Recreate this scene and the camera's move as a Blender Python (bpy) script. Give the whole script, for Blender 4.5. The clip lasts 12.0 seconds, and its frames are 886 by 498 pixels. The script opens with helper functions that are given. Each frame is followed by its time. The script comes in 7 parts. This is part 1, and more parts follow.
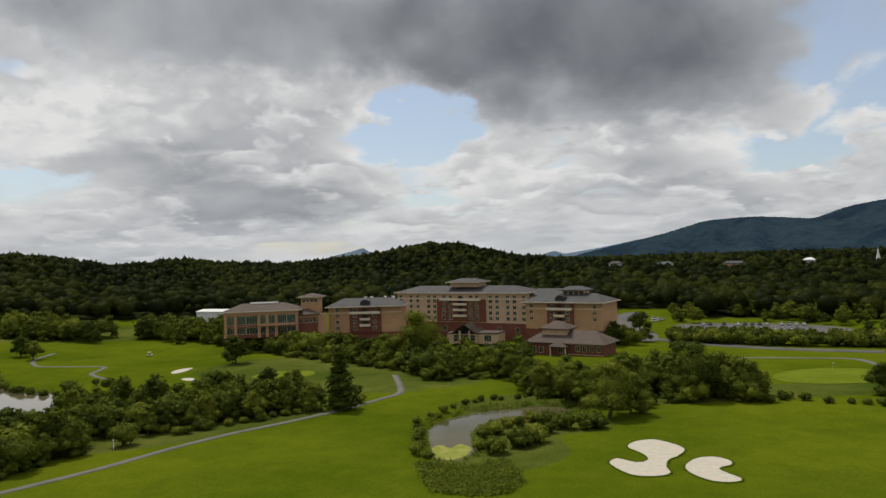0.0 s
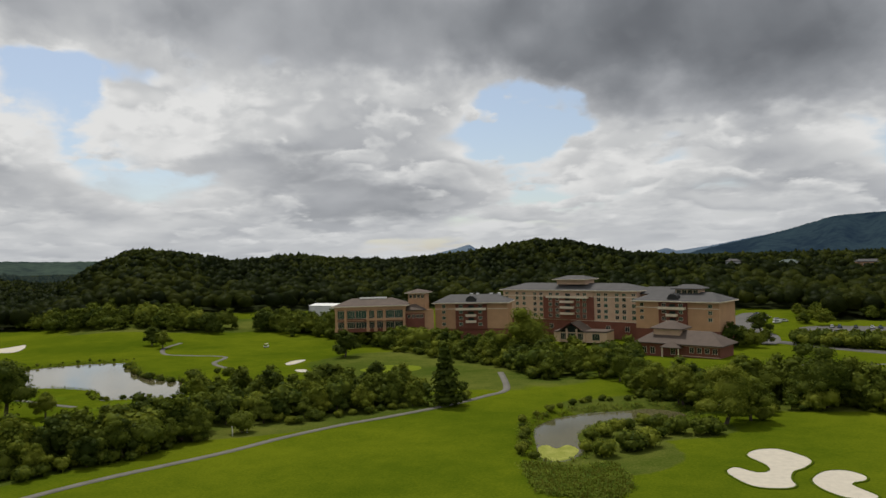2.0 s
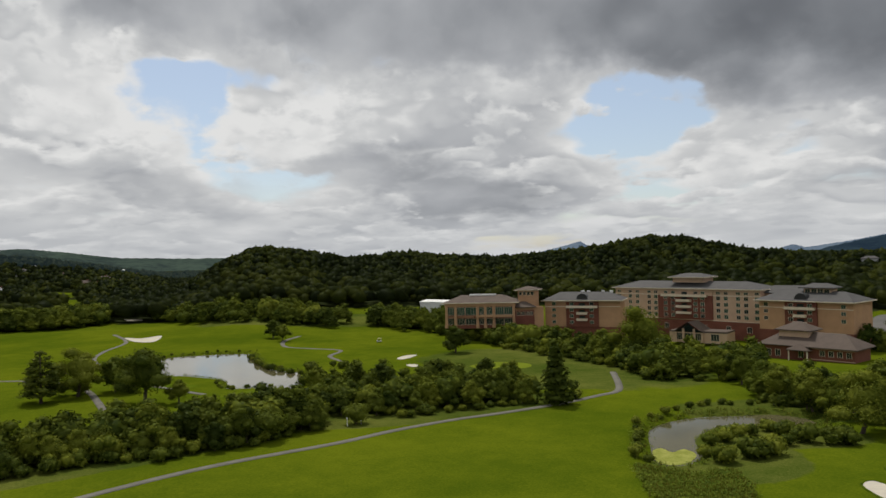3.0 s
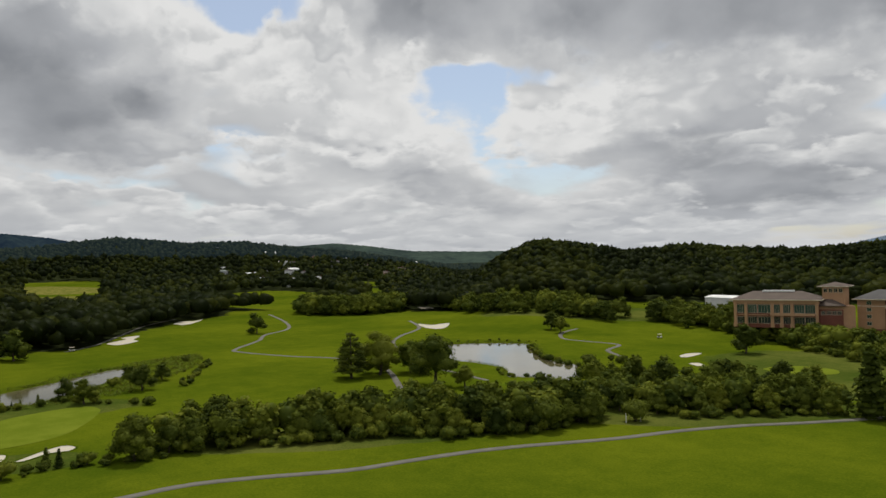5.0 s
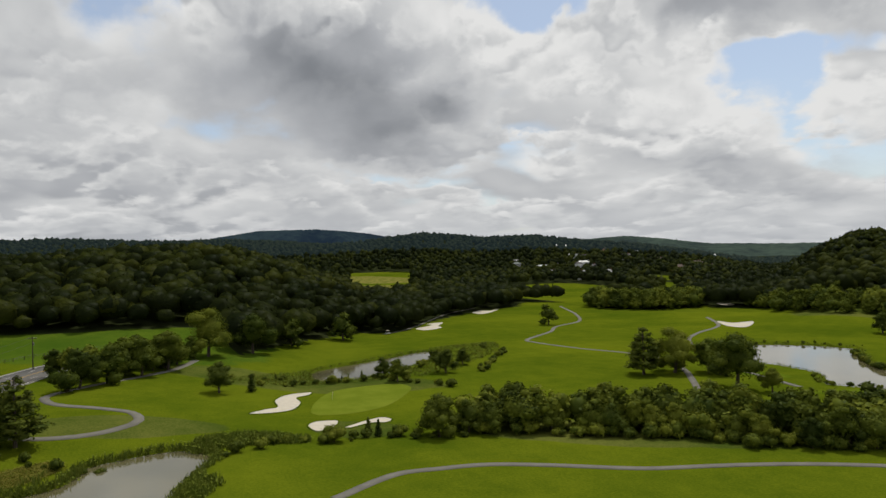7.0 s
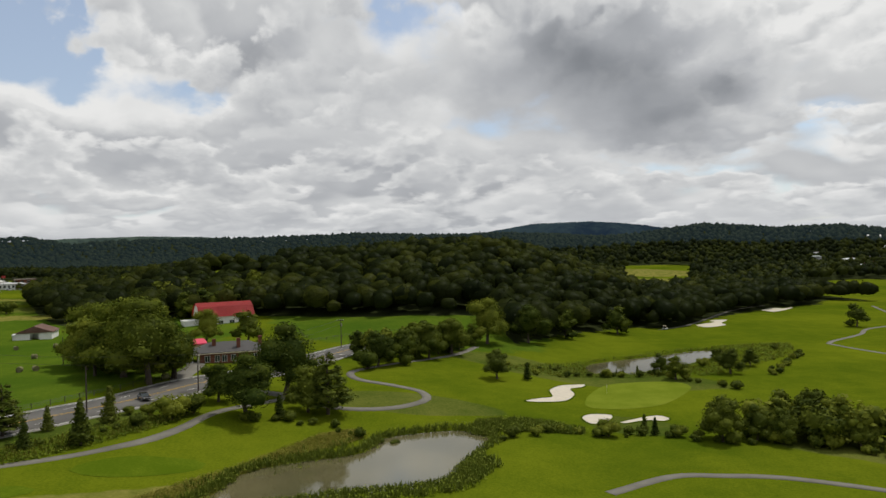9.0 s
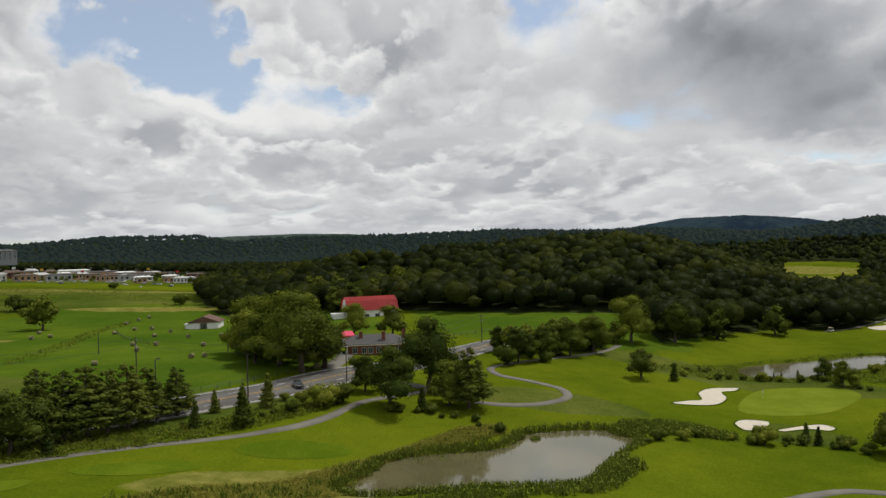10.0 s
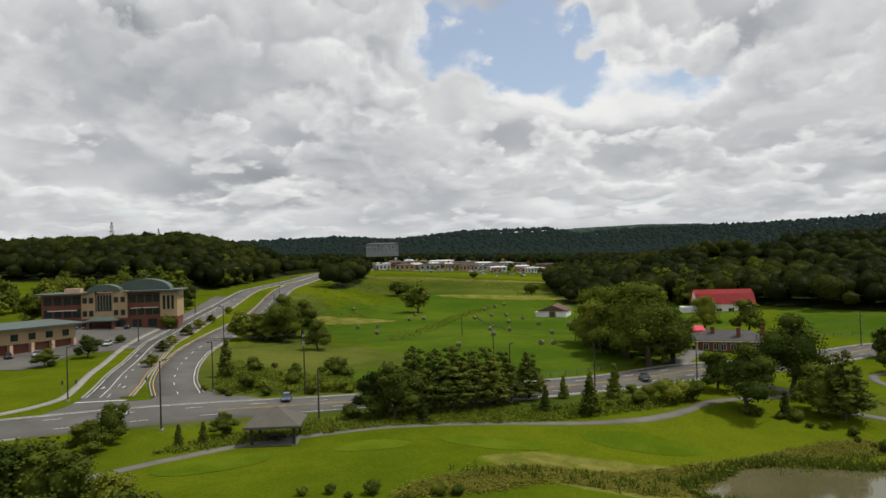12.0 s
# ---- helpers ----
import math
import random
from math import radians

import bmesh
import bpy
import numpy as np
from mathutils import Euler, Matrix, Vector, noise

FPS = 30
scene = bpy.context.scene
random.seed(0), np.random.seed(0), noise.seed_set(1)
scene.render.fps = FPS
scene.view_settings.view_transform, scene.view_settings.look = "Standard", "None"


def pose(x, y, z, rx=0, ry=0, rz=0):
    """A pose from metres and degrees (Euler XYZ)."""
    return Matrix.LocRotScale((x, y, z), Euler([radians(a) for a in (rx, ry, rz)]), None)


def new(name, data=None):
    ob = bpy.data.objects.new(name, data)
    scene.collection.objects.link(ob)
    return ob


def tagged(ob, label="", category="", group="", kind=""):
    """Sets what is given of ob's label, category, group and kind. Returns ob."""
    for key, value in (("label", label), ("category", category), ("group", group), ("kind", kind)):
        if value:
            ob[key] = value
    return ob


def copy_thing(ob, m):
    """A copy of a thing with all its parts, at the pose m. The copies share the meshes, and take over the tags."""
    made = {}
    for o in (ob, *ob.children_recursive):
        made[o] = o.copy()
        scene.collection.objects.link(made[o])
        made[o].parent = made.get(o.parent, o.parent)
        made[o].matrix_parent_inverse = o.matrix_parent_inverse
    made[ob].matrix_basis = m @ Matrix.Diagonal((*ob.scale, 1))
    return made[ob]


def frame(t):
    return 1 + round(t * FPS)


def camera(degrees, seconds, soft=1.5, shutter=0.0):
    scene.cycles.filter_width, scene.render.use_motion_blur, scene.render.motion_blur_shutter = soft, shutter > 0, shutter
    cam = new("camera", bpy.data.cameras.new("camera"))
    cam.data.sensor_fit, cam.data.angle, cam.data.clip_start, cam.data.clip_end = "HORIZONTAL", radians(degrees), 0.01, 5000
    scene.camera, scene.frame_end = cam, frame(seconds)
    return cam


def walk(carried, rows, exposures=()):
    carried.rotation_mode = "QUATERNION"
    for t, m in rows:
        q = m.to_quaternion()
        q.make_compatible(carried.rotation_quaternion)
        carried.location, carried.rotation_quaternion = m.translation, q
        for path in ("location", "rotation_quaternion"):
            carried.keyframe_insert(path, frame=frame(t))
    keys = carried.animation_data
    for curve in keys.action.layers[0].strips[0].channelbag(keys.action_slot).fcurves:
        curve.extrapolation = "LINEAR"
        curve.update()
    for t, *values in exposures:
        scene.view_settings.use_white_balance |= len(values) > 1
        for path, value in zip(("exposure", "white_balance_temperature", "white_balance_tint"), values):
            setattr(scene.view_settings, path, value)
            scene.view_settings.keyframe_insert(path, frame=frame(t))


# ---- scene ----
CAM_Z = 38.0  # above the lowest fairway
cam = camera(63.86, 12.0)
# seconds, place, tilt, lean, heading
PATH = [
    (0.0, 0, -1.2, CAM_Z, 90.49, 1.82, 0.00),
    (0.5, 0, -0.2, CAM_Z, 90.50, 1.75, 1.68),
    (1.0, 0, 0.0, CAM_Z, 90.50, 1.69, 3.65),
    (1.5, 0, 0.0, CAM_Z, 90.48, 1.65, 5.29),
    (2.0, 0, 0.0, CAM_Z, 90.47, 1.64, 8.54),
    (2.5, 0, 0.0, CAM_Z, 90.47, 1.64, 12.99),
    (2.7, 0, 0.0, CAM_Z, 90.47, 1.64, 14.66),
    (4.5, 0, 0.0, CAM_Z, 90.52, 1.71, 33.71),
    (5.0, 0, 0.0, CAM_Z, 90.54, 1.72, 39.42),
    (5.5, 0, 0.0, CAM_Z, 90.58, 1.74, 45.15),
    (6.0, 0, 0.0, CAM_Z, 90.62, 1.76, 51.40),
    (6.5, 0, 0.0, CAM_Z, 90.65, 1.76, 57.36),
    (7.0, 0, 0.0, CAM_Z, 90.67, 1.76, 62.51),
    (7.2, 0, 0.0, CAM_Z, 90.67, 1.77, 64.41),
    (8.8, 0, 0.0, CAM_Z, 90.69, 1.64, 82.03),
    (9.0, 0, 0.0, CAM_Z, 90.69, 1.63, 84.31),
    (9.5, 0, 0.0, CAM_Z, 90.69, 1.62, 89.81),
    (10.0, 0, 0.0, CAM_Z, 90.69, 1.61, 95.56),
    (10.5, 0, 0.0, CAM_Z, 90.69, 1.62, 101.76),
    (11.0, 0, 0.0, CAM_Z, 90.72, 1.66, 108.84),
    (11.5, 0, 0.0, CAM_Z, 90.75, 1.68, 115.88),
    (12.0, 0, 0.0, CAM_Z, 90.77, 1.69, 122.89),
]
EXPOSURES = [(0.0, -0.29), (5.0, -0.29), (8.0, -0.22), (12.0, -0.10)]
walk(cam, [(t, pose(*p)) for t, *p in PATH], EXPOSURES)

# ---- light ----
SUN_BEARING, SUN_HEIGHT = 36.0, 62.0
TO_SUN = Vector((-math.sin(radians(SUN_BEARING)) * math.cos(radians(SUN_HEIGHT)), math.cos(radians(SUN_BEARING)) * math.cos(radians(SUN_HEIGHT)), math.sin(radians(SUN_HEIGHT))))
sun = new("sun", bpy.data.lights.new("sun", "SUN"))
sun.data.energy, sun.data.angle, sun.data.color = 3.0, radians(1.0), (1.0, 0.95, 0.84)
sun.rotation_mode = "QUATERNION"
sun.rotation_quaternion = TO_SUN.to_track_quat("Z", "Y")


class Nodes:
    """Short hand for node trees."""

    def __init__(self, tree):
        self.tree = tree
        tree.nodes.clear()

    def add(self, kind, props=None, **inputs):
        n = self.tree.nodes.new(kind)
        for k, v in (props or {}).items():
            setattr(n, k, v)
        for k, v in inputs.items():
            key = int(k[1:]) if k[0] == "i" and k[1:].isdigit() else k.replace("_", " ")
            self.put(n, key, v)
        return n

    def put(self, n, key, v):
        if isinstance(v, bpy.types.NodeSocket):
            self.tree.links.new(v, n.inputs[key])
        elif isinstance(v, bpy.types.Node):
            self.tree.links.new(v.outputs[0], n.inputs[key])
        else:
            n.inputs[key].default_value = v

    def math(self, op, a, b=0.0, c=0.0, clamp=False):
        n = self.add("ShaderNodeMath", {"operation": op, "use_clamp": clamp}, i0=a, i1=b, i2=c)
        return n.outputs[0]

    def vec(self, op, a, b=(0, 0, 0), scale=1.0):
        n = self.add("ShaderNodeVectorMath", {"operation": op}, i0=a, i1=b)
        if op == "SCALE":
            self.put(n, "Scale", scale)
        return n.outputs["Value"] if op in ("DOT_PRODUCT", "LENGTH", "DISTANCE") else n.outputs[0]

    def noise(self, where, scale, detail=4.0, rough=0.55, warp=0.0):
        return self.add("ShaderNodeTexNoise", None, Vector=where, Scale=scale, Detail=detail, Roughness=rough, Distortion=warp).outputs["Fac"]

    def fit(self, v, a, b, lo=0.0, hi=1.0, smooth=True):
        n = self.add("ShaderNodeMapRange", {"interpolation_type": "SMOOTHSTEP" if smooth else "LINEAR"}, i0=v, i1=a, i2=b, i3=lo, i4=hi)
        return n.outputs[0]

    def mix(self, fac, a, b, blend="MIX"):
        n = self.add("ShaderNodeMix", {"data_type": "RGBA", "blend_type": blend}, i0=fac)
        self.put(n, 6, a), self.put(n, 7, b)
        return n.outputs[2]

    def ramp(self, v, stops):
        n = self.add("ShaderNodeValToRGB", None, Fac=v)
        e = n.color_ramp.elements
        while len(e) < len(stops):
            e.new(0.5)
        for el, (p, c) in zip(e, stops):
            el.position, el.color = p, (*c, 1)
        return n.outputs[0]


def toward(b, h):
    return (-math.sin(radians(b)) * math.cos(radians(h)), math.cos(radians(b)) * math.cos(radians(h)), math.sin(radians(h)))


# openings of blue sky and dark banks of cloud: bearing, height, half widths across and up in degrees, strength
SKY_GAPS = [(3.0, 10.3, 6.5, 4.2, 1.15), (-31, 11, 5, 5, 0.8), (-26, 17, 5, 4, 0.5), (38.5, 12, 4.5, 3.4, 1.0), (55, 20, 6, 3, 0.9), (84, 9.5, 6, 2.2, 0.3), (119, 18, 4.5, 4, 1.1), (107, 12.3, 6, 2.6, 1.0), (114, 15, 5, 3, 1.0), (30, 5.8, 6, 1.6, 0.4), (67, 6.6, 8, 1.5, 0.6), (150, 6, 6, 3, 0.3), (-22, 6.5, 8, 2.5, 0.7)]
DARK_BANKS = [(-14, 17, 18, 7, 1.35), (15, 18.5, 14, 4.5, 0.75), (72, 12.5, 16, 6, 0.58), (35, 20, 10, 4, 0.5), (93, 15, 9, 5, 0.25), (116, 21, 7, 2, 0.9), (145, 15, 12, 4, 0.35), (14, 4.3, 6, 1.6, 0.45), (24, 6.5, 8, 2, 0.5), (128, 8, 8, 2.5, 0.3), (-14, 4.5, 5, 1.5, 0.4), (36, 5.5, 8, 1.6, 0.4)]
BRIGHT_BANKS = [(50, 13, 14, 6, 0.6), (30, 10, 11, 5, 0.5), (8, 16, 9, 3, 0.5), (86, 12, 8, 4, 0.4), (-28, 9, 6, 3, 0.5), (24, 11, 9, 3, 0.45), (112, 10, 6, 5, 0.5), (97, 18, 5, 3, 0.6), (62, 17, 8, 3, 0.5), (36, 9, 8, 3, 0.3), (-6, 5.5, 7, 2, 0.4), (60, 16, 7, 3, 0.4), (90, 10, 8, 2, 0.3)]
world = bpy.data.worlds.new("sky")
scene.world = world
world.use_nodes = True
w = Nodes(world.node_tree)
way = w.add("ShaderNodeTexCoord").outputs["Generated"]
up = w.math("MAXIMUM", w.add("ShaderNodeSeparateXYZ", None, Vector=way).outputs[2], 0.0)
axes = w.add("ShaderNodeSeparateXYZ", None, Vector=way)
level = w.math("SQRT", w.math("ADD", w.math("MULTIPLY", axes.outputs[0], axes.outputs[0]), w.math("MULTIPLY", axes.outputs[1], axes.outputs[1])))
level = w.math("MAXIMUM", level, 0.05)
tall = w.math("MULTIPLY", w.math("LOGARITHM", w.math("ADD", 1.0, w.math("DIVIDE", up, 0.10)), math.e), 0.50)
flat = w.add("ShaderNodeCombineXYZ", None, X=w.math("DIVIDE", axes.outputs[0], level), Y=w.math("DIVIDE", axes.outputs[1], level), Z=tall).outputs[0]
curl = w.vec("SUBTRACT", w.add("ShaderNodeTexNoise", None, Vector=flat, Scale=6.0, Detail=5.0, Roughness=0.55).outputs["Color"], (0.5, 0.5, 0.5))
bent = w.vec("ADD", flat, w.vec("SCALE", curl, scale=0.05))


def bulk(at, fine):
    """How much cloud there is: broad masses, billows and round heads on them."""
    broad = w.noise(at, 2.4, 3.0, 0.5)
    billow = w.noise(at, 5.5, 7.0 if fine else 2.0, 0.48)
    heads = w.add("ShaderNodeTexVoronoi", {"feature": "SMOOTH_F1", "normalize": True}, Vector=at, Scale=6.0, Detail=2.5 if fine else 1.0, Roughness=0.42, Smoothness=0.5).outputs["Distance"]
    total = w.math("ADD", w.math("MULTIPLY", w.math("SUBTRACT", broad, 0.5), 1.15), w.math("MULTIPLY", w.math("SUBTRACT", billow, 0.5), 0.85))
    return w.math("SUBTRACT", total, w.math("MULTIPLY", w.math("SUBTRACT", heads, 0.36), 0.55))


def banks(rows):
    """Soft ovals in the sky with ragged edges."""
    ragged = w.vec("ADD", way, w.vec("SCALE", curl, scale=0.16))
    total = 0.0
    for b, h, across, high, amount in rows:
        side, top = toward(b - 90, 0), toward(b, h + 90)
        u = w.math("DIVIDE", w.vec("DOT_PRODUCT", ragged, side), math.sin(radians(across)))
        v = w.math("DIVIDE", w.vec("DOT_PRODUCT", ragged, top), math.sin(radians(high)))
        front = w.fit(w.vec("DOT_PRODUCT", way, toward(b, h)), 0.5, 0.6)
        d = w.math("ADD", w.math("MULTIPLY", u, u), w.math("MULTIPLY", v, v))
        total = w.math("ADD", total, w.math("MULTIPLY", w.fit(d, 1.6, 0.0, 0.0, amount), front))
    return total


gap, dark, bright = banks(SKY_GAPS), banks(DARK_BANKS), banks(BRIGHT_BANKS)
GREYS = [(0.0, (0.130, 0.140, 0.158)), (0.3, (0.275, 0.29, 0.315)), (0.6, (0.48, 0.495, 0.52)), (0.85, (0.70, 0.71, 0.715)), (1.0, (0.91, 0.91, 0.90))]
mood = w.math("SUBTRACT", w.math("MULTIPLY", bright, 0.15), w.math("MULTIPLY", dark, 0.33))
placed = w.math("SUBTRACT", w.math("ADD", w.math("MULTIPLY", w.math("ADD", bright, dark), 0.05), 0.17), w.math("MULTIPLY", gap, 0.25))
here = w.math("ADD", bulk(bent, True), placed)
lit, above = bulk(bent, False), bulk(w.vec("ADD", bent, (0, 0, 0.05)), False)
cover = w.fit(here, -0.03, 0.10)
tone = w.math("ADD", w.fit(here, 0.0, 0.42, 0.96, 0.54), w.math("MULTIPLY", w.math("SUBTRACT", lit, above), 0.85))
tone = w.math("ADD", tone, w.math("MULTIPLY", w.math("SUBTRACT", w.noise(bent, 11.0, 5.0, 0.55), 0.5), 0.16))
cloud = w.ramp(w.math("ADD", tone, mood, clamp=True), GREYS)
sheet = w.mix(w.fit(up, 0.0, 0.10, 0.45, 0.0), cloud, (0.62, 0.645, 0.68, 1))
blue = w.add("ShaderNodeTexSky", {"sky_type": "NISHITA", "sun_disc": False, "sun_elevation": radians(SUN_HEIGHT), "sun_rotation": radians(-SUN_BEARING)})
clear = w.mix(0.34, w.vec("SCALE", blue.outputs[0], scale=0.14), (0.66, 0.71, 0.78, 1))
sky = w.mix(cover, clear, sheet)


def heaps(under, seed, size, amount, lift):
    """Cumulus heads before what is behind them: crisp and white above, melting into grey below."""
    at = w.vec("ADD", bent, seed)
    heads = w.add("ShaderNodeTexVoronoi", {"feature": "SMOOTH_F1", "normalize": True}, Vector=at, Scale=size * 2.6, Detail=4.0, Roughness=0.55, Smoothness=0.25).outputs["Distance"]
    thick = w.math("ADD", w.math("SUBTRACT", w.noise(at, size, 7.0, 0.5), w.math("MULTIPLY", heads, 0.30)), w.math("SUBTRACT", amount, w.math("MULTIPLY", gap, 0.16)))
    rise = w.math("SUBTRACT", w.noise(at, size, 3.0, 0.5), w.noise(w.vec("ADD", at, (0, 0, lift)), size, 3.0, 0.5))
    edge = w.math("MULTIPLY", w.math("MULTIPLY", w.fit(thick, 0.37, 0.46), w.fit(rise, -0.055, 0.03)), w.fit(dark, 0.1, 0.6, 1.0, 0.1))
    t = w.math("ADD", w.math("MULTIPLY", rise, 1.2), w.fit(thick, 0.38, 0.56, 0.88, 0.66))
    c = w.ramp(w.math("ADD", t, mood, clamp=True), GREYS)
    c = w.mix(w.fit(up, 0.0, 0.10, 0.40, 0.0), c, (0.62, 0.645, 0.68, 1))
    return w.mix(edge, under, c)


sky = heaps(sky, (3.1, 0.4, 0.0), 3.4, 0.02, 0.07)
sky = heaps(sky, (0.7, 5.2, 0.6), 6.5, 0.0, 0.04)
sky = heaps(sky, (2.3, 3.2, 1.6), 9.5, -0.015, 0.026)
back = w.add("ShaderNodeBackground", None, Color=sky, Strength=1.0)
w.add("ShaderNodeOutputWorld", None, Surface=back)

# ---- materials ----
def material(name, build):
    m = bpy.data.materials.new(name)
    m.use_nodes = True
    n = Nodes(m.node_tree)
    shader = build(n)
    n.add("ShaderNodeOutputMaterial", None, Surface=shader)
    return m


def principled(n, color, rough=0.8, bump=None, strength=0.3, distance=0.05, metal=0.0, spec=0.3):
    s = n.add("ShaderNodeBsdfPrincipled", None, Base_Color=color, Roughness=rough, Metallic=metal)
    n.put(s, "Specular IOR Level", spec)
    if bump is not None:
        n.put(s, "Normal", n.add("ShaderNodeBump", None, Strength=strength, Distance=distance, Height=bump))
    return s


def where(n):
    return n.add("ShaderNodeNewGeometry").outputs["Position"]


def plain(name, rgb, rough=0.8, vary=0.25, scale=0.6, fine=9.0, metal=0.0, spec=0.3):
    """A surface with stains at a large and grain at a small scale."""
    def build(n):
        p = where(n)
        big = n.noise(p, scale, 4.0)
        small = n.noise(p, fine, 3.0)
        v = n.math("ADD", n.math("MULTIPLY", big, 0.7), n.math("MULTIPLY", small, 0.3))
        tone = n.fit(v, 0.3, 0.7, 1 - vary, 1 + vary, False)
        c = n.vec("SCALE", (*rgb,), scale=tone)
        return principled(n, c, rough, small, 0.15, 0.02, metal, spec)
    return material(name, build)


def leaf_material(name, dark, light, big=0.09, haze_emit=None, relief_shade=0.0):
    """Leaves: from clump to clump and from tree to tree a little different, letting some light through."""
    dark, light = [(r * 1.24, g, b * 0.66) for r, g, b in (dark, light)]
    def build(n):
        p = where(n)
        g = n.add("ShaderNodeNewGeometry")
        o = n.add("ShaderNodeObjectInfo")
        v = n.math("ADD", n.math("MULTIPLY", g.outputs["Random Per Island"], 0.32), n.math("MULTIPLY", n.math("ADD", n.math("MULTIPLY", n.noise(p, big, 4.0), 0.6), n.math("MULTIPLY", n.noise(p, big * 4.3, 2.0), 0.4)), 0.75))
        v = n.math("ADD", v, n.math("MULTIPLY", n.math("SUBTRACT", o.outputs["Random"], 0.5), 0.35))
        c = n.mix(n.fit(v, 0.22, 0.82), (*dark, 1), (*light, 1))
        d = n.add("ShaderNodeBsdfDiffuse", None, Color=c)
        if relief_shade:
            tuft = n.add("ShaderNodeTexVoronoi", {"feature": "F1"}, Vector=p, Scale=1.0 / relief_shade, Detail=2.0, Roughness=0.6).outputs["Distance"]
            n.put(d, "Normal", n.add("ShaderNodeBump", None, Strength=1.0, Distance=relief_shade * 0.8, Height=n.math("MULTIPLY", tuft, -1.0)))
            # shade between the tufts is painted in: colour darkens where the bump is low
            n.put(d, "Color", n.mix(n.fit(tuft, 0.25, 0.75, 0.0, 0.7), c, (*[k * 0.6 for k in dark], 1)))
        t = n.add("ShaderNodeBsdfTranslucent", None, Color=c)
        both = n.add("ShaderNodeMixShader", None, Fac=0.25)
        n.put(both, 1, d), n.put(both, 2, t)
        gl = n.add("ShaderNodeBsdfGlossy", None, Color=(0.5, 0.55, 0.5, 1), Roughness=0.5)
        out = n.add("ShaderNodeMixShader", None, Fac=0.008)
        n.put(out, 1, both), n.put(out, 2, gl)
        # distant haze imitated by a faint bluish emission over the leaves
        if haze_emit:
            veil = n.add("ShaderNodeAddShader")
            n.put(veil, 0, out), n.put(veil, 1, n.add("ShaderNodeEmission", None, Color=(*haze_emit, 1), Strength=1.0))
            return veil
        return out
    return material(name, build)


M_LEAF = leaf_material("leaf", (0.026, 0.052, 0.011), (0.098, 0.145, 0.025))
M_LEAF_DARK = leaf_material("leaf_dark", (0.018, 0.038, 0.009), (0.062, 0.098, 0.020))
M_LEAF_BRIGHT = leaf_material("leaf_bright", (0.055, 0.095, 0.016), (0.150, 0.205, 0.034))
M_NEEDLE = leaf_material("needle", (0.036, 0.066, 0.015), (0.105, 0.150, 0.034))
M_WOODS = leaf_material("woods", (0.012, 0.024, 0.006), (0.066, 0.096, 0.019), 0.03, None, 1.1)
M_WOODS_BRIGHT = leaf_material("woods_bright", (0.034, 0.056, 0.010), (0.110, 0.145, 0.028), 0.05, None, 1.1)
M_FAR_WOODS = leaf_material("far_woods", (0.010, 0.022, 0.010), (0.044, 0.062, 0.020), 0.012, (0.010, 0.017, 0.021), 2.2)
M_REED = leaf_material("reed", (0.068, 0.115, 0.022), (0.160, 0.220, 0.055), 0.2)
M_BARK = plain("bark", (0.075, 0.058, 0.045), 0.9, 0.35, 1.5, 12)


def build_ground(n):
    p = where(n)
    cover = n.add("ShaderNodeAttribute", {"attribute_name": "cover"}).outputs["Color"]
    part = n.add("ShaderNodeSeparateColor", None, Color=cover)
    patch, mid, fine = n.noise(p, 0.018, 5.0), n.noise(p, 0.16, 6.0, 0.68), n.noise(p, 2.2, 4.0, 0.7)
    v = n.math("ADD", n.math("ADD", n.math("MULTIPLY", patch, 0.50), n.math("MULTIPLY", mid, 0.22)), n.math("MULTIPLY", fine, 0.34))
    turf = n.mix(n.fit(v, 0.36, 0.72), (0.048, 0.078, 0.004, 1), (0.122, 0.146, 0.008, 1))
    rough = n.mix(n.fit(v, 0.40, 0.68), (0.040, 0.066, 0.008, 1), (0.120, 0.130, 0.026, 1))
    dry = n.mix(n.fit(mid, 0.35, 0.65), (0.100, 0.112, 0.018, 1), (0.195, 0.180, 0.045, 1))
    hay = n.mix(n.fit(v, 0.40, 0.70), (0.040, 0.080, 0.007, 1), (0.095, 0.135, 0.012, 1))
    soil = n.mix(mid, (0.018, 0.026, 0.009, 1), (0.035, 0.040, 0.016, 1))
    edge = n.math("SUBTRACT", n.noise(p, 0.09, 5.0, 0.65), 0.5)
    c = turf
    for k, tone in ((0, rough), (1, hay), (2, soil)):
        c = n.mix(n.fit(n.math("ADD", part.outputs[k], n.math("MULTIPLY", edge, 0.7)), 0.42, 0.58), c, tone)
    bare = n.add("ShaderNodeAttribute", {"attribute_name": "cover"}).outputs["Alpha"]
    c = n.mix(n.fit(n.math("ADD", bare, n.math("MULTIPLY", edge, 0.9)), 0.45, 0.62), c, dry)
    return principled(n, c, 0.9, n.math("ADD", fine, n.math("MULTIPLY", mid, 2.0)), 0.5, 0.25, 0.0, 0.0)


M_GROUND = material("ground", build_ground)


def turf_material(name, a, b, scale=0.10):
    def build(n):
        p = where(n)
        v = n.math("ADD", n.math("MULTIPLY", n.noise(p, scale, 5.0, 0.6), 0.7), n.math("MULTIPLY", n.noise(p, 2.5, 3.0), 0.3))
        return principled(n, n.mix(n.fit(v, 0.38, 0.64), (*a, 1), (*b, 1)), 0.9, n.noise(p, 4.0, 3.0), 0.25, 0.05, 0.0, 0.0)
    return material(name, build)


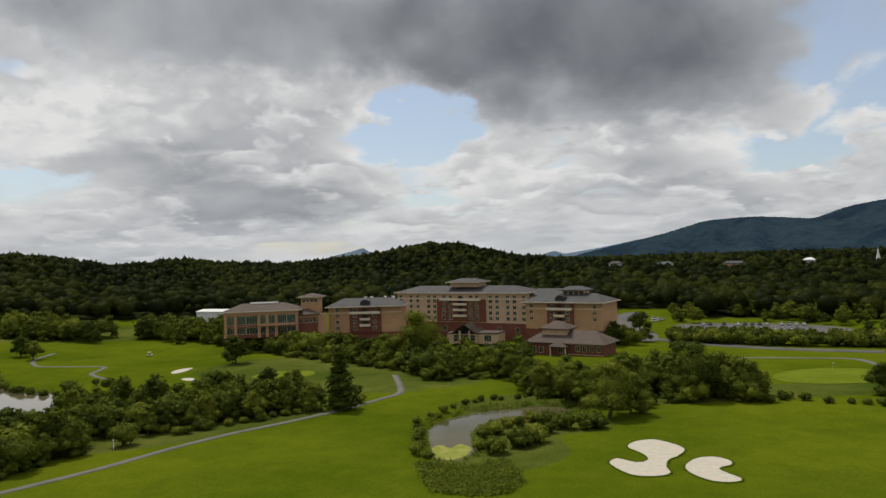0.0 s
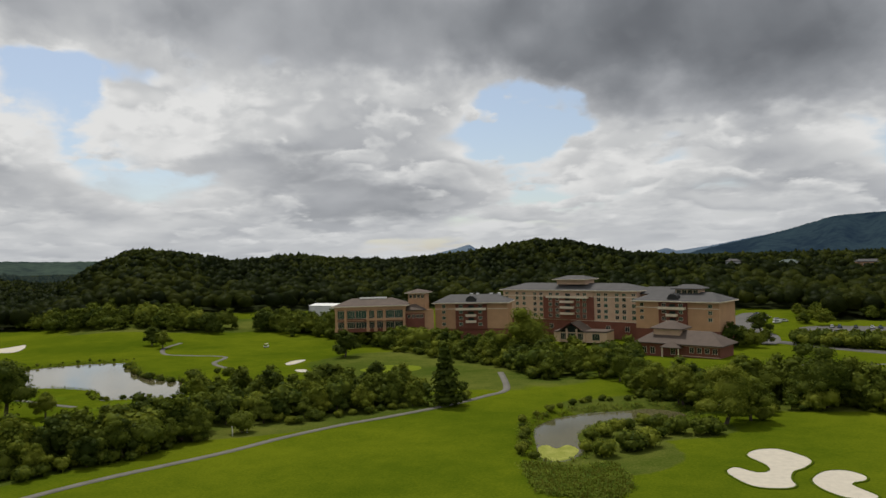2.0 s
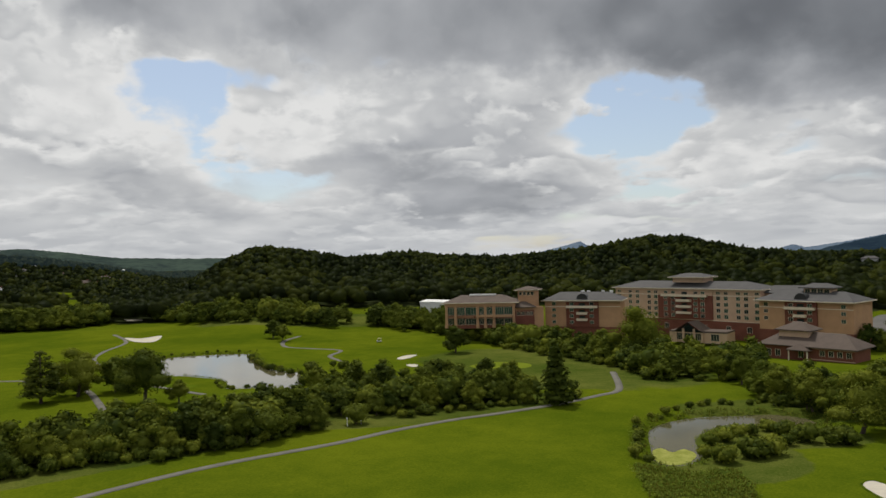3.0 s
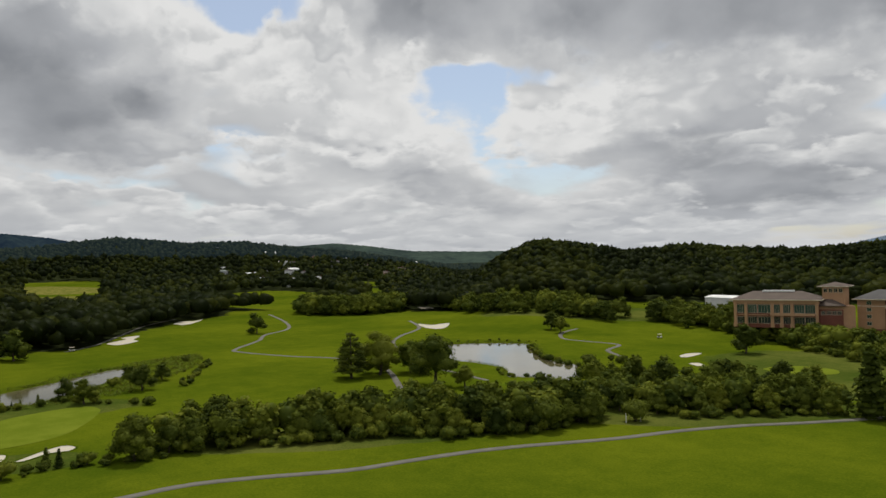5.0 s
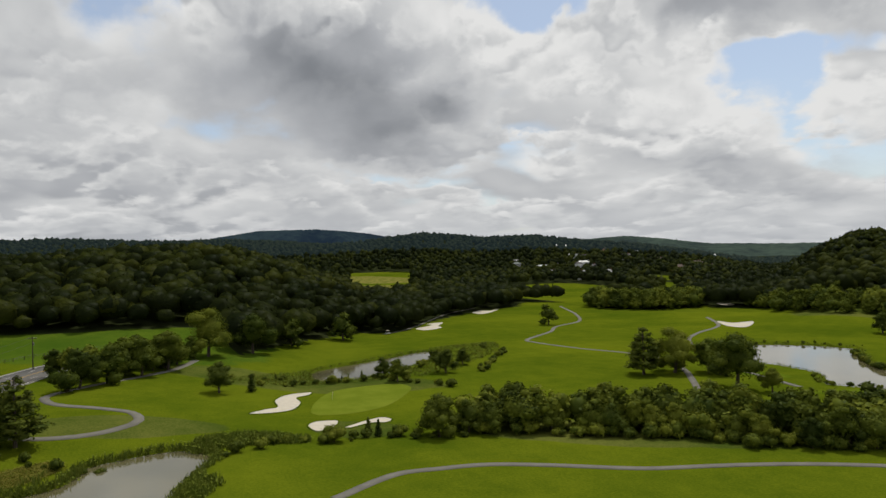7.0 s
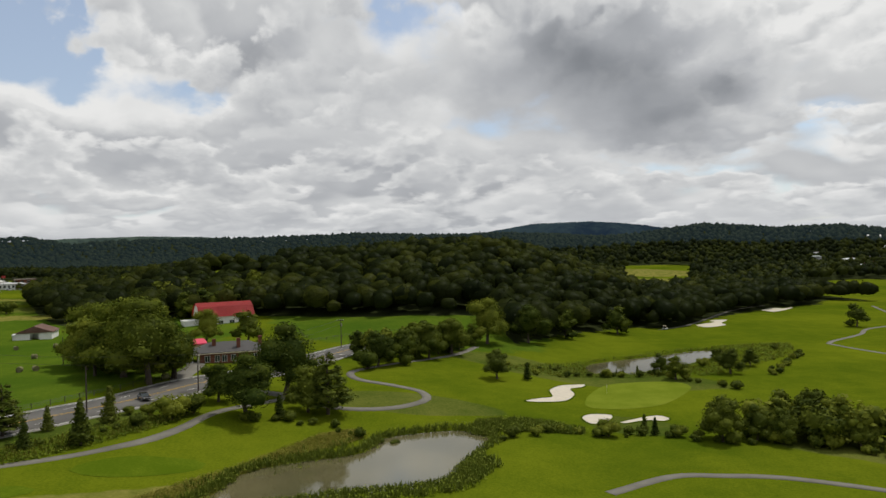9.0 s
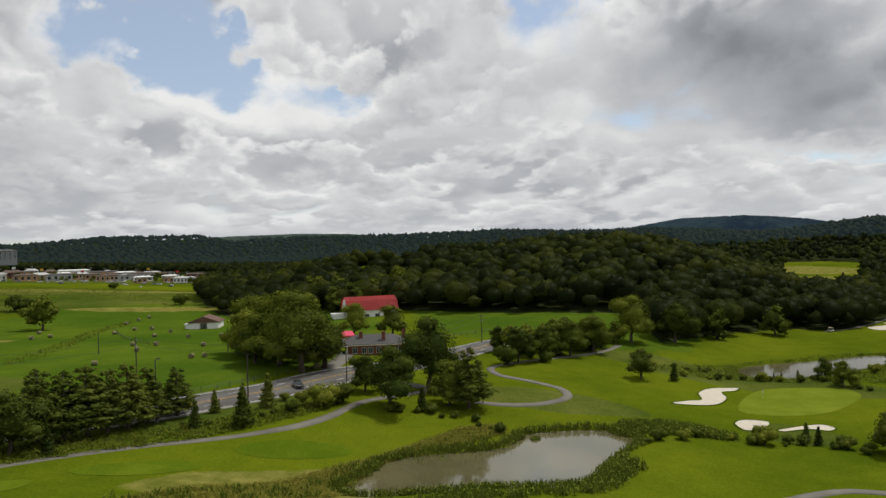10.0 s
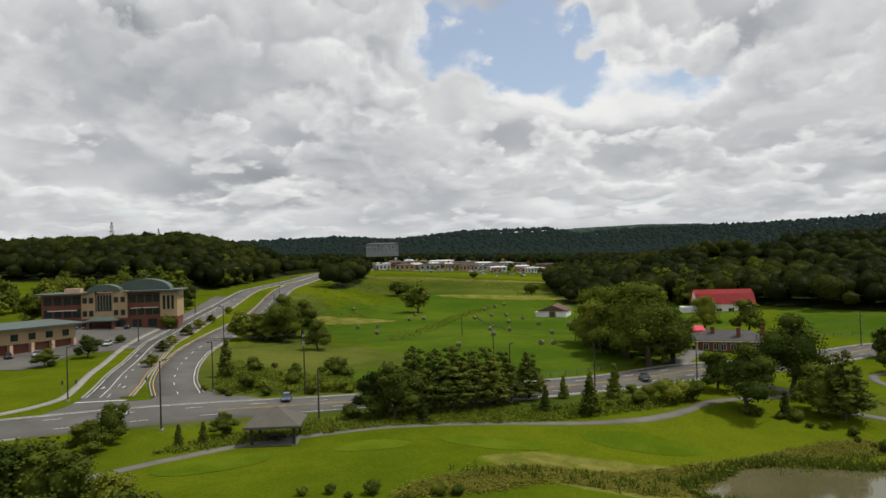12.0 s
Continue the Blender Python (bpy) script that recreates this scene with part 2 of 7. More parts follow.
M_GREEN = turf_material("green_turf", (0.110, 0.146, 0.012), (0.148, 0.182, 0.018))
M_FAIRWAY = turf_material("fairway_turf", (0.060, 0.096, 0.005), (0.098, 0.134, 0.009), 0.10)
M_LIP = turf_material("lip_turf", (0.042, 0.070, 0.005), (0.085, 0.112, 0.010), 0.5)
M_SAND = plain("sand", (0.50, 0.455, 0.375), 0.95, 0.12, 0.8, 6)
M_CONCRETE = plain("path_concrete", (0.140, 0.132, 0.112), 0.9, 0.25, 0.25, 5)
M_ASPHALT = plain("asphalt", (0.105, 0.100, 0.093), 0.9, 0.28, 0.12, 6)
M_OCHRE = plain("ochre_stucco", (0.40, 0.29, 0.16), 0.85, 0.12, 0.3, 5)
M_KERB = plain("kerb", (0.26, 0.25, 0.225), 0.9, 0.2)
M_LINE = plain("line_white", (0.62, 0.62, 0.58), 0.8, 0.2)
M_YELLOW = plain("line_yellow", (0.52, 0.33, 0.06), 0.8, 0.2)


def build_water(n):
    p = where(n)
    ripple = n.noise(p, 1.6, 4.0)
    mud = n.mix(n.fit(n.noise(p, 0.05, 3.0), 0.35, 0.65), (0.085, 0.080, 0.040, 1), (0.120, 0.108, 0.055, 1))
    s = principled(n, mud, 0.06, ripple, 0.06, 0.05, 0.0, 0.55)
    return s


M_WATER = material("water", build_water)
M_ALGAE = turf_material("algae", (0.20, 0.22, 0.045), (0.30, 0.31, 0.085), 0.5)
M_BRICK = plain("brick_red", (0.17, 0.060, 0.040), 0.85, 0.2, 0.3, 5)
M_BRICK_TAN = plain("brick_tan", (0.46, 0.27, 0.15), 0.85, 0.12, 0.3, 5)
M_STUCCO = plain("stucco", (0.52, 0.36, 0.25), 0.85, 0.10, 0.3, 5)
M_CREAM = plain("cream_trim", (0.68, 0.58, 0.44), 0.7, 0.10)
M_ROOF = plain("roof_grey", (0.075, 0.072, 0.072), 0.8, 0.18, 0.25, 2)
M_ROOF_BROWN = plain("roof_brown", (0.095, 0.070, 0.056), 0.8, 0.18, 0.25, 2)
M_GLASS = plain("window_glass", (0.025, 0.035, 0.035), 0.08, 0.2, 0.3, 3, 0.0, 0.6)
M_GLASS_GREEN = plain("window_glass_green", (0.045, 0.085, 0.065), 0.12, 0.2, 0.3, 3, 0.0, 0.6)
M_DARK = plain("dark_metal", (0.03, 0.03, 0.03), 0.5, 0.2)
M_WHITE = plain("white_paint", (0.70, 0.70, 0.68), 0.6, 0.10)
M_RED_ROOF = plain("red_metal_roof", (0.42, 0.035, 0.035), 0.45, 0.12, 0.3, 3)
M_PINK_ROOF = plain("pink_metal_roof", (0.65, 0.06, 0.12), 0.45, 0.08, 0.3, 3)
M_TEAL_ROOF = plain("green_metal_roof", (0.075, 0.10, 0.088), 0.5, 0.15, 0.3, 3)
M_POLE = plain("weathered_pole", (0.055, 0.042, 0.034), 0.9, 0.3, 2, 12)
M_HAY = plain("hay", (0.16, 0.155, 0.07), 0.95, 0.35, 1.5, 14)
M_RUBBER = plain("rubber", (0.02, 0.02, 0.02), 0.8, 0.1)


def distance_material(name, body, haze_glow):
    """Wooded mountains miles away; an emission colour stands in for the blue haze."""
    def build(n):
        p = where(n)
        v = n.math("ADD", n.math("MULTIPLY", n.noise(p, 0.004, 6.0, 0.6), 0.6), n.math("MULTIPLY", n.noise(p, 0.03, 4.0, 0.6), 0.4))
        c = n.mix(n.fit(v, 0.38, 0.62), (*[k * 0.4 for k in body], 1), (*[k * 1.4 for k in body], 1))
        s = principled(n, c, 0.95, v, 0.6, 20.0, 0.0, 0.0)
        n.put(s, "Emission Color", (*haze_glow, 1))
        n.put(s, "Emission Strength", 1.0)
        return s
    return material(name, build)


# last colour of each: haze painted on as emission, stronger on the paler ridges
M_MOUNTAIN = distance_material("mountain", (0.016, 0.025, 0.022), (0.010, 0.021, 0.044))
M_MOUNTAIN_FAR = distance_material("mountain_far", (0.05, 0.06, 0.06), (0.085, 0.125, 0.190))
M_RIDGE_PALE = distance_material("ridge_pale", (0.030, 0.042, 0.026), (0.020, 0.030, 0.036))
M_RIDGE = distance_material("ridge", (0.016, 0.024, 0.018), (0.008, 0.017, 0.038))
# ==== terrain ====
# levels of the valley floor: rows by distance from the middle, columns by bearing
BEARINGS = [-40, 0, 20, 45, 70, 90, 110, 130, 150, 170]
RANGES = [60, 120, 200, 350, 600, 1000, 1600]
LEVELS = [
    [0, 0, 0, 0, 1, 3, 5, 8, 9, 9],
    [0, 0, -1, 0, 1, 4, 6.5, 10, 10, 10],
    [-1, -2, -2, -1, 0, 6, 10, 10.5, 13, 13],
    [-3, -6, -4, -2, 0, 6, 9, 11, 22, 22],
    [-2, -2, 0, -2, 2, 8, 16, 25, 34, 34],
    [4, 4, 4, 0, 4, 14, 24, 32, 40, 36],
    [10, 8, 6, 2, 6, 20, 30, 34, 42, 38],
]
# ridges: distance, half width, tree height on it, crest as (bearing, slope to the crest in degrees seen from the middle)
RIDGES = {
    "valley": (870, 250, 12, [(-40, -.5), (-30, -.44), (-22, -.49), (-16, -.43), (-9.7, -.46), (-5.3, .05), (-2.1, .83), (1.1, 1.11), (4.3, .67), (8.3, .11), (12.7, -.19), (17.8, .11), (19.8, .43), (24.9, .1), (26.7, .45), (29.9, .89), (32, 1.1), (34, .4), (37, -1.4), (41, -2.6)]),
    "wood": (540, 150, 13, [(60, -4.2), (65.3, -3.3), (67.6, -2.9), (70.2, -1.8), (75.7, .54), (80, 1.57), (86.8, 1.47), (91.3, 1.14), (96, 1.1), (101.6, .9), (107, -.1), (111, -1.6)]),
    "north": (1500, 420, 13, [(36, -1.2), (40, -.5), (44, .2), (48, .8), (51.2, 1.12), (55.2, 1.68), (59.1, 1.69), (63.7, 2.18), (66.1, 1.97), (68.9, 1.61), (73.7, 1.1), (78, .5), (84, 0)]),
    "west": (1900, 400, 13, [(70, 1.2), (75, 1.7), (79.6, 1.87), (84.5, 1.85), (90.9, 2.1), (96.7, 2.03), (104, 2.1), (109.6, 2.09), (111.8, 1.82), (114.4, 2.4), (121, 2.3), (126.7, 1.7), (131, 1.95), (135.6, 1.83), (145, 1.6), (170, 1.4)]),
    "town": (640, 170, 13, [(132.5, -2.2), (134.5, .2), (137, 1.5), (139.8, 1.8), (142.7, 2.5), (148, 2.28), (154.8, 2.3), (160, 2.4), (180, 1.8)]),
}


def smooth(a, b, v):
    t = np.clip((v - a) / (b - a), 0, 1)
    return t * t * (3 - 2 * t)


def bearing(x, y):
    """Degrees to the left of the y axis."""
    return np.degrees(np.arctan2(-x, y))


def floor_z(x, y):
    """The valley floor without hills."""
    b = np.clip(bearing(x, y), BEARINGS[0], BEARINGS[-1])
    r = np.clip(np.log(np.hypot(x, y) + 1), math.log(RANGES[0]), math.log(RANGES[-1]))
    i = np.clip(np.searchsorted(BEARINGS, b) - 1, 0, len(BEARINGS) - 2)
    lr = np.log(RANGES)
    j = np.clip(np.searchsorted(lr, r) - 1, 0, len(RANGES) - 2)
    ba, tab = np.array(BEARINGS, float), np.array(LEVELS, float)
    u = smooth(0, 1, (b - ba[i]) / (ba[i + 1] - ba[i]))
    v = smooth(0, 1, (r - lr[j]) / (lr[j + 1] - lr[j]))
    z = (tab[j, i] * (1 - u) + tab[j, i + 1] * u) * (1 - v) + (tab[j + 1, i] * (1 - u) + tab[j + 1, i + 1] * u) * v
    near = smooth(20, 60, np.hypot(x, y))
    return z * near + 4 * (1 - near)


def ridge_weight(name, x, y):
    dist, half, _, crest = RIDGES[name]
    b, r = bearing(x, y), np.hypot(x, y)
    d = dist * (1 + 0.05 * np.sin(np.radians(b * 7.3)))
    g = np.exp(-((r - d) / half) ** 2)
    return g * smooth(crest[0][0] - 5, crest[0][0], b) * (1 - smooth(crest[-1][0], crest[-1][0] + 5, b))


def rolling(x, y, size, seed):
    a = np.sin(x / size + seed) * np.cos(y / size * 1.13 + seed * 2.1)
    return a + 0.5 * np.sin(x / size * 2.3 + y / size * 1.7 + seed) + 0.25 * np.cos(x / size * 4.1 - y / size * 3.7 + seed * 3)


def hills_z(x, y):
    z = floor_z(x, y)
    b, r = bearing(x, y), np.hypot(x, y)
    for name, (dist, half, tall, crest) in RIDGES.items():
        g = ridge_weight(name, x, y)
        top = CAM_Z + dist * np.tan(np.radians(np.interp(b, [c[0] for c in crest], [c[1] for c in crest]))) - tall
        z = z + np.maximum(top - z, 0) * g
    return z + rolling(x, y, 60, 2.0) * 0.5 * smooth(350, 700, r)
# ==== end of terrain ====

# ---- the land ----
# water level and shore of each pond
PONDS = {
    "pond_near": (-2.1, [(-4.7, 161.9), (-3.7, 145.6), (-2.8, 138.3), (0.5, 136.5), (4.1, 139.9), (5.8, 146.6), (4.7, 155.7), (7.3, 164.6), (13.1, 170.5), (19.2, 170.8), (25.8, 169.9), (29.7, 171.1), (31.0, 179.7), (23.0, 184.2), (16.1, 181.2), (8.1, 179.1), (0.9, 173.9), (-2.9, 168.1)]),
    "pond_wide": (-2.6, [(-205.3, 251.7), (-190.3, 265.5), (-175.2, 269.9), (-168.6, 264.9), (-150.0, 240.5), (-138.2, 231.0), (-126.8, 227.5), (-114.2, 206.9), (-111.1, 195.7), (-119.5, 199.4), (-132.4, 194.1), (-140.7, 204.7), (-148.0, 210.1), (-163.9, 214.0), (-173.7, 214.4), (-190.6, 232.0)]),
    "pond_long": (-0.6, [(-237.7, 71.6), (-222.3, 68.1), (-217.2, 73.1), (-218.5, 84.0), (-224.8, 97.2), (-241.5, 117.9), (-258.4, 132.1), (-263.1, 124.4), (-253.9, 103.9), (-244.9, 80.6)]),
    "pond_reeds": (2.5, [(-107.5, -28.2), (-115.8, -24.5), (-122.5, -23.4), (-126.9, -18.5), (-129.2, -10.6), (-131.9, -2.7), (-137.3, -0.1), (-141.6, 0.7), (-144.5, 8.1), (-144.9, 17.6), (-136.3, 22.2), (-127.9, 18.2), (-117.9, 13.3), (-111.6, 10.9), (-109.6, 3.4), (-109.2, -4.9), (-107.1, -13.2), (-105.1, -21.5)]),
}
# cart paths: width and centre line
PATHS = {
    "path_fairway": (2.1, [(-18.1, 246.8), (-14.4, 218.7), (-14.2, 206.8), (-18.7, 199.7), (-26.7, 188.3), (-39.1, 174.5), (-50.5, 163.3), (-60.0, 150.9), (-67.4, 137.6), (-74.5, 127.2), (-80.7, 117.9), (-85.7, 108.7), (-90.4, 98.1), (-95.0, 88.0), (-104.1, 75.8), (-110.2, 65.7), (-112.3, 56.2), (-112.9, 47.9), (-106.5, 35.3)]),
    "path_road": (2.2, [(-47.6, -93.8), (-60.0, -91.6), (-67.3, -89.6), (-77.2, -86.0), (-85.6, -80.8), (-96.7, -73.1), (-114.3, -60.8), (-128.1, -44.6), (-139.2, -37.2), (-152.3, -32.7), (-165.4, -21.9), (-170.5, -18.4), (-162.6, -13.8), (-159.5, -8.5), (-159.2, 1.6), (-162.0, 8.1), (-166.5, 11.8), (-174.1, 10.8), (-180.6, 4.8), (-189.8, -3.9), (-197.7, -6.8), (-204.3, -5.7), (-212.1, 2.5), (-222.3, 15.0), (-235.9, 27.2), (-253.9, 36.4)]),
    "path_meadow": (2.0, [(-141.3, 151.4), (-154.6, 163.2), (-170.3, 176.3), (-189.4, 188.5), (-213.3, 191.6), (-236.3, 185.3), (-264.3, 182.0), (-275.2, 186.5), (-296.1, 214.4), (-313.8, 231.0), (-331.3, 260.3), (-372.9, 289.5), (-426.9, 318.4)]),
    "path_trees": (2.0, [(-132.2, 180.8), (-154.1, 188.5), (-177.1, 197.0), (-226.6, 237.7), (-246.1, 263.7), (-263.9, 298.2), (-299.4, 329.0)]),
    "path_pond": (2.0, [(-121.7, 255.3), (-135.0, 269.5), (-139.6, 289.1), (-156.7, 290.9), (-168.8, 292.5), (-179.7, 309.6), (-182.2, 330.0)]),
    "path_wood": (2.0, [(-333.1, 137.9), (-348.7, 158.6), (-379.4, 185.8), (-419.3, 220.7), (-449.7, 258.2)]),
    "path_south": (2.6, [(72.7, 261.7), (84.5, 259.6), (105.3, 260.1), (132.0, 252.0), (142.4, 245.9), (140.3, 227.5)]),
}
ROADS = {
    "road_main": (14.0, [(-56.3, -132.2), (-60.7, -130.3), (-75.3, -120.5), (-90.8, -108.7), (-103.3, -97.3), (-115.2, -86.9), (-145.1, -65.7), (-160.0, -52.7), (-180.6, -42.5), (-202.7, -29.8), (-230.6, -17.3), (-250.2, -6.8), (-259.4, 3.3)]),
    "road_up": (9.0, [(-83.7, -135.9), (-91.1, -143.6), (-105.6, -160.1), (-133.9, -190.2), (-154.2, -206.5), (-209.9, -253.3), (-268.4, -296.2), (-340.2, -338.6), (-428.9, -405.1), (-538.5, -477.9)]),
    "road_down": (9.5, [(-93.5, -126.6), (-103.3, -141.2), (-122.4, -163.0), (-143.9, -182.0), (-194.9, -218.7), (-270.1, -276.6), (-348.4, -330.2), (-437.0, -396.4), (-545.9, -469.4)]),
    "road_hotel": (7.5, [(161.8, 261.9), (135.4, 279.5), (116.9, 300.2), (102.7, 322.5), (92.0, 339.6), (91.0, 362.2), (95.8, 393.1), (106.7, 419.5), (120.6, 430.6)]),
}
BUNKERS = [
    [(28.3, 125.7), (30.6, 129.2), (33.4, 126.2), (35.6, 127.5), (35.9, 131.4), (34.5, 137.1), (37.0, 141.5), (41.4, 142.9), (44.4, 138.3), (44.8, 133.8), (41.9, 129.2), (39.7, 127.1), (37.9, 122.9), (37.4, 119.0), (34.7, 117.4), (30.4, 118.5)],
    [(40.7, 122.7), (44.5, 127.8), (48.3, 128.5), (50.1, 125.4), (49.0, 122.6), (46.2, 120.5), (47.7, 115.0), (46.0, 113.2), (42.6, 113.8), (40.5, 117.8)],
    [(-171.6, 36.2), (-176.7, 41.1), (-179.5, 44.9), (-187.9, 46.4), (-195.5, 51.8), (-198.4, 59.3), (-194.3, 57.6), (-191.0, 53.3), (-184.0, 52.4), (-175.6, 47.8), (-172.1, 41.3)],
    [(-157.7, 46.2), (-161.6, 49.6), (-161.0, 54.2), (-157.1, 53.2), (-153.2, 50.0), (-151.7, 46.5)],
    [(-152.8, 52.9), (-156.8, 59.3), (-158.6, 64.4), (-155.1, 65.9), (-152.5, 63.4), (-153.9, 60.0), (-151.7, 54.3)],
    [(-348.0, 163.3), (-357.7, 177.5), (-365.9, 179.2), (-367.7, 189.8), (-352.9, 179.3), (-343.9, 176.8), (-337.4, 164.1)],
    [(-419.2, 240.3), (-421.8, 252.1), (-430.1, 266.5), (-408.9, 246.1), (-405.6, 236.7)],
    [(-279.5, 315.0), (-268.1, 313.9), (-265.9, 326.7), (-254.4, 311.4), (-250.3, 300.0), (-260.7, 300.3)],
    [(-104.7, 269.1), (-104.3, 277.3), (-100.2, 280.2), (-99.8, 270.7), (-101.8, 265.4)],
    [(-94.3, 251.1), (-91.5, 253.1), (-87.6, 247.7), (-89.9, 246.0)],
    [(-368.1, 414.8), (-359.0, 417.6), (-345.5, 407.0), (-349.4, 400.6)],
    [(-414.3, 236.3), (-427.5, 250.7), (-419.0, 255.8), (-409.7, 243.5)],
]
GREENS = [
    [(-170.5, 51.2), (-184.2, 56.3), (-197.8, 65.7), (-200.6, 75.4), (-199.3, 86.0), (-191.7, 87.7), (-181.1, 80.9), (-170.4, 70.7), (-167.3, 62.7), (-167.5, 54.8)],
    [(98.3, 214.0), (108.3, 224.1), (122.6, 227.4), (133.9, 222.3), (132.0, 214.0), (123.4, 200.2), (108.2, 198.0), (98.0, 203.0)],
    [(-69.3, 250.3), (-62.9, 263.7), (-50.9, 263.7), (-47.8, 252.7), (-56.3, 244.2)],
]


def curve_points(points, step, closed=False):
    """A smooth line (Catmull-Rom) through points, sampled about every step metres."""
    p = [Vector((a, b)) for a, b in points]
    n = len(p)
    out = []
    for i in range(n if closed else n - 1):
        if closed:
            a, b, c, d = p[(i - 1) % n], p[i], p[(i + 1) % n], p[(i + 2) % n]
        else:
            a, b, c, d = p[max(i - 1, 0)], p[i], p[i + 1], p[min(i + 2, n - 1)]
        k = max(int((c - b).length / step), 1)
        for j in range(k):
            t = j / k
            out.append(0.5 * ((2 * b) + (c - a) * t + (2 * a - 5 * b + 4 * c - d) * t * t + (3 * b - a - 3 * c + d) * t ** 3))
    if not closed:
        out.append(p[-1])
    return np.array([(v.x, v.y) for v in out])


def inside(poly, x, y):
    hit = np.zeros(np.shape(x), bool)
    for (ax, ay), (bx, by) in zip(poly, np.roll(poly, -1, 0)):
        cross = (ay > y) != (by > y)
        hit ^= cross & (x < (bx - ax) * (y - ay) / (by - ay + 1e-12) + ax)
    return hit


def line_distance(line, x, y, closed=True):
    d = np.full(np.shape(x), 1e9)
    ends = np.roll(line, -1, 0) if closed else line[1:]
    for (ax, ay), (bx, by) in zip(line, ends):
        ux, uy = bx - ax, by - ay
        t = np.clip(((x - ax) * ux + (y - ay) * uy) / (ux * ux + uy * uy + 1e-9), 0, 1)
        d = np.minimum(d, np.hypot(x - ax - t * ux, y - ay - t * uy))
    return d


SHORES = {k: (z, curve_points(p, 3, True)) for k, (z, p) in PONDS.items()}


def natural_z(x, y):
    """Height of the ground, with the ponds dug in."""
    x, y = np.asarray(x, float), np.asarray(y, float)
    shape = np.broadcast(x, y).shape
    x, y = np.broadcast_to(x, shape).ravel(), np.broadcast_to(y, shape).ravel()
    z = hills_z(x, y)
    for level, shore in SHORES.values():
        lo, hi = shore.min(0) - 26, shore.max(0) + 26
        box = (x > lo[0]) & (x < hi[0]) & (y > lo[1]) & (y < hi[1])
        if box.any():
            bx, by = x[box], y[box]
            d = line_distance(shore, bx, by) * np.where(inside(shore, bx, by), -1, 1)
            bank = level + np.clip(d, -3, 3) * 0.28
            z[box] = bank + (z[box] - bank) * smooth(1, 24, d)
    return z.reshape(shape)


# the highway's graded bed over the crest: distance and level
BED_R, BED_Z = [300, 330, 395, 480, 590, 720, 800], [19.2, 21.0, 24.0, 26.1, 27.5, 28.4, 28.0]
BED_X, BED_Y = [-205.0, -224.0, -273.0, -344.0, -433.0, -544.0, -600.0], [-226.0, -242.0, -284.0, -335.0, -401.0, -472.0, -508.0]


def ground_z(x, y):
    x, y = np.asarray(x, float), np.asarray(y, float)
    z, r = natural_z(x, y), np.hypot(x, y)
    off = np.hypot(x - np.interp(r, BED_R, BED_X), y - np.interp(r, BED_R, BED_Y))
    w = (1 - smooth(20, 60, off)) * smooth(300, 400, r) * (1 - smooth(690, 790, r))
    return z * (1 - w) + np.interp(r, BED_R, BED_Z) * w


def gz(x, y):
    return float(ground_z(x, y))


def mesh_from(name, verts, faces, mat=None, flat=True):
    me = bpy.data.meshes.new(name)
    verts, faces = np.asarray(verts, np.float32), np.asarray(faces, np.int32)
    me.vertices.add(len(verts))
    me.vertices.foreach_set("co", verts.ravel())
    k = faces.shape[1]
    me.loops.add(faces.size)
    me.loops.foreach_set("vertex_index", faces.ravel())
    me.polygons.add(len(faces))
    me.polygons.foreach_set("loop_start", np.arange(len(faces), dtype=np.int32) * k)
    me.polygons.foreach_set("loop_total", np.full(len(faces), k, np.int32))
    if not flat:
        me.polygons.foreach_set("use_smooth", np.ones(len(faces), bool))
    me.update(calc_edges=True)
    me.validate()
    if mat:
        me.materials.append(mat)
    return me


def graded(lo, hi, n, centre, fine):
    """Grid lines, close together round centre and wider apart towards lo and hi."""
    a, b = math.asinh((lo - centre) / fine), math.asinh((hi - centre) / fine)
    return centre + fine * np.sinh(np.linspace(a, b, n))


# how the land is used: rough grass, hay meadow, wood floor, dry grass
ROUGH_AREAS = [  # x, y, half sizes, turn
    (-470, -290, 150, 45, -60), (-400, -230, 110, 40, -62), (-140, -140, 42, 34, 50), (-215, -215, 70, 22, 42), (-112, -85, 55, 8, -38), (-640, -400, 120, 60, -60),
    (-60, 172, 45, 13, 36), (-112, 112, 42, 13, 55), (40, 190, 40, 14, 10), (10, 140, 14, 16, 0), (22, 160, 18, 10, 10), (-215, 62, 45, 16, 55), (-122, -68, 42, 5, -36), (-115, -125, 16, 28, 20),
    (-40, 260, 60, 45, -40), (-190, 400, 90, 30, 20), (-60, 215, 50, 16, 10), (90, 190, 60, 10, 5), (-150, 55, 12, 8, 40), (-165, 5, 25, 8, 70),
]
HAY_AREAS = [(-300, -150, 130, 90, 25), (-240, -120, 80, 60, 30), (-330, 10, 90, 55, 20), (-165, -85, 60, 18, -32)]
DRY_AREAS = [(-961, 1086, 75, 70, 40), (-740, 300, 60, 45, 20), (-860, 350, 70, 45, 20), (-390, -195, 55, 12, -64), (-235, -215, 34, 11, -48), (-480, -290, 120, 16, -60), (-104, -34, 22, 9, 122)]


def ellipse_mask(areas, x, y):
    m = np.zeros(x.shape)
    for cx, cy, a, b, turn in areas:
        c, s = math.cos(radians(turn)), math.sin(radians(turn))
        u, v = ((x - cx) * c + (y - cy) * s) / a, (-(x - cx) * s + (y - cy) * c) / b
        m = np.maximum(m, 1 - np.clip((np.hypot(u, v) - 0.75) * 2, 0, 1))
    return m


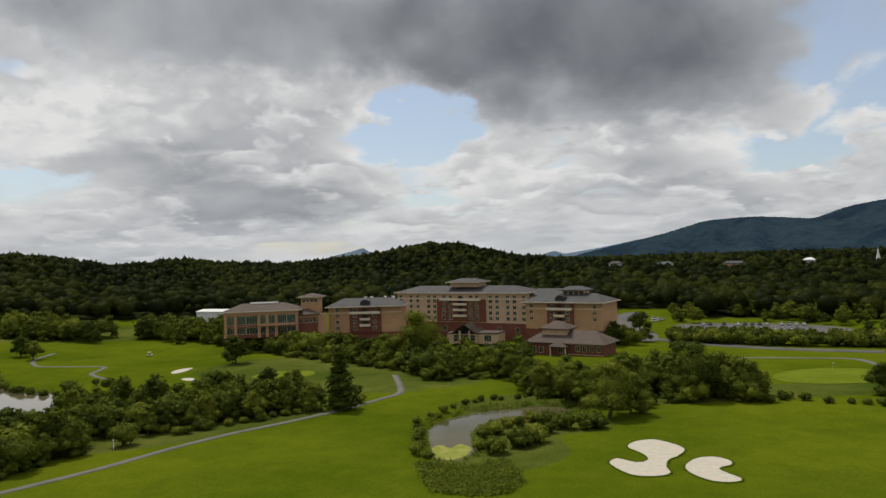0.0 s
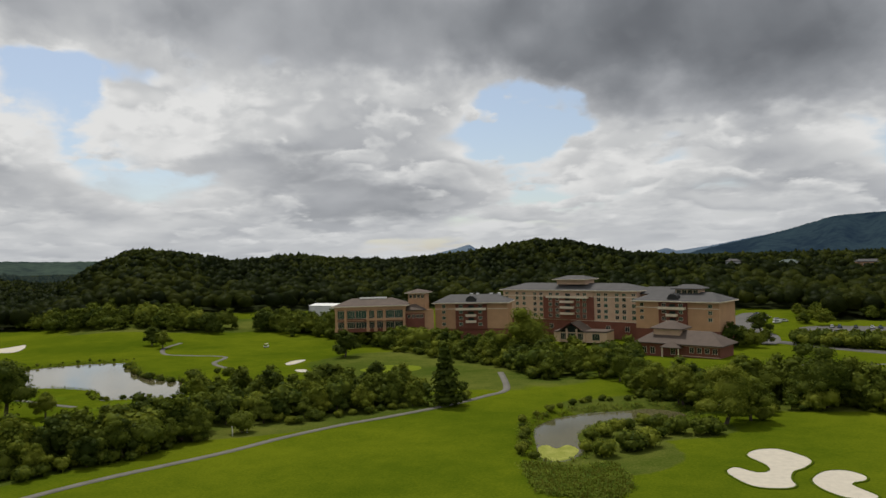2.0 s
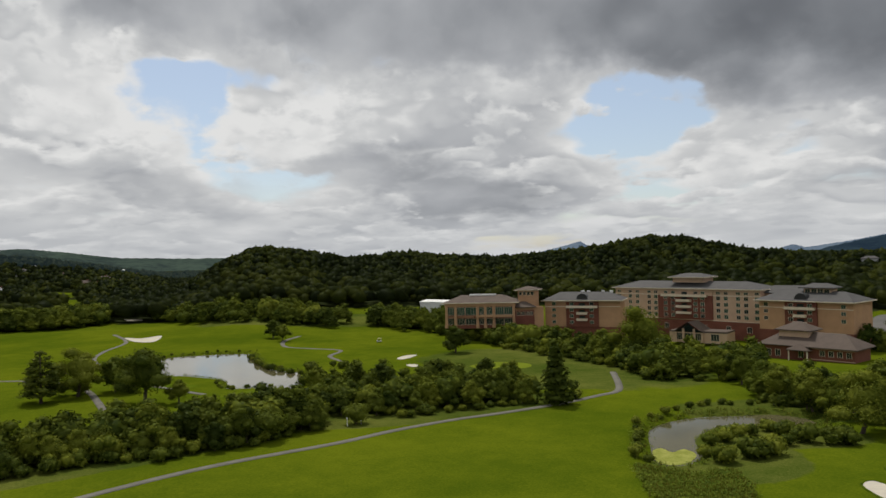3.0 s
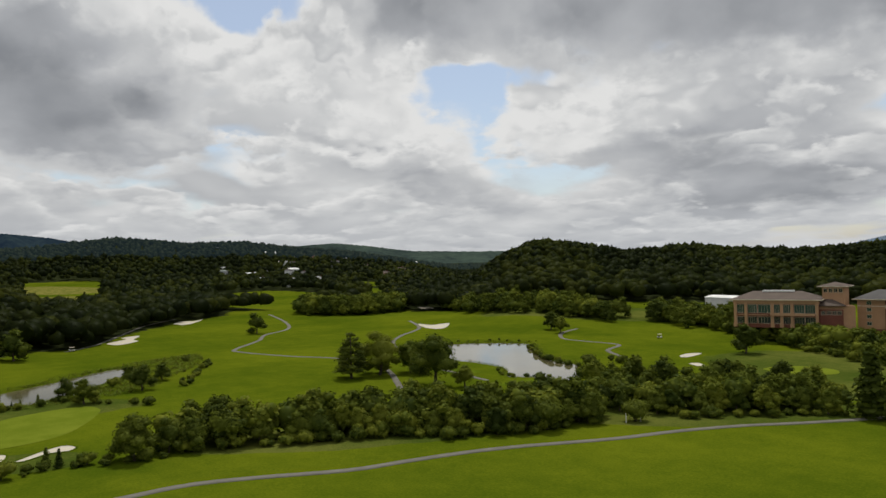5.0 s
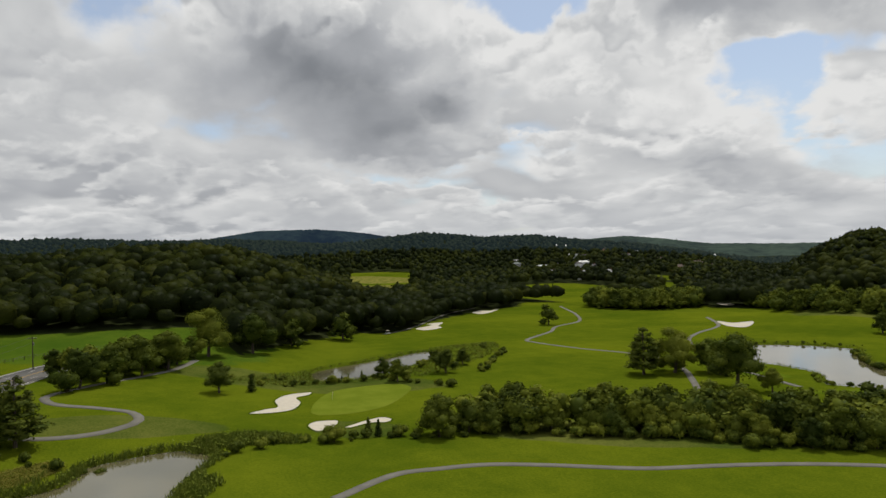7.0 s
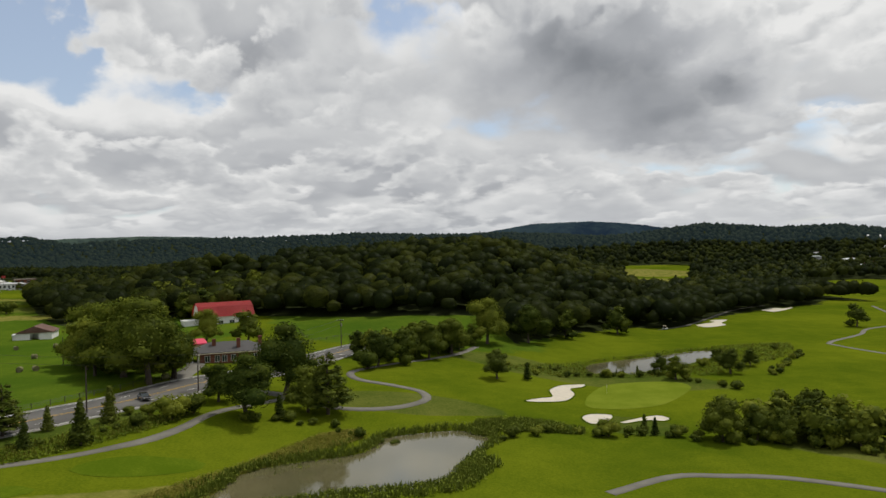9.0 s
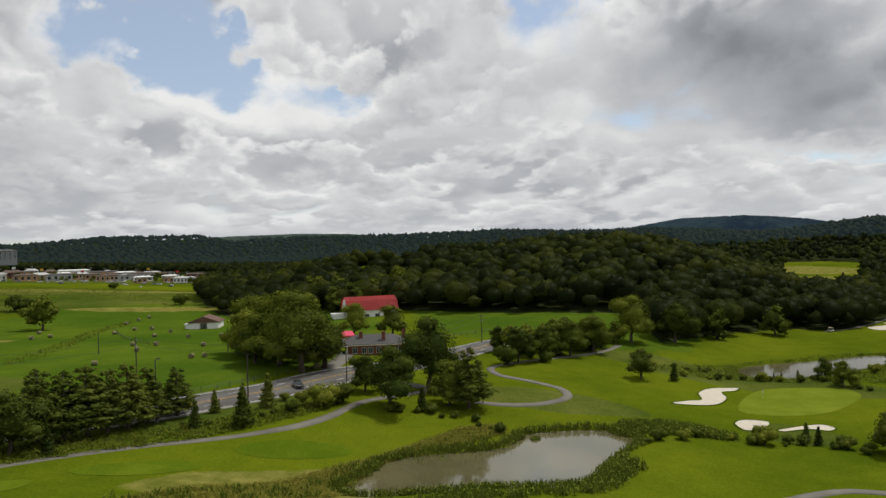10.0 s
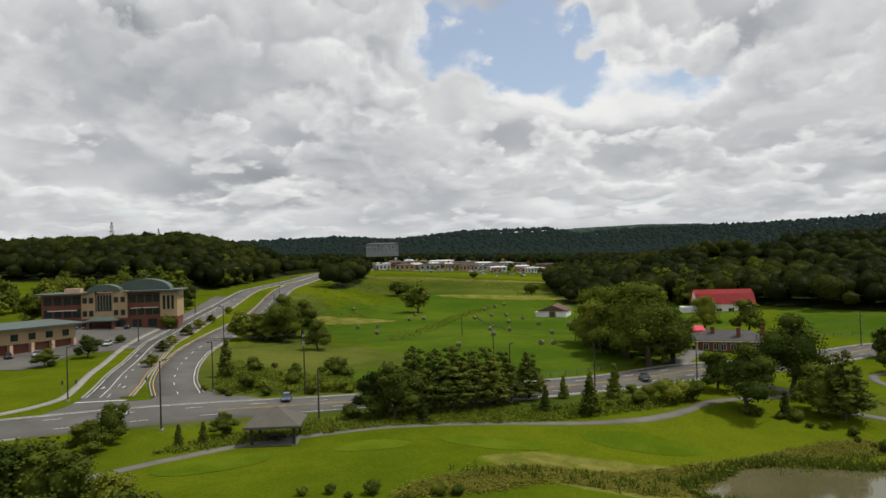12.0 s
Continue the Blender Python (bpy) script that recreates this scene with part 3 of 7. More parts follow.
def wooded(x, y):
    """How wooded the hills are, 0 to 1."""
    b, r = bearing(x, y), np.hypot(x, y)
    m = np.zeros(x.shape)
    for name in RIDGES:
        g = ridge_weight(name, x, y)
        m = np.maximum(m, smooth(0.16, 0.24, g))
    m = np.maximum(m, smooth(900, 1000, r) * smooth(28, 32, b) * 0.8)
    m = np.maximum(m, smooth(415, 440, r) * (1 - smooth(-14, -11, b)) * 0.85)
    clump = smooth(0.1, 0.5, rolling(x, y, 34, 5.0))
    m = np.maximum(m, smooth(470, 540, r) * (1 - smooth(44, 48, b)) * np.where((b > 33) & (r < 950), clump * 0.8, 1.0))
    m = np.maximum(m, smooth(560, 600, r) * smooth(44, 48, b) * (1 - smooth(112, 115, b)))
    for pts in ROADS.values():
        m *= smooth(16, 24, line_distance(np.array(pts[1]), x, y, False))
    m *= 1 - smooth(0.3, 0.5, ellipse_mask([(-640, -440, 120, 100, 45), (-150, -230, 60, 45, 45), (120, 425, 30, 30, 0), (-352, 226, 130, 42, -48), (-560, 430, 120, 60, -30), (-961, 1086, 62, 55, 40), (-520, -90, 70, 30, 0)], x, y))
    m *= 1 - smooth(64.6, 65.4, b) * (1 - smooth(69.6, 70.4, b)) * smooth(590, 610, r) * (1 - smooth(1020, 1060, r))
    m = np.where(inside(np.array(WOOD_EDGE), x, y), 0.9, m)
    return m


# the wood that comes down to the fairway
WOOD_EDGE = [(-266, 52), (-302, 85), (-337, 125), (-354, 150), (-397, 195), (-437, 237), (-474, 292), (-600, 300), (-560, 150), (-450, 90), (-340, 58)]
GX, GY = graded(-4700, 4700, 420, -80, 110), graded(-4700, 4700, 420, 40, 110)
X, Y = np.meshgrid(GX, GY, indexing="ij")
Z = ground_z(X, Y)
I = np.arange(X.size).reshape(X.shape)
quads = np.stack([I[:-1, :-1], I[1:, :-1], I[1:, 1:], I[:-1, 1:]], -1).reshape(-1, 4)
ground = tagged(new("ground", mesh_from("ground", np.stack([X, Y, Z], -1).reshape(-1, 3), quads, M_GROUND, False)), "rolling green golf course turf and meadows", "ground", kind="structure")
cover = np.stack([ellipse_mask(ROUGH_AREAS, X, Y), ellipse_mask(HAY_AREAS, X, Y), wooded(X, Y), ellipse_mask(DRY_AREAS, X, Y)], -1).reshape(-1, 4).astype(np.float32)
layer = ground.data.color_attributes.new("cover", "FLOAT_COLOR", "POINT")
layer.data.foreach_set("color", cover.ravel())


def ribbon(line, width, lift, shift=0.0, thick=0.12, cap=True):
    """A strip along a line that follows the ground, with a thickness."""
    t = np.gradient(line, axis=0)
    t /= np.linalg.norm(t, axis=1)[:, None] + 1e-9
    nrm = np.stack([-t[:, 1], t[:, 0]], 1)
    rows = []
    for s in (-0.5, 0.0, 0.5):
        q = line + nrm * (s * width + shift)
        rows.append(np.column_stack([q, ground_z(q[:, 0], q[:, 1]) + lift]))
    low = [np.column_stack([r[:, :2], r[:, 2] - thick]) for r in (rows[0], rows[2])]
    v = np.concatenate([rows[0], rows[1], rows[2], low[0], low[1]])
    n = len(line)
    f = []
    for i in range(n - 1):
        a, b, c, d, e = i, n + i, 2 * n + i, 3 * n + i, 4 * n + i
        f += [(a, a + 1, b + 1, b), (b, b + 1, c + 1, c), (d, d + 1, a + 1, a), (c, c + 1, e + 1, e)]
    f = [tuple(reversed(q)) for q in f]
    return v, f


def blob(outline, lift, step=2.0, dish=0.0):
    """A filled outline that follows the ground: rings shrinking towards the middle."""
    o = curve_points(outline, step, True)
    bm = bmesh.new()
    vs = [bm.verts.new((x, y, 0)) for x, y in o]
    bmesh.ops.triangle_fill(bm, use_beauty=True, edges=[bm.edges.new((vs[i], vs[(i + 1) % len(vs)])) for i in range(len(vs))])
    bmesh.ops.subdivide_edges(bm, edges=[e for e in bm.edges if not e.is_boundary and e.calc_length() > step * 2], cuts=2, use_grid_fill=True)
    bmesh.ops.triangulate(bm, faces=bm.faces[:])
    xy = np.array([v.co[:2] for v in bm.verts])
    z = ground_z(xy[:, 0], xy[:, 1]) + lift
    if dish:
        z -= dish * smooth(0.2, 2.5, line_distance(o, xy[:, 0], xy[:, 1]))
    for v, h in zip(bm.verts, z):
        v.co.z = h
    bmesh.ops.recalc_face_normals(bm, faces=bm.faces[:])
    if sum(f.normal.z for f in bm.faces) < 0:
        bmesh.ops.reverse_faces(bm, faces=bm.faces[:])
    return bm


def from_bm(name, bm, mat):
    me = bpy.data.meshes.new(name)
    bm.to_mesh(me)
    bm.free()
    me.materials.append(mat)
    return me


for name, (width, pts) in PATHS.items():
    v, f = ribbon(curve_points(pts, 2.0), width, 0.07)
    tagged(new("cart_path", mesh_from("cart_path", v, f, M_CONCRETE)), "narrow pale concrete cart path winding through the turf", "path", kind="structure")
for name, (width, pts) in ROADS.items():
    v, f = ribbon(curve_points(pts, 3.0), width, {"road_main": 0.10, "road_hotel": 0.10}.get(name, 0.14), 0.0, 0.3)
    tagged(new("road", mesh_from("road", v, f, M_ASPHALT)), "grey asphalt road with painted lane lines", "road", kind="structure")
for outline in GREENS:
    tagged(new("putting_green", from_bm("putting_green", blob(outline, 0.06), M_GREEN)), "smooth pale green putting green, closely mown", "putting green", kind="structure")
TEES = [(-66.5, -82.5, 8.5, 3.6, 150), (-85.0, -69.0, 6.5, 2.8, 140), (-101.0, -56.0, 9.5, 3.6, 128), (-121.0, -38.5, 10.5, 4.2, 118), (-152, 190, 9, 5, 20), (-118, 186, 12, 5, 60)]
for cx, cy, a, b, turn in TEES:
    c, s = math.cos(radians(turn)), math.sin(radians(turn))
    ring = [(cx + a * math.cos(k * 0.524) * c - b * math.sin(k * 0.524) * s, cy + a * math.cos(k * 0.524) * s + b * math.sin(k * 0.524) * c) for k in range(12)]
    tagged(new("tee", from_bm("tee", blob(ring, 0.05), M_FAIRWAY)), "closely mown oval tee, a deeper green", "tee", kind="structure")
for outline in BUNKERS:
    tagged(new("sand_bunker", from_bm("sand_bunker", blob(outline, 0.10, 1.2, 0.0), M_SAND)), "pale sand bunker with a curved edge in the turf", "bunker", kind="structure")
for outline in BUNKERS[:5]:
    o = curve_points(outline, 1.0, True)
    v, f = ribbon(np.concatenate([o, o[:2]]), 0.40, 0.15, 0.0, 0.2)
    tagged(new("bunker_lip", mesh_from("bunker_lip", v, f, M_LIP)), "raised grassy lip round the bunker", "turf", kind="structure")
for name, (level, shore) in SHORES.items():
    n = len(shore)
    area = sum(shore[i][0] * shore[(i + 1) % n][1] - shore[(i + 1) % n][0] * shore[i][1] for i in range(n))
    run = np.roll(shore, -1, 0) - np.roll(shore, 1, 0)
    out = np.stack([run[:, 1], -run[:, 0]], 1) / np.linalg.norm(run, axis=1)[:, None] * (1 if area > 0 else -1)
    bm = bmesh.new()
    vs = [bm.verts.new((*q, level)) for q in shore + out * 1.2]
    bmesh.ops.triangle_fill(bm, use_beauty=True, edges=[bm.edges.new((vs[i], vs[(i + 1) % n])) for i in range(n)])
    for face in bm.faces:
        face.normal_update()
    if sum(face.normal.z for face in bm.faces) < 0:
        bmesh.ops.reverse_faces(bm, faces=bm.faces[:])
    tagged(new("water", from_bm("water", bm, M_WATER)), "still brownish pond water reflecting the cloudy sky", "pond", kind="structure")


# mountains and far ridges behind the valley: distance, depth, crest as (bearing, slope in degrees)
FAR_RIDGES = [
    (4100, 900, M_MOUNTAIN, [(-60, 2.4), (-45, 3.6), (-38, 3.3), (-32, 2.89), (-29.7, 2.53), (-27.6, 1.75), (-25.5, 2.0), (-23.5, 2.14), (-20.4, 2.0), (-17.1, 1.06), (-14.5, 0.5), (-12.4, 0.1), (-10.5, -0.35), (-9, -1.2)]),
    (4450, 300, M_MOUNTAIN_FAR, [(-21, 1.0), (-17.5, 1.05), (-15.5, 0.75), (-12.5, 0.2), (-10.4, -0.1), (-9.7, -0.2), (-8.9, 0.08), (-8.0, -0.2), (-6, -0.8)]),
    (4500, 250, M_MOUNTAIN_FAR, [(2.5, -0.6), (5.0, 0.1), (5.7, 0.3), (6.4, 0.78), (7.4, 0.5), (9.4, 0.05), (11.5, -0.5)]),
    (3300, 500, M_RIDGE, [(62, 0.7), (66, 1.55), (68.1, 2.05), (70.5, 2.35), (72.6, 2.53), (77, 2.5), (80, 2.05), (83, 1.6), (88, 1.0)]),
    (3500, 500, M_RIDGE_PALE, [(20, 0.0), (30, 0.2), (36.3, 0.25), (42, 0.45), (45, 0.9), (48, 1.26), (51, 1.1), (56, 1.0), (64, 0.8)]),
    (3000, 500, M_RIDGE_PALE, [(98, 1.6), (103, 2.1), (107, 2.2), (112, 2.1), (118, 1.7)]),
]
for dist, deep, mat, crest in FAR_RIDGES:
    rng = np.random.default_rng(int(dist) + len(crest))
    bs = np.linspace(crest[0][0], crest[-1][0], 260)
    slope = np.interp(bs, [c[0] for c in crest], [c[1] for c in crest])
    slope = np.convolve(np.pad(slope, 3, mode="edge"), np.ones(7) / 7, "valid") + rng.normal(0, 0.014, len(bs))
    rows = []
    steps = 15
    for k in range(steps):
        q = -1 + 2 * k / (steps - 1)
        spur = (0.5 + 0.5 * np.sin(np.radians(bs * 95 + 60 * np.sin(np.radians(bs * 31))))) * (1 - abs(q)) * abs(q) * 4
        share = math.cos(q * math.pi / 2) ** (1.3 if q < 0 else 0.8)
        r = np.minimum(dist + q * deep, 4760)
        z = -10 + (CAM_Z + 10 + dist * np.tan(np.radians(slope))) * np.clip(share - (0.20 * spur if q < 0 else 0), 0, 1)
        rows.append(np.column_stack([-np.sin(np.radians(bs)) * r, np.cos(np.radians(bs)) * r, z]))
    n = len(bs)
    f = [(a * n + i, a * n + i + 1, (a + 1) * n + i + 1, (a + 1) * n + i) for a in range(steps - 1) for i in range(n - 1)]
    tagged(new("backdrop", mesh_from("backdrop", np.concatenate(rows), f, mat, False)), "far wooded mountain ridge, blue haze put in as emission", "mountain", kind="structure")

# ---- trees ----
# x, y, height, kind (b broadleaf, p pine, c cone, s shrub)
TREES_ROADSIDE = [(-100.9, -76.6, 10.2, "b"), (-100.6, -80.8, 8.3, "b"), (-107.8, -76.8, 12.3, "p"), (-111.3, -74.7, 11.7, "p"), (-115.0, -73.0, 12.4, "p"), (-118.6, -71.4, 11.4, "p"), (-122.6, -69.9, 12.0, "p"), (-127.4, -68.7, 10.7, "p"), (-133.3, -65.9, 9.7, "p"), (-126.0, -58.9, 5.4, "c"), (-102.3, -71.4, 4.9, "c"), (-137.8, -60.2, 4.8, "c"), (-129.1, -51.0, 8.3, "c"), (-142.7, -51.0, 7.2, "c"), (-139.7, -44.8, 2.9, "s"), (-145.2, -39.9, 5.1, "s"), (-149.8, -37.1, 4.6, "s"), (-148.2, -45.3, 2.6, "s"), (-148.5, -49.3, 1.8, "s"), (-60.8, -104.4, 5.3, "b"), (-66.6, -107.1, 6.5, "b"), (-70.5, -95.7, 3.5, "c"), (-73.0, -92.9, 3.7, "c"), (-78.1, -94.3, 3.9, "b"), (-96.0, -82.1, 3.1, "s")]
TREES_YARD = [(-192, -72, 13.0, "b"), (-188, -63, 11.5, "b"), (-181, -55.6, 10.5, "b"), (-185, -50, 9.5, "b"), (-203, -72, 15.0, "b"), (-205, -79, 14.0, "b"), (-197, -60, 13.0, "b"), (-186.0, -50.8, 14.9, "b"), (-177.4, -54.0, 21.3, "b"), (-187.9, -64.0, 20.6, "b"), (-217.3, -83.2, 18.2, "b"), (-268.1, -61.6, 12.7, "b"), (-267.8, -46.3, 12.3, "b"), (-148.7, -26.2, 13.5, "b"), (-160.9, -34.5, 8.8, "b"), (-170.2, -21.3, 17.5, "b"), (-149.1, -19.8, 5.2, "c"), (-155.7, -14.6, 10.1, "b"), (-155.0, -10.3, 13.4, "p"), (-210.2, -28.8, 7.6, "s"), (-241.2, -38.5, 4.4, "s"), (-223.6, -59.1, 8.7, "b")]
TREES_FIELD = [(-295.9, -207.3, 15.5, "b"), (-351.6, -259.5, 9.0, "s"), (-169.9, -174.5, 16.0, "b"), (-165.6, -180.1, 9.0, "b"), (-163.8, -153.2, 9.6, "b"), (-183.4, -178.5, 13.5, "b"), (-112.8, -134.8, 9.0, "c"), (-130.7, -116.9, 4.7, "s"), (-413.7, -200.9, 7.2, "s"), (-527.6, -310.5, 5.8, "s"), (-116.5, -116.5, 3.2, "s"), (-114.5, -107.7, 2.7, "s"), (-116.2, -102.0, 2.4, "s"), (-106.1, -119.6, 4.3, "s")]
TREES_MEDIAN = [(-111.0, -160.6, 3.4, "b"), (-129.2, -181.5, 3.3, "b"), (-136.7, -187.7, 3.3, "b"), (-151.8, -200.0, 3.7, "b"), (-164.0, -209.8, 3.6, "b"), (-178.1, -220.5, 3.2, "b"), (-203.3, -240.1, 3.1, "b"), (-97.4, -185.1, 4.9, "b"), (-110.3, -187.9, 6.5, "b"), (-128.7, -201.6, 2.6, "s"), (-154.6, -213.0, 5.2, "s"), (-192.6, -253.8, 5.0, "b")]
TREES_WESTGREEN = [(-261.7, 41.7, 17.4, "b"), (-271.7, 59.5, 15.3, "b"), (-290.5, 79.4, 12.2, "b"), (-312.4, 109.5, 12.9, "b"), (-210.3, 0.8, 10.8, "b"), (-213.9, 7.6, 11.0, "b"), (-225.0, 17.0, 11.4, "b"), (-235.2, 25.3, 12.5, "b"), (-205.9, -2.2, 6.2, "s"), (-197.7, 34.0, 8.5, "b"), (-200.0, 43.2, 5.2, "c"), (-212.9, 87.8, 6.4, "b"), (-209.1, 108.6, 8.0, "b"), (-221.2, 121.7, 6.2, "b"), (-202.6, 88.3, 7.2, "b"), (-220.1, 78.5, 2.6, "c"), (-215.7, 81.5, 2.7, "c"), (-210.6, 70.1, 2.7, "s"), (-220.2, 76.3, 2.4, "c"), (-222.9, 55.6, 2.1, "c")]
TREES_GREENSIDE = [(-141.0, 46.8, 3.6, "s"), (-143.4, 55.3, 3.9, "c"), (-140.9, 56.6, 3.7, "c"), (-133.5, 67.3, 8.6, "b"), (-138.4, 60.5, 2.6, "s"), (-136.6, 64.0, 1.9, "s"), (-142.3, 51.5, 1.9, "s"), (-134.6, 67.6, 9.0, "b"), (-222.5, 105.9, 3.0, "s"), (-233.0, 116.5, 4.3, "b"), (-256.5, 150.9, 2.7, "s")]
TREES_MEADOW = [(-171.8, 160.0, 15.4, "p"), (-168.8, 170.2, 14.8, "b"), (-162.7, 178.9, 11.3, "b"), (-139.5, 164.0, 16.0, "b"), (-158.0, 179.0, 10.9, "b"), (-129.9, 166.4, 6.9, "b"), (-324.3, 233.4, 11.7, "b"), (-180.6, 310.3, 8.6, "b"), (-120.2, 225.1, 3.9, "s"), (-86.1, 289.3, 12.2, "b"), (-28.4, 186.6, 16.7, "c"), (-190.7, 318.0, 9.8, "b"), (-119.4, 224.4, 3.9, "s")]
TREES_SOUTH = [(26.9, 196.3, 9.6, "b"), (37.6, 165.6, 13.4, "b"), (43.8, 169.1, 10.1, "b"), (36.2, 180.9, 9.3, "b"), (65.3, 183.9, 15.2, "b"), (76.8, 180.1, 10.3, "b"), (54.6, 192.2, 9.1, "b"), (60.5, 189.4, 9.3, "b"), (72.9, 184.5, 5.9, "s"), (32.0, 185.4, 10.3, "b"), (-9.8, 272.8, 21.6, "b"), (111.3, 180.9, 8.6, "b"), (20.2, 224.0, 8.3, "b"), (14.7, 234.4, 10.4, "b"), (74.3, 316.4, 11.0, "b"), (98.8, 359.2, 10.8, "b"), (90.5, 277.8, 6.2, "s"), (71.0, 187.2, 12.2, "b"), (24.4, 207.1, 9.8, "b")]
TREES_NEAR = [(-38.5, -84.3, 10.1, "b"), (-41.6, -82.1, 9.7, "b"), (-43.3, -79.0, 8.7, "b"), (-45.6, -73.6, 6.5, "b"), (-45.0, -67.6, 5.8, "s"), (-82.7, 148.0, 8.4, "b"), (-86.1, 141.8, 8.9, "b"), (-71.4, 155.4, 5.2, "s")]
ROWS = {
    "thicket_middle": [(-133.1, 76.3), (-124.5, 90.8), (-110.4, 111.0), (-93.1, 128.8), (-78.7, 150.0)],
    "thicket_east": [(-84.2, 163.0), (-71.5, 164.9), (-61.6, 170.6), (-49.5, 180.5), (-37.1, 186.6)],
    "thicket_west": [(-112.1, 108.8), (-106.2, 113.0), (-94.8, 120.4), (-85.4, 130.6), (-79.5, 147.0)],
    "wood_hotel": [(-101.8, 342.4), (-68.1, 315.4), (-38.7, 286.0), (-14.4, 257.5), (-2.0, 230.8), (16.4, 233.4), (26.6, 243.0)],
    "hedge_lot": [(101.4, 318.7), (122.6, 302.3), (145.3, 285.7), (169.2, 273.8)],
    "scrub_right": [(21.8, 198.9), (30.9, 187.8), (43.4, 178.1), (63.0, 181.4), (77.5, 178.5)],
    "copse_left": [(-408.5, 331.9), (-380.1, 329.2), (-362.4, 345.3), (-354.7, 384.0)],
    "copse_right": [(-322.3, 396.4), (-278.5, 377.3), (-240.7, 371.8), (-216.6, 376.3), (-180.4, 366.6)],
    "copse_wing": [(-158.9, 381.3), (-133.1, 366.0), (-115.1, 358.6), (-95.9, 349.1)],
    "copse_west": [(-221.5, 2.1), (-224.1, 10.0), (-234.4, 20.5), (-251.9, 31.8)],
}


def part(name, data, mat, parent, label="", m=None):
    """One mesh object under a thing or a part."""
    if isinstance(data, bmesh.types.BMesh):
        me = bpy.data.meshes.new(name)
        data.to_mesh(me)
        data.free()
        data = me
    if mat and not data.materials:
        data.materials.append(mat)
    ob = new(name, data)
    ob.parent = parent
    if m is not None:
        ob.matrix_basis = m
    return tagged(ob, label)


ICO = bmesh.new()
bmesh.ops.create_icosphere(ICO, subdivisions=2, radius=1)
ICO_V = np.array([v.co[:] for v in ICO.verts])
ICO_F = np.array([[v.index for v in f.verts] for f in ICO.faces])
ICO.free()
ICO = bmesh.new()
bmesh.ops.create_icosphere(ICO, subdivisions=1, radius=1)
ICO1_V = np.array([v.co[:] for v in ICO.verts])
ICO1_F = np.array([[v.index for v in f.verts] for f in ICO.faces])
ICO.free()


GOLD = (1 + 5 ** 0.5) / 2
ICO0_V = np.array([(a, b * GOLD, 0) for a in (-1, 1) for b in (-1, 1)] + [(0, a, b * GOLD) for a in (-1, 1) for b in (-1, 1)] + [(b * GOLD, 0, a) for a in (-1, 1) for b in (-1, 1)]) / math.hypot(1, GOLD)
ICO = bmesh.new()
bmesh.ops.convex_hull(ICO, input=[ICO.verts.new(v) for v in ICO0_V])
ICO0_V = np.array([v.co[:] for v in ICO.verts])
ICO.verts.index_update()
ICO0_F = np.array([[v.index for v in f.verts] for f in ICO.faces])
ICO.free()


def leaf_quads(rng, centres, normals, size):
    """A folded leaf spray (two triangles) at each centre, roughly facing its normal."""
    n = len(centres)
    d = normals + rng.normal(0, 0.42, (n, 3)) + np.array([0, 0, 0.25])
    d /= np.linalg.norm(d, axis=1)[:, None]
    a = np.cross(d, rng.normal(0, 1, (n, 3)))
    a /= np.linalg.norm(a, axis=1)[:, None]
    b = np.cross(d, a)
    s = (size * rng.uniform(0.6, 1.4, n))[:, None]
    v = np.stack([centres - a * s, centres - b * s * 0.7 + d * s * 0.25, centres + a * s, centres + b * s * 0.7 + d * s * 0.25], 1).reshape(-1, 3)
    i = np.arange(n)[:, None] * 4
    f = np.concatenate([i + [0, 1, 2], i + [0, 2, 3]])
    return v, f


def lobes_mesh(rng, lobes, count, size, core=0.78, rough=0.18, fine=True, skin=None):
    """A crown: leaf sprays over several lobes round dark cores. lobes: x, y, z, rx, ry, rz."""
    vs, fs, base = [], [], 0
    iv, jf = skin or ((ICO_V, ICO_F) if fine else (ICO1_V, ICO1_F))
    area = np.array([l[3] * l[5] for l in lobes])
    share = np.maximum((count * area / area.sum()).astype(int), 3)
    for l, k in zip(lobes, share):
        c, r = np.array(l[:3]), np.array(l[3:])
        bump = 1 + rng.normal(0, rough, len(iv))[:, None]
        vs.append(c + iv * r * core * bump)
        fs.append(jf + base)
        base += len(iv)
        d = rng.normal(0, 1, (k, 3))
        d[:, 2] += 0.25
        d /= np.linalg.norm(d, axis=1)[:, None]
        p = c + d * r * rng.uniform(0.70, 1.14, k)[:, None]
        v, f = leaf_quads(rng, p, d, size)
        vs.append(v)
        fs.append(f + base)
        base += len(v)
    return np.concatenate(vs), np.concatenate(fs)


def limb(bm, a, b, ra, rb, sides=7):
    a, b = Vector(a), Vector(b)
    m = Matrix.Translation((a + b) / 2) @ (b - a).to_track_quat("Z", "Y").to_matrix().to_4x4()
    bmesh.ops.create_cone(bm, cap_ends=True, segments=sides, radius1=ra, radius2=rb, depth=(b - a).length, matrix=m)


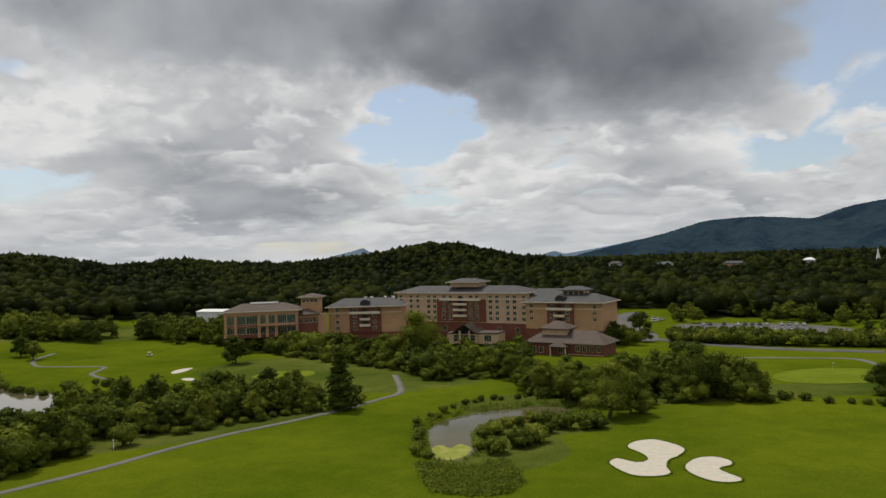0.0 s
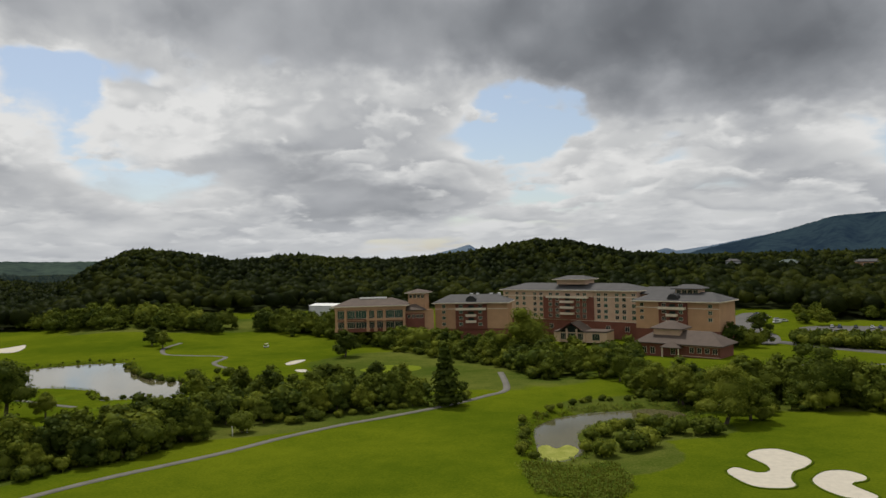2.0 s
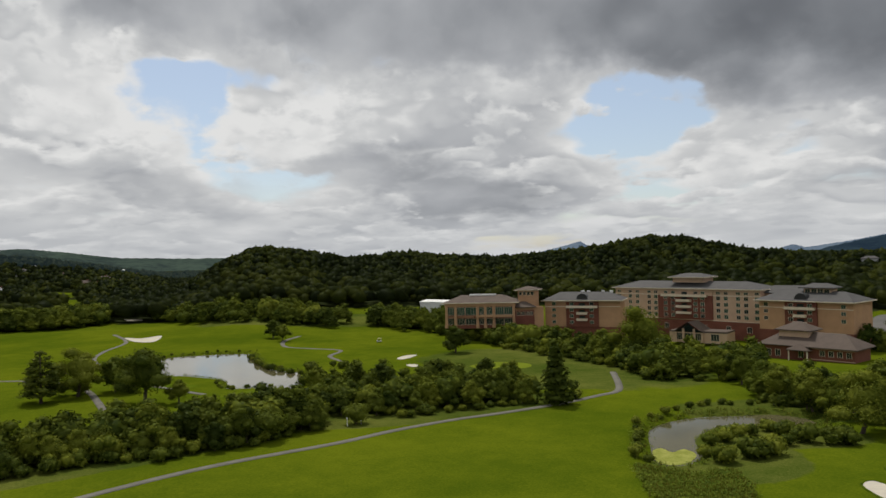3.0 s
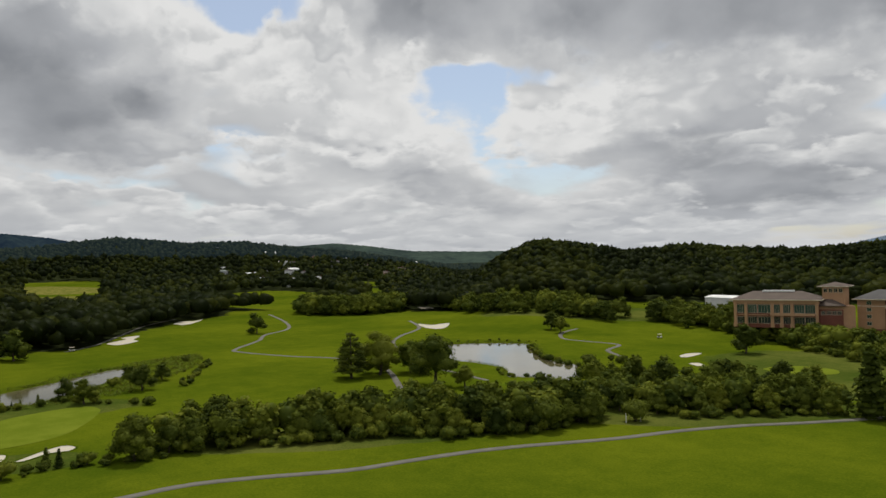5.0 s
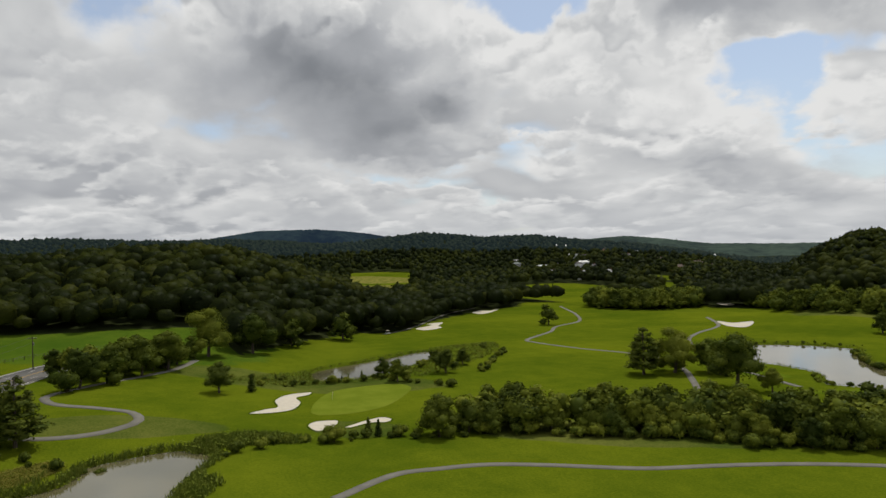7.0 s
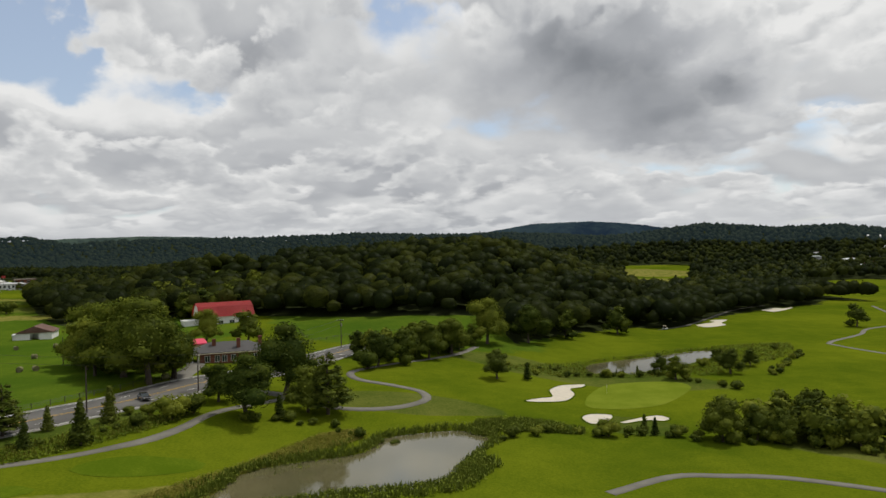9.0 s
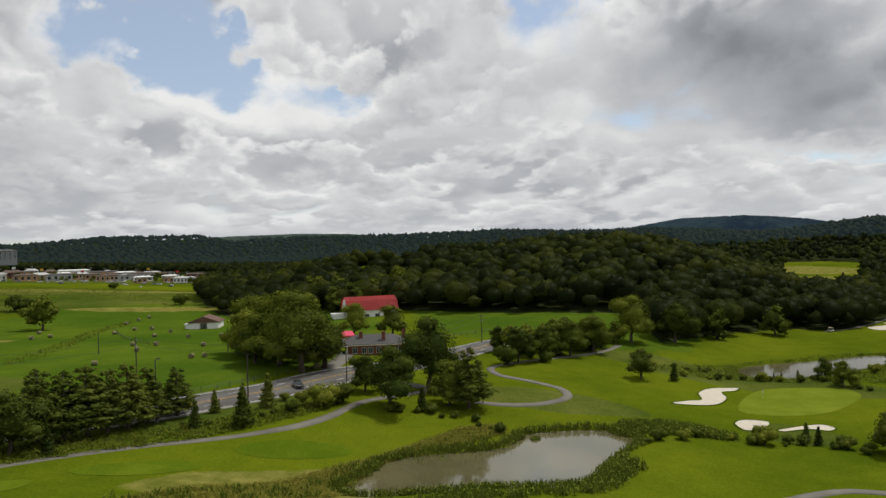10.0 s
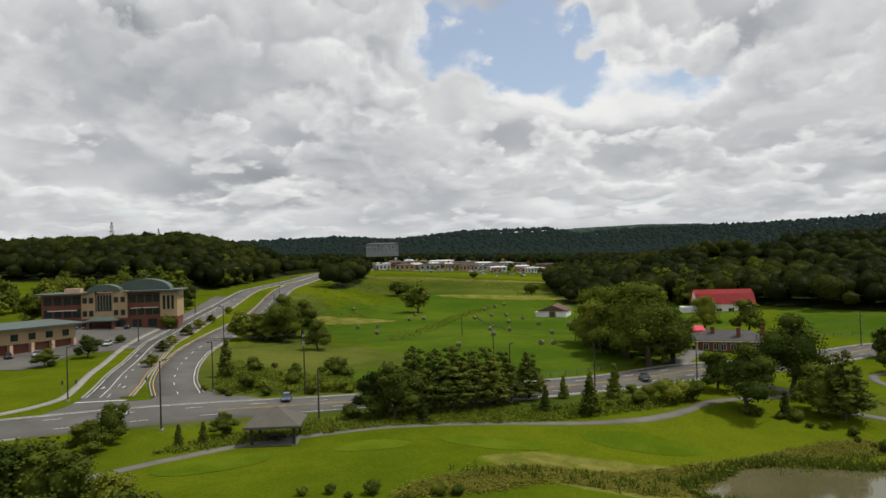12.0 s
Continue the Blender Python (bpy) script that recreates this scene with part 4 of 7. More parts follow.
def tree_meshes(kind, seed, share=1.0):
    """Trunk and crown of a tree, built 10 m tall; share: how finely leaved."""
    big = share ** -0.5
    rng = np.random.default_rng(seed)
    bm = bmesh.new()
    if kind == "b":
        wide = rng.uniform(3.3, 4.3)
        lean = rng.normal(0, 0.3, 2)
        limb(bm, (0, 0, -0.3), (lean[0], lean[1], 3.2), 0.30, 0.22, 9)
        limb(bm, (lean[0], lean[1], 3.1), (lean[0] * 1.5, lean[1] * 1.5, 7.5), 0.22, 0.07)
        lobes = [(lean[0], lean[1], 5.4, wide * 0.72, wide * 0.72, 3.6)]
        n = rng.integers(9, 12)
        for i in range(n):
            a, h = i * 2.4 + rng.uniform(-0.4, 0.4), rng.uniform(1.5 + 1.0 * (seed % 2), 8.3)
            out = wide * (0.74 if h < 6.3 else 0.5) * rng.uniform(0.65, 1.2)
            s = rng.uniform(0.9, 2.0)
            lobes.append((out * math.cos(a), out * math.sin(a), h, s, s, s * 0.85))
            limb(bm, (lean[0], lean[1], min(3 + h * 0.2, 5)), (out * 0.7 * math.cos(a), out * 0.7 * math.sin(a), h), 0.12, 0.03, 5)
        lobes.append((rng.normal(0, 0.4), rng.normal(0, 0.4), 8.9, 1.5, 1.5, 1.15))
        crown = lobes_mesh(rng, lobes, int(2300 * share), 0.21 * big, 0.82, 0.10, False, None if share > 0.5 else (ICO0_V, ICO0_F))
    elif kind == "p":
        limb(bm, (0, 0, -0.3), (0, 0, 9.6), 0.20, 0.03, 8)
        lobes = []
        for k in range(9):
            h = 1.5 + k * 0.92
            reach = 2.5 * (1 - (h / 10.4) ** 1.7) + 0.18
            for j in range(5 if k < 6 else 3):
                a = j * (1.257 if k < 6 else 2.09) + k * 0.55 + rng.uniform(-0.35, 0.35)
                q = reach * rng.uniform(0.45, 0.80)
                end = (q * math.cos(a), q * math.sin(a), h + 0.2 * q + rng.uniform(-0.2, 0.2))
                limb(bm, (0, 0, h - 0.1), end, 0.05, 0.015, 4)
                lobes.append((*end, reach * rng.uniform(0.30, 0.52), reach * rng.uniform(0.30, 0.52), rng.uniform(0.35, 0.62)))
        crown = lobes_mesh(rng, lobes, int(2100 * max(share, 0.4)), 0.17 * max(share, 0.4) ** -0.5, 0.70, 0.12, False, (ICO0_V, ICO0_F))
    elif kind == "c":
        limb(bm, (0, 0, -0.3), (0, 0, 9.0), 0.18, 0.03, 7)
        lobes = [(rng.normal(0, 0.12), rng.normal(0, 0.12), h, 1.95 * (1 - h / 10.8) + 0.12, 1.95 * (1 - h / 10.8) + 0.12, 1.1) for h in (1.3, 2.6, 3.9, 5.2, 6.5, 7.7, 8.8)]
        crown = lobes_mesh(rng, lobes, int(700 * share), 0.30 * big, 0.74, 0.16, False)
    else:
        lobes = []
        for i in range(7):
            a = i * 2.4
            limb(bm, (0, 0, -0.2), (2.4 * math.cos(a), 2.4 * math.sin(a), 5), 0.16, 0.04, 5)
            s = rng.uniform(2.4, 3.6)
            q = rng.uniform(1.5, 3.8)
            lobes.append((q * math.cos(a), q * math.sin(a), rng.uniform(3.2, 6.8), s, s, s * 0.9))
        lobes.append((0, 0, 4.2, 4.0, 4.0, 4.2))
        crown = lobes_mesh(rng, lobes, int(1000 * share), 0.38 * big, 0.82, 0.12, False, None if share > 0.5 else (ICO0_V, ICO0_F))
    v, f = crown
    top = v[:, 2].max()
    return bm, v * (1, 1, 10.0 / top), f


LABELS = {
    "b": ("tree", "broad leafy green tree with a dense rounded crown", "tree"),
    "p": ("pine_tree", "dark green pine tree with tiered needle branches", "tree"),
    "c": ("conifer", "slim conical evergreen tree standing in the grass", "tree"),
    "s": ("bush", "dense rounded green bush in the rough grass", "bush"),
}
KINDS, SHAPES = {}, {}
for kind, mats in (("b", (M_LEAF, M_LEAF, M_LEAF_DARK, M_LEAF, M_LEAF_BRIGHT)), ("p", (M_NEEDLE, M_NEEDLE)), ("c", (M_NEEDLE, M_LEAF_DARK)), ("s", (M_LEAF, M_LEAF_BRIGHT, M_LEAF))):
    for i, mat in enumerate(mats):
        for far in (False, True):
            bm, v, f = tree_meshes(kind, 11 + i * 7 + ord(kind), 0.30 if far else 1.0)
            trunk = bpy.data.meshes.new("trunk")
            bm.to_mesh(trunk)
            bm.free()
            trunk.materials.append(M_BARK)
            KINDS.setdefault((kind, far), []).append((trunk, mesh_from("crown", v, f, mat)))
            SHAPES.setdefault((kind, far), []).append((v, f, mat))


# great trees: more and smaller leaves for their size
GREAT = []
for i, mat in enumerate((M_LEAF, M_LEAF_BRIGHT, M_LEAF, M_LEAF_BRIGHT, M_LEAF_BRIGHT)):
    bm, v, f = tree_meshes("b", 301 + i * 13, 2.2)
    trunk = bpy.data.meshes.new("trunk")
    bm.to_mesh(trunk)
    bm.free()
    trunk.materials.append(M_BARK)
    GREAT.append((trunk, mesh_from("crown", v, f, mat)))


def plant(x, y, height, kind, which=None, widen=1.0, sink=0.0):
    """One tree or bush standing on the ground."""
    name, label, category = LABELS[kind]
    turn = (x * 12.9898 + y * 78.233) % 6.28
    stock = GREAT if kind == "b" and height > 12.4 and math.hypot(x, y) < 330 else KINDS[kind, math.hypot(x, y) > 240]
    trunk, crown = stock[int(abs(x * 3.7 + y * 1.3)) % len(stock) if which is None else which]
    ob = tagged(new(name), label, category)
    s = height / 10.0
    ob.matrix_basis = Matrix.Translation((x, y, gz(x, y) - sink)) @ Matrix.Rotation(turn, 4, "Z") @ Matrix.Diagonal((s * widen, s * widen, s, 1))
    part("trunk", trunk, None, ob)
    part("crown", crown, None, ob)
    return ob


THICKET = {}


def thicken(x, y, height, kind, widen=1.0, sink=0.0):
    """A plant in a thicket or grove, where single plants cannot be told apart."""
    v, f, mat = (lambda s: s[int(abs(x * 3.7 + y * 1.3)) % len(s)])(SHAPES[kind, kind == "b" and math.hypot(x, y) > 150 or math.hypot(x, y) > 100])
    turn, s = (x * 12.9898 + y * 78.233) % 6.28, height / 10.0
    c, n = math.cos(turn) * s * widen, math.sin(turn) * s * widen
    q = np.column_stack([v[:, 0] * c - v[:, 1] * n + x, v[:, 0] * n + v[:, 1] * c + y, v[:, 2] * s + gz(x, y) - sink])
    THICKET.setdefault((kind, mat.name), (mat, []))[1].append((q, f))


def grow_thickets():
    """Join what thicken() gathered, one mesh for each kind of leaf."""
    for (kind, _), (mat, rows) in THICKET.items():
        base, vs, fs = 0, [], []
        for q, f in rows:
            vs.append(q), fs.append(f + base)
            base += len(q)
        name = {"b": "thicket", "s": "scrub"}.get(kind, "thicket")
        tagged(new(name, mesh_from(name, np.concatenate(vs), np.concatenate(fs), mat)), "dense green thicket of broadleaf trees" if kind == "b" else "low dense green scrub along the banks", name, kind="stuff")


for group in (TREES_ROADSIDE, TREES_YARD, TREES_FIELD, TREES_MEDIAN, TREES_WESTGREEN, TREES_GREENSIDE, TREES_MEADOW, TREES_SOUTH, TREES_NEAR):
    for x, y, h, kind in group:
        plant(x, y, h, kind, (4 if x < -172 and int(x) % 3 else 0) if group is TREES_YARD and kind == "b" else None, {"b": 1.2, "s": 1.2, "p": 1.65, "c": 1.6 if h > 10 else 1.35}[kind] * (1.35 if h < 6 and kind == "b" else 1.0))

# rows and thickets: spacing, depth behind the line, heights
ROW_SHAPE = {
    "thicket_middle": (5.5, 9, 7.5, 10.5, "b"), "thicket_east": (5.0, 12, 6.0, 9.0, "b"), "thicket_west": (5.0, 9, 6.5, 10.5, "b"), "wood_hotel": (8, 30, 7, 11, "b"),
    "hedge_lot": (4.0, 5, 6.0, 7.4, "s"), "scrub_right": (6, 8, 4, 8, "b"), "copse_left": (9, 34, 10, 15, "b"), "copse_right": (9, 30, 9, 13, "b"), "copse_wing": (8, 26, 9, 13, "b"), "copse_west": (6, 10, 7, 10, "b"),
}
rng = np.random.default_rng(5)
for name, (step, deep, lo, hi, kind) in ROW_SHAPE.items():
    line = curve_points(ROWS[name], step)
    for x, y in line:
        r = math.hypot(x, y)
        back = 0.0
        while back <= deep:
            q = 1 + back / r
            jx, jy = rng.normal(0, step * 0.22, 2)
            h = rng.uniform(lo, hi) * (0.8 if back == 0 else 1.0)
            grow = plant if back == 0 and name in ("thicket_middle", "thicket_east", "thicket_west", "copse_west", "scrub_right") else thicken
            if grow is plant:
                plant(x * q + jx, y * q + jy, h, kind if rng.random() > 0.2 else "s", None, 1.15)
            else:
                thicken(x * q + jx, y * q + jy, h, kind if rng.random() > 0.2 else "s", 1.15)
            back += step * rng.uniform(0.9, 1.3)

# woods on the hills, far too many to count
def cauliflower(rng, lobes, skin, bump):
    """The upper skin of a forest crown about 10 m tall: the outer hull of several rounded heads."""
    iv, jf = skin
    keep = iv[jf].mean(1)[:, 2] > -0.45
    reach = np.full(len(iv), 0.62)
    for k in range(lobes):
        a, e = k * 2.4 + rng.uniform(-0.5, 0.5), rng.uniform(0.05, 1.3)
        d = np.array([math.cos(a) * math.cos(e), math.sin(a) * math.cos(e), math.sin(e)])
        reach = np.maximum(reach, rng.uniform(0.85, 1.1) * np.exp(-((1 - iv @ d) / 0.32) ** 2 * 0.7))
    v = iv * (reach * (1 + rng.normal(0, bump, len(iv))))[:, None] * (5.0, 5.0, 5.2) + (0, 0, 4.8)
    return v, jf[keep]


def woods(name, label, mats, cells, sprays, size, fine_size, skin, lobes, bump):
    """Forest in one mesh for each leaf colour."""
    rng = np.random.default_rng(len(name))
    stock = []
    for k in range(14):
        v, f = cauliflower(rng, lobes, skin, bump)
        if sprays:
            d = rng.normal(0, 1, (sprays, 3))
            d[:, 2] = np.abs(d[:, 2]) - 0.25
            d /= np.linalg.norm(d, axis=1)[:, None]
            near = np.argmax(d @ skin[0].T, 1)
            c = v[near] + rng.normal(0, 0.35, (sprays, 3))
            lv, lf = leaf_quads(rng, c, d, fine_size)
            v, f = np.concatenate([v, lv]), np.concatenate([f, lf + len(v)])
        stock.append((v, f))
    cx, cy = np.array([c[0] for c in cells]), np.array([c[1] for c in cells])
    level = ground_z(cx, cy)
    pick = (np.sin(cx / 37.0 + cy / 53.0) + rng.normal(0, 0.9, len(cx)) > 0.5).astype(int) if len(mats) > 1 else np.zeros(len(cx), int)
    for i, mat in enumerate(mats):
        vs, fs, base = [], [], 0
        for (x, y, h), z in zip((c for c, p in zip(cells, pick) if p == i), level[pick == i]):
            v, f = stock[rng.integers(len(stock))]
            s, a = h / 10.0, rng.uniform(0, 6.28)
            c, sn = math.cos(a) * s * size, math.sin(a) * s * size
            vs.append(np.column_stack([v[:, 0] * c - v[:, 1] * sn + x, v[:, 0] * sn + v[:, 1] * c + y, v[:, 2] * s + z]))
            fs.append(f + base)
            base += len(v)
        tagged(new(name, mesh_from(name, np.concatenate(vs), np.concatenate(fs), mat, False)), label, "woods", kind="stuff")


def scatter(r0, r1, step0, step1, b0, b1, seed, low, high):
    """Tree places in the wooded land between two distances, ever wider apart."""
    rng = np.random.default_rng(seed)
    out, r = [], r0
    while r < r1:
        step = step0 + (step1 - step0) * (r - r0) / (r1 - r0)
        n = int(r * radians(b1 - b0) / step)
        b = np.radians(b0 + (b1 - b0) * (np.arange(n) + rng.uniform(-0.4, 0.4, n)) / n)
        rr = r + rng.uniform(-0.45, 0.45, n) * step
        x, y = -np.sin(b) * rr, np.cos(b) * rr
        keep = wooded(x, y) > rng.uniform(0.25, 0.8, n)
        out += [(a, c, h) for a, c, h in zip(x[keep], y[keep], rng.uniform(low, high, n)[keep])]
        r += step * 0.9
    return out


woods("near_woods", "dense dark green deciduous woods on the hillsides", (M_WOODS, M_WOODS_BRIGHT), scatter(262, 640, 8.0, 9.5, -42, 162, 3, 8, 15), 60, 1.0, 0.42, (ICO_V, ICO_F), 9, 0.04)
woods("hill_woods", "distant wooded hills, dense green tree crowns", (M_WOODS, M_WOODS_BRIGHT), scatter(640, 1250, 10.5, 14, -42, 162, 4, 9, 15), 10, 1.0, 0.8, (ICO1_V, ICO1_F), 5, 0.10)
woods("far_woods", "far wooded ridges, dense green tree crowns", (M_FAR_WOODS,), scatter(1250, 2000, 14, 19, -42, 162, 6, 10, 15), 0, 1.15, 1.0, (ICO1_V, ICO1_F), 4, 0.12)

# ---- buildings ----
def box(bm, x0, x1, y0, y1, z0, z1):
    bmesh.ops.create_cube(bm, size=1, matrix=Matrix.Translation(((x0 + x1) / 2, (y0 + y1) / 2, (z0 + z1) / 2)) @ Matrix.Diagonal((x1 - x0, y1 - y0, z1 - z0, 1)))


def boxes(*rows):
    bm = bmesh.new()
    for r in rows:
        box(bm, *r)
    return bm


def slabs(name, rows, mat, parent, label=""):
    """Several flat pieces, each a part of its own."""
    for r in rows:
        part(name, boxes(r), mat, parent, label)


def hip_roof(x0, x1, y0, y1, z, rise, over=0.9, inset=None, thick=0.35, gable=False):
    """A roof with sloping ends (or gables) over a rectangle, with an eave board of its own thickness."""
    bm = bmesh.new()
    x0, x1, y0, y1 = x0 - over, x1 + over, y0 - over, y1 + over
    wide, deep = x1 - x0, y1 - y0
    inset = (min(wide, deep) / 2 if inset is None else inset)
    lower = [bm.verts.new((x, y, z)) for x, y in ((x0, y0), (x1, y0), (x1, y1), (x0, y1))]
    eave = [bm.verts.new((v.co.x, v.co.y, z + thick)) for v in lower]
    top = z + thick + rise
    if wide >= deep:
        ends = [(x0 + (0 if gable else inset), (y0 + y1) / 2), (x1 - (0 if gable else inset), (y0 + y1) / 2)]
        a, b = [bm.verts.new((*e, top)) for e in ends]
        bm.faces.new((eave[0], eave[1], b, a)), bm.faces.new((eave[1], eave[2], b)), bm.faces.new((eave[2], eave[3], a, b)), bm.faces.new((eave[3], eave[0], a))
    else:
        ends = [((x0 + x1) / 2, y0 + (0 if gable else inset)), ((x0 + x1) / 2, y1 - (0 if gable else inset))]
        a, b = [bm.verts.new((*e, top)) for e in ends]
        bm.faces.new((eave[0], eave[1], a)), bm.faces.new((eave[1], eave[2], b, a)), bm.faces.new((eave[2], eave[3], b)), bm.faces.new((eave[3], eave[0], a, b))
    for i in range(4):
        j = (i + 1) % 4
        bm.faces.new((lower[i], lower[j], eave[j], eave[i]))
    bm.faces.new(lower[::-1])
    return bm


def eave_board(x0, x1, y0, y1, z, over=0.95, high=0.4):
    bm = bmesh.new()
    x0, x1, y0, y1 = x0 - over, x1 + over, y0 - over, y1 + over
    t = 0.12
    box(bm, x0, x1, y0 - t, y0, z, z + high), box(bm, x0, x1, y1, y1 + t, z, z + high)
    box(bm, x0 - t, x0, y0, y1, z, z + high), box(bm, x1, x1 + t, y0, y1, z, z + high)
    return bm


def facing(left, right, z):
    """The frame of a building: x along its front from left to right, y into it."""
    a, b = Vector((*left, z)), Vector((*right, z))
    x = (b - a).normalized()
    y = Vector((-x.y, x.x, 0))
    return Matrix(((x.x, y.x, 0, a.x), (x.y, y.y, 0, a.y), (0, 0, 1, a.z), (0, 0, 0, 1))), (b - a).length


def thing(name, m, label, category, group="", kind=""):
    ob = tagged(new(name), label, category, group, kind)
    ob.matrix_basis = m
    return ob


FRAMES = {}


def window_unit(parent, x, y, z, wide, high, glass=None, frame_mat=None, side=0, bars=1):
    """A window: frame with a sill, glazing bars and a pane set back in it."""
    glass, frame_mat = glass or M_GLASS, frame_mat or M_CREAM
    key = (round(wide, 2), round(high, 2), glass.name, frame_mat.name, bars)
    if key not in FRAMES:
        t = 0.09
        f = bmesh.new()
        rings = [[f.verts.new((x, y, z)) for x, z in ((-a, lo), (a, lo), (a, up), (-a, up))] for y, a, lo, up in ((0.06, wide / 2 + t, -t, high + t), (-0.10, wide / 2 + t, -t, high + t), (-0.10, wide / 2, 0, high), (0.02, wide / 2, 0, high))]
        for r0, r1 in zip(rings, rings[1:]):
            for k in range(4):
                f.faces.new((r0[k], r0[(k + 1) % 4], r1[(k + 1) % 4], r1[k]))
        bmesh.ops.recalc_face_normals(f, faces=f.faces[:])
        bar = bpy.data.meshes.new("mullion")
        bb = boxes((-0.035, 0.035, -0.08, -0.02, 0, high))
        bb.to_mesh(bar), bb.free()
        bar.materials.append(frame_mat)
        fm, pm = bpy.data.meshes.new("window"), bpy.data.meshes.new("pane")
        f.to_mesh(fm), f.free()
        p = boxes((-wide / 2, wide / 2, -0.03, 0.03, 0, high))
        p.to_mesh(pm), p.free()
        fm.materials.append(frame_mat), pm.materials.append(glass)
        FRAMES[key] = fm, pm, bar
    fm, pm, bar = FRAMES[key]
    win = part("window", fm, None, parent, "", pose(x, y, z, 0, 0, side))
    part("pane", pm, None, win)
    for k in range(bars):
        part("mullion", bar, None, win, "", pose(-wide / 2 + wide * (k + 1) / (bars + 1), 0, 0))
    return win


def balcony(parent, x, z, wide, deep=1.5, y=0.0):
    b = part("balcony", boxes((-wide / 2, wide / 2, -deep, 0, 0, 0.22), (-wide / 2, wide / 2, -deep, -deep + 0.16, 0.22, 1.15), (-wide / 2, -wide / 2 + 0.16, -deep + 0.16, 0, 0.22, 1.15), (wide / 2 - 0.16, wide / 2, -deep + 0.16, 0, 0.22, 1.15)), M_CREAM, parent, "cream balcony with a solid parapet", pose(x, y, z))
    part("door", boxes((-1.4, 1.4, -0.05, 0.03, 0.24, 2.3)), M_GLASS, b, "dark glazed balcony door")


def round_vent(bm, r, deep, sides=16):
    bmesh.ops.create_cone(bm, cap_ends=True, segments=sides * 2, radius1=r, radius2=r, depth=deep, matrix=Matrix.Rotation(radians(90), 4, "X"))


# the tall hotel block
m, L = facing((-25.6, 387.2), (40.2, 346.7), -6.0)
hotel = thing("hotel", m, "six storey tan and red brick hotel with grey hipped roof", "hotel")
D = 17.0
slabs("wall", ((0, 25.6, 0, D, 9.4, 24.0), (54.6, L, 0, D, 9.4, 24.0)), M_STUCCO, hotel, "tan stucco wall")
part("wall", boxes((25.6, 54.6, -0.6, D, 9.4, 20.9)), M_BRICK, hotel, "dark red brick centre wall")
part("wall", boxes((25.6, 54.6, -0.3, D, 20.9, 24.0)), M_STUCCO, hotel, "tan stucco wall")
part("wall", boxes((0.15, L - 0.15, -0.12, D, -1.5, 9.15)), M_BRICK, hotel, "dark red brick base")
slabs("trim", ((-0.1, L + 0.1, -0.25, 0.1, 9.15, 9.4), (-0.1, 25.5, -0.2, 0.1, 20.9, 21.25), (54.7, L + 0.1, -0.2, 0.1, 20.9, 21.25)), M_CREAM, hotel, "cream string course")
part("roof", hip_roof(0, L, 0, D, 24.0, 3.2, 1.4, 11.0), M_ROOF, hotel, "grey hipped roof")
part("trim", eave_board(0, L, 0, D, 23.95, 1.4), M_CREAM, hotel, "cream eave board")
tower = part("tower", boxes((32, 48, 3, 13, 27.0, 29.4)), M_STUCCO, hotel, "tan roof tower")
part("roof", hip_roof(32, 48, 3, 13, 29.4, 1.7, 1.8, 5.5), M_ROOF, tower, "grey hipped tower roof")
part("trim", eave_board(32, 48, 3, 13, 29.35, 1.8, 0.35), M_CREAM, tower)
for z in (10.4, 13.2, 16.1, 19.0, 21.7):
    for i, x in enumerate((2.4, 9.0, 13.4, 20.2, 24.0, 29.9, 33.9, 45.9, 49.6, 57.2, 61.0, 66.9, 70.6, 75.6)):
        mid = 25.6 < x < 54.6
        small = z > 21
        y = -0.6 if mid and not small else (-0.3 if mid else 0.0)
        window_unit(hotel, x, y, z, 1.9, 1.15 if small else 1.75, M_GLASS_GREEN if (i * 7 + int(z * 3)) % 3 else M_GLASS)
balcony(hotel, 40.0, 20.3, 24.0, 1.6, -0.35)
for z in (17.9, 15.0, 12.0):
    balcony(hotel, 40.0, z, 7.6, 1.5, -0.62)
for x in (8, 22, 30, 50, 62, 72):
    window_unit(hotel, x, -0.12, 4.6, 2.2, 2.4)


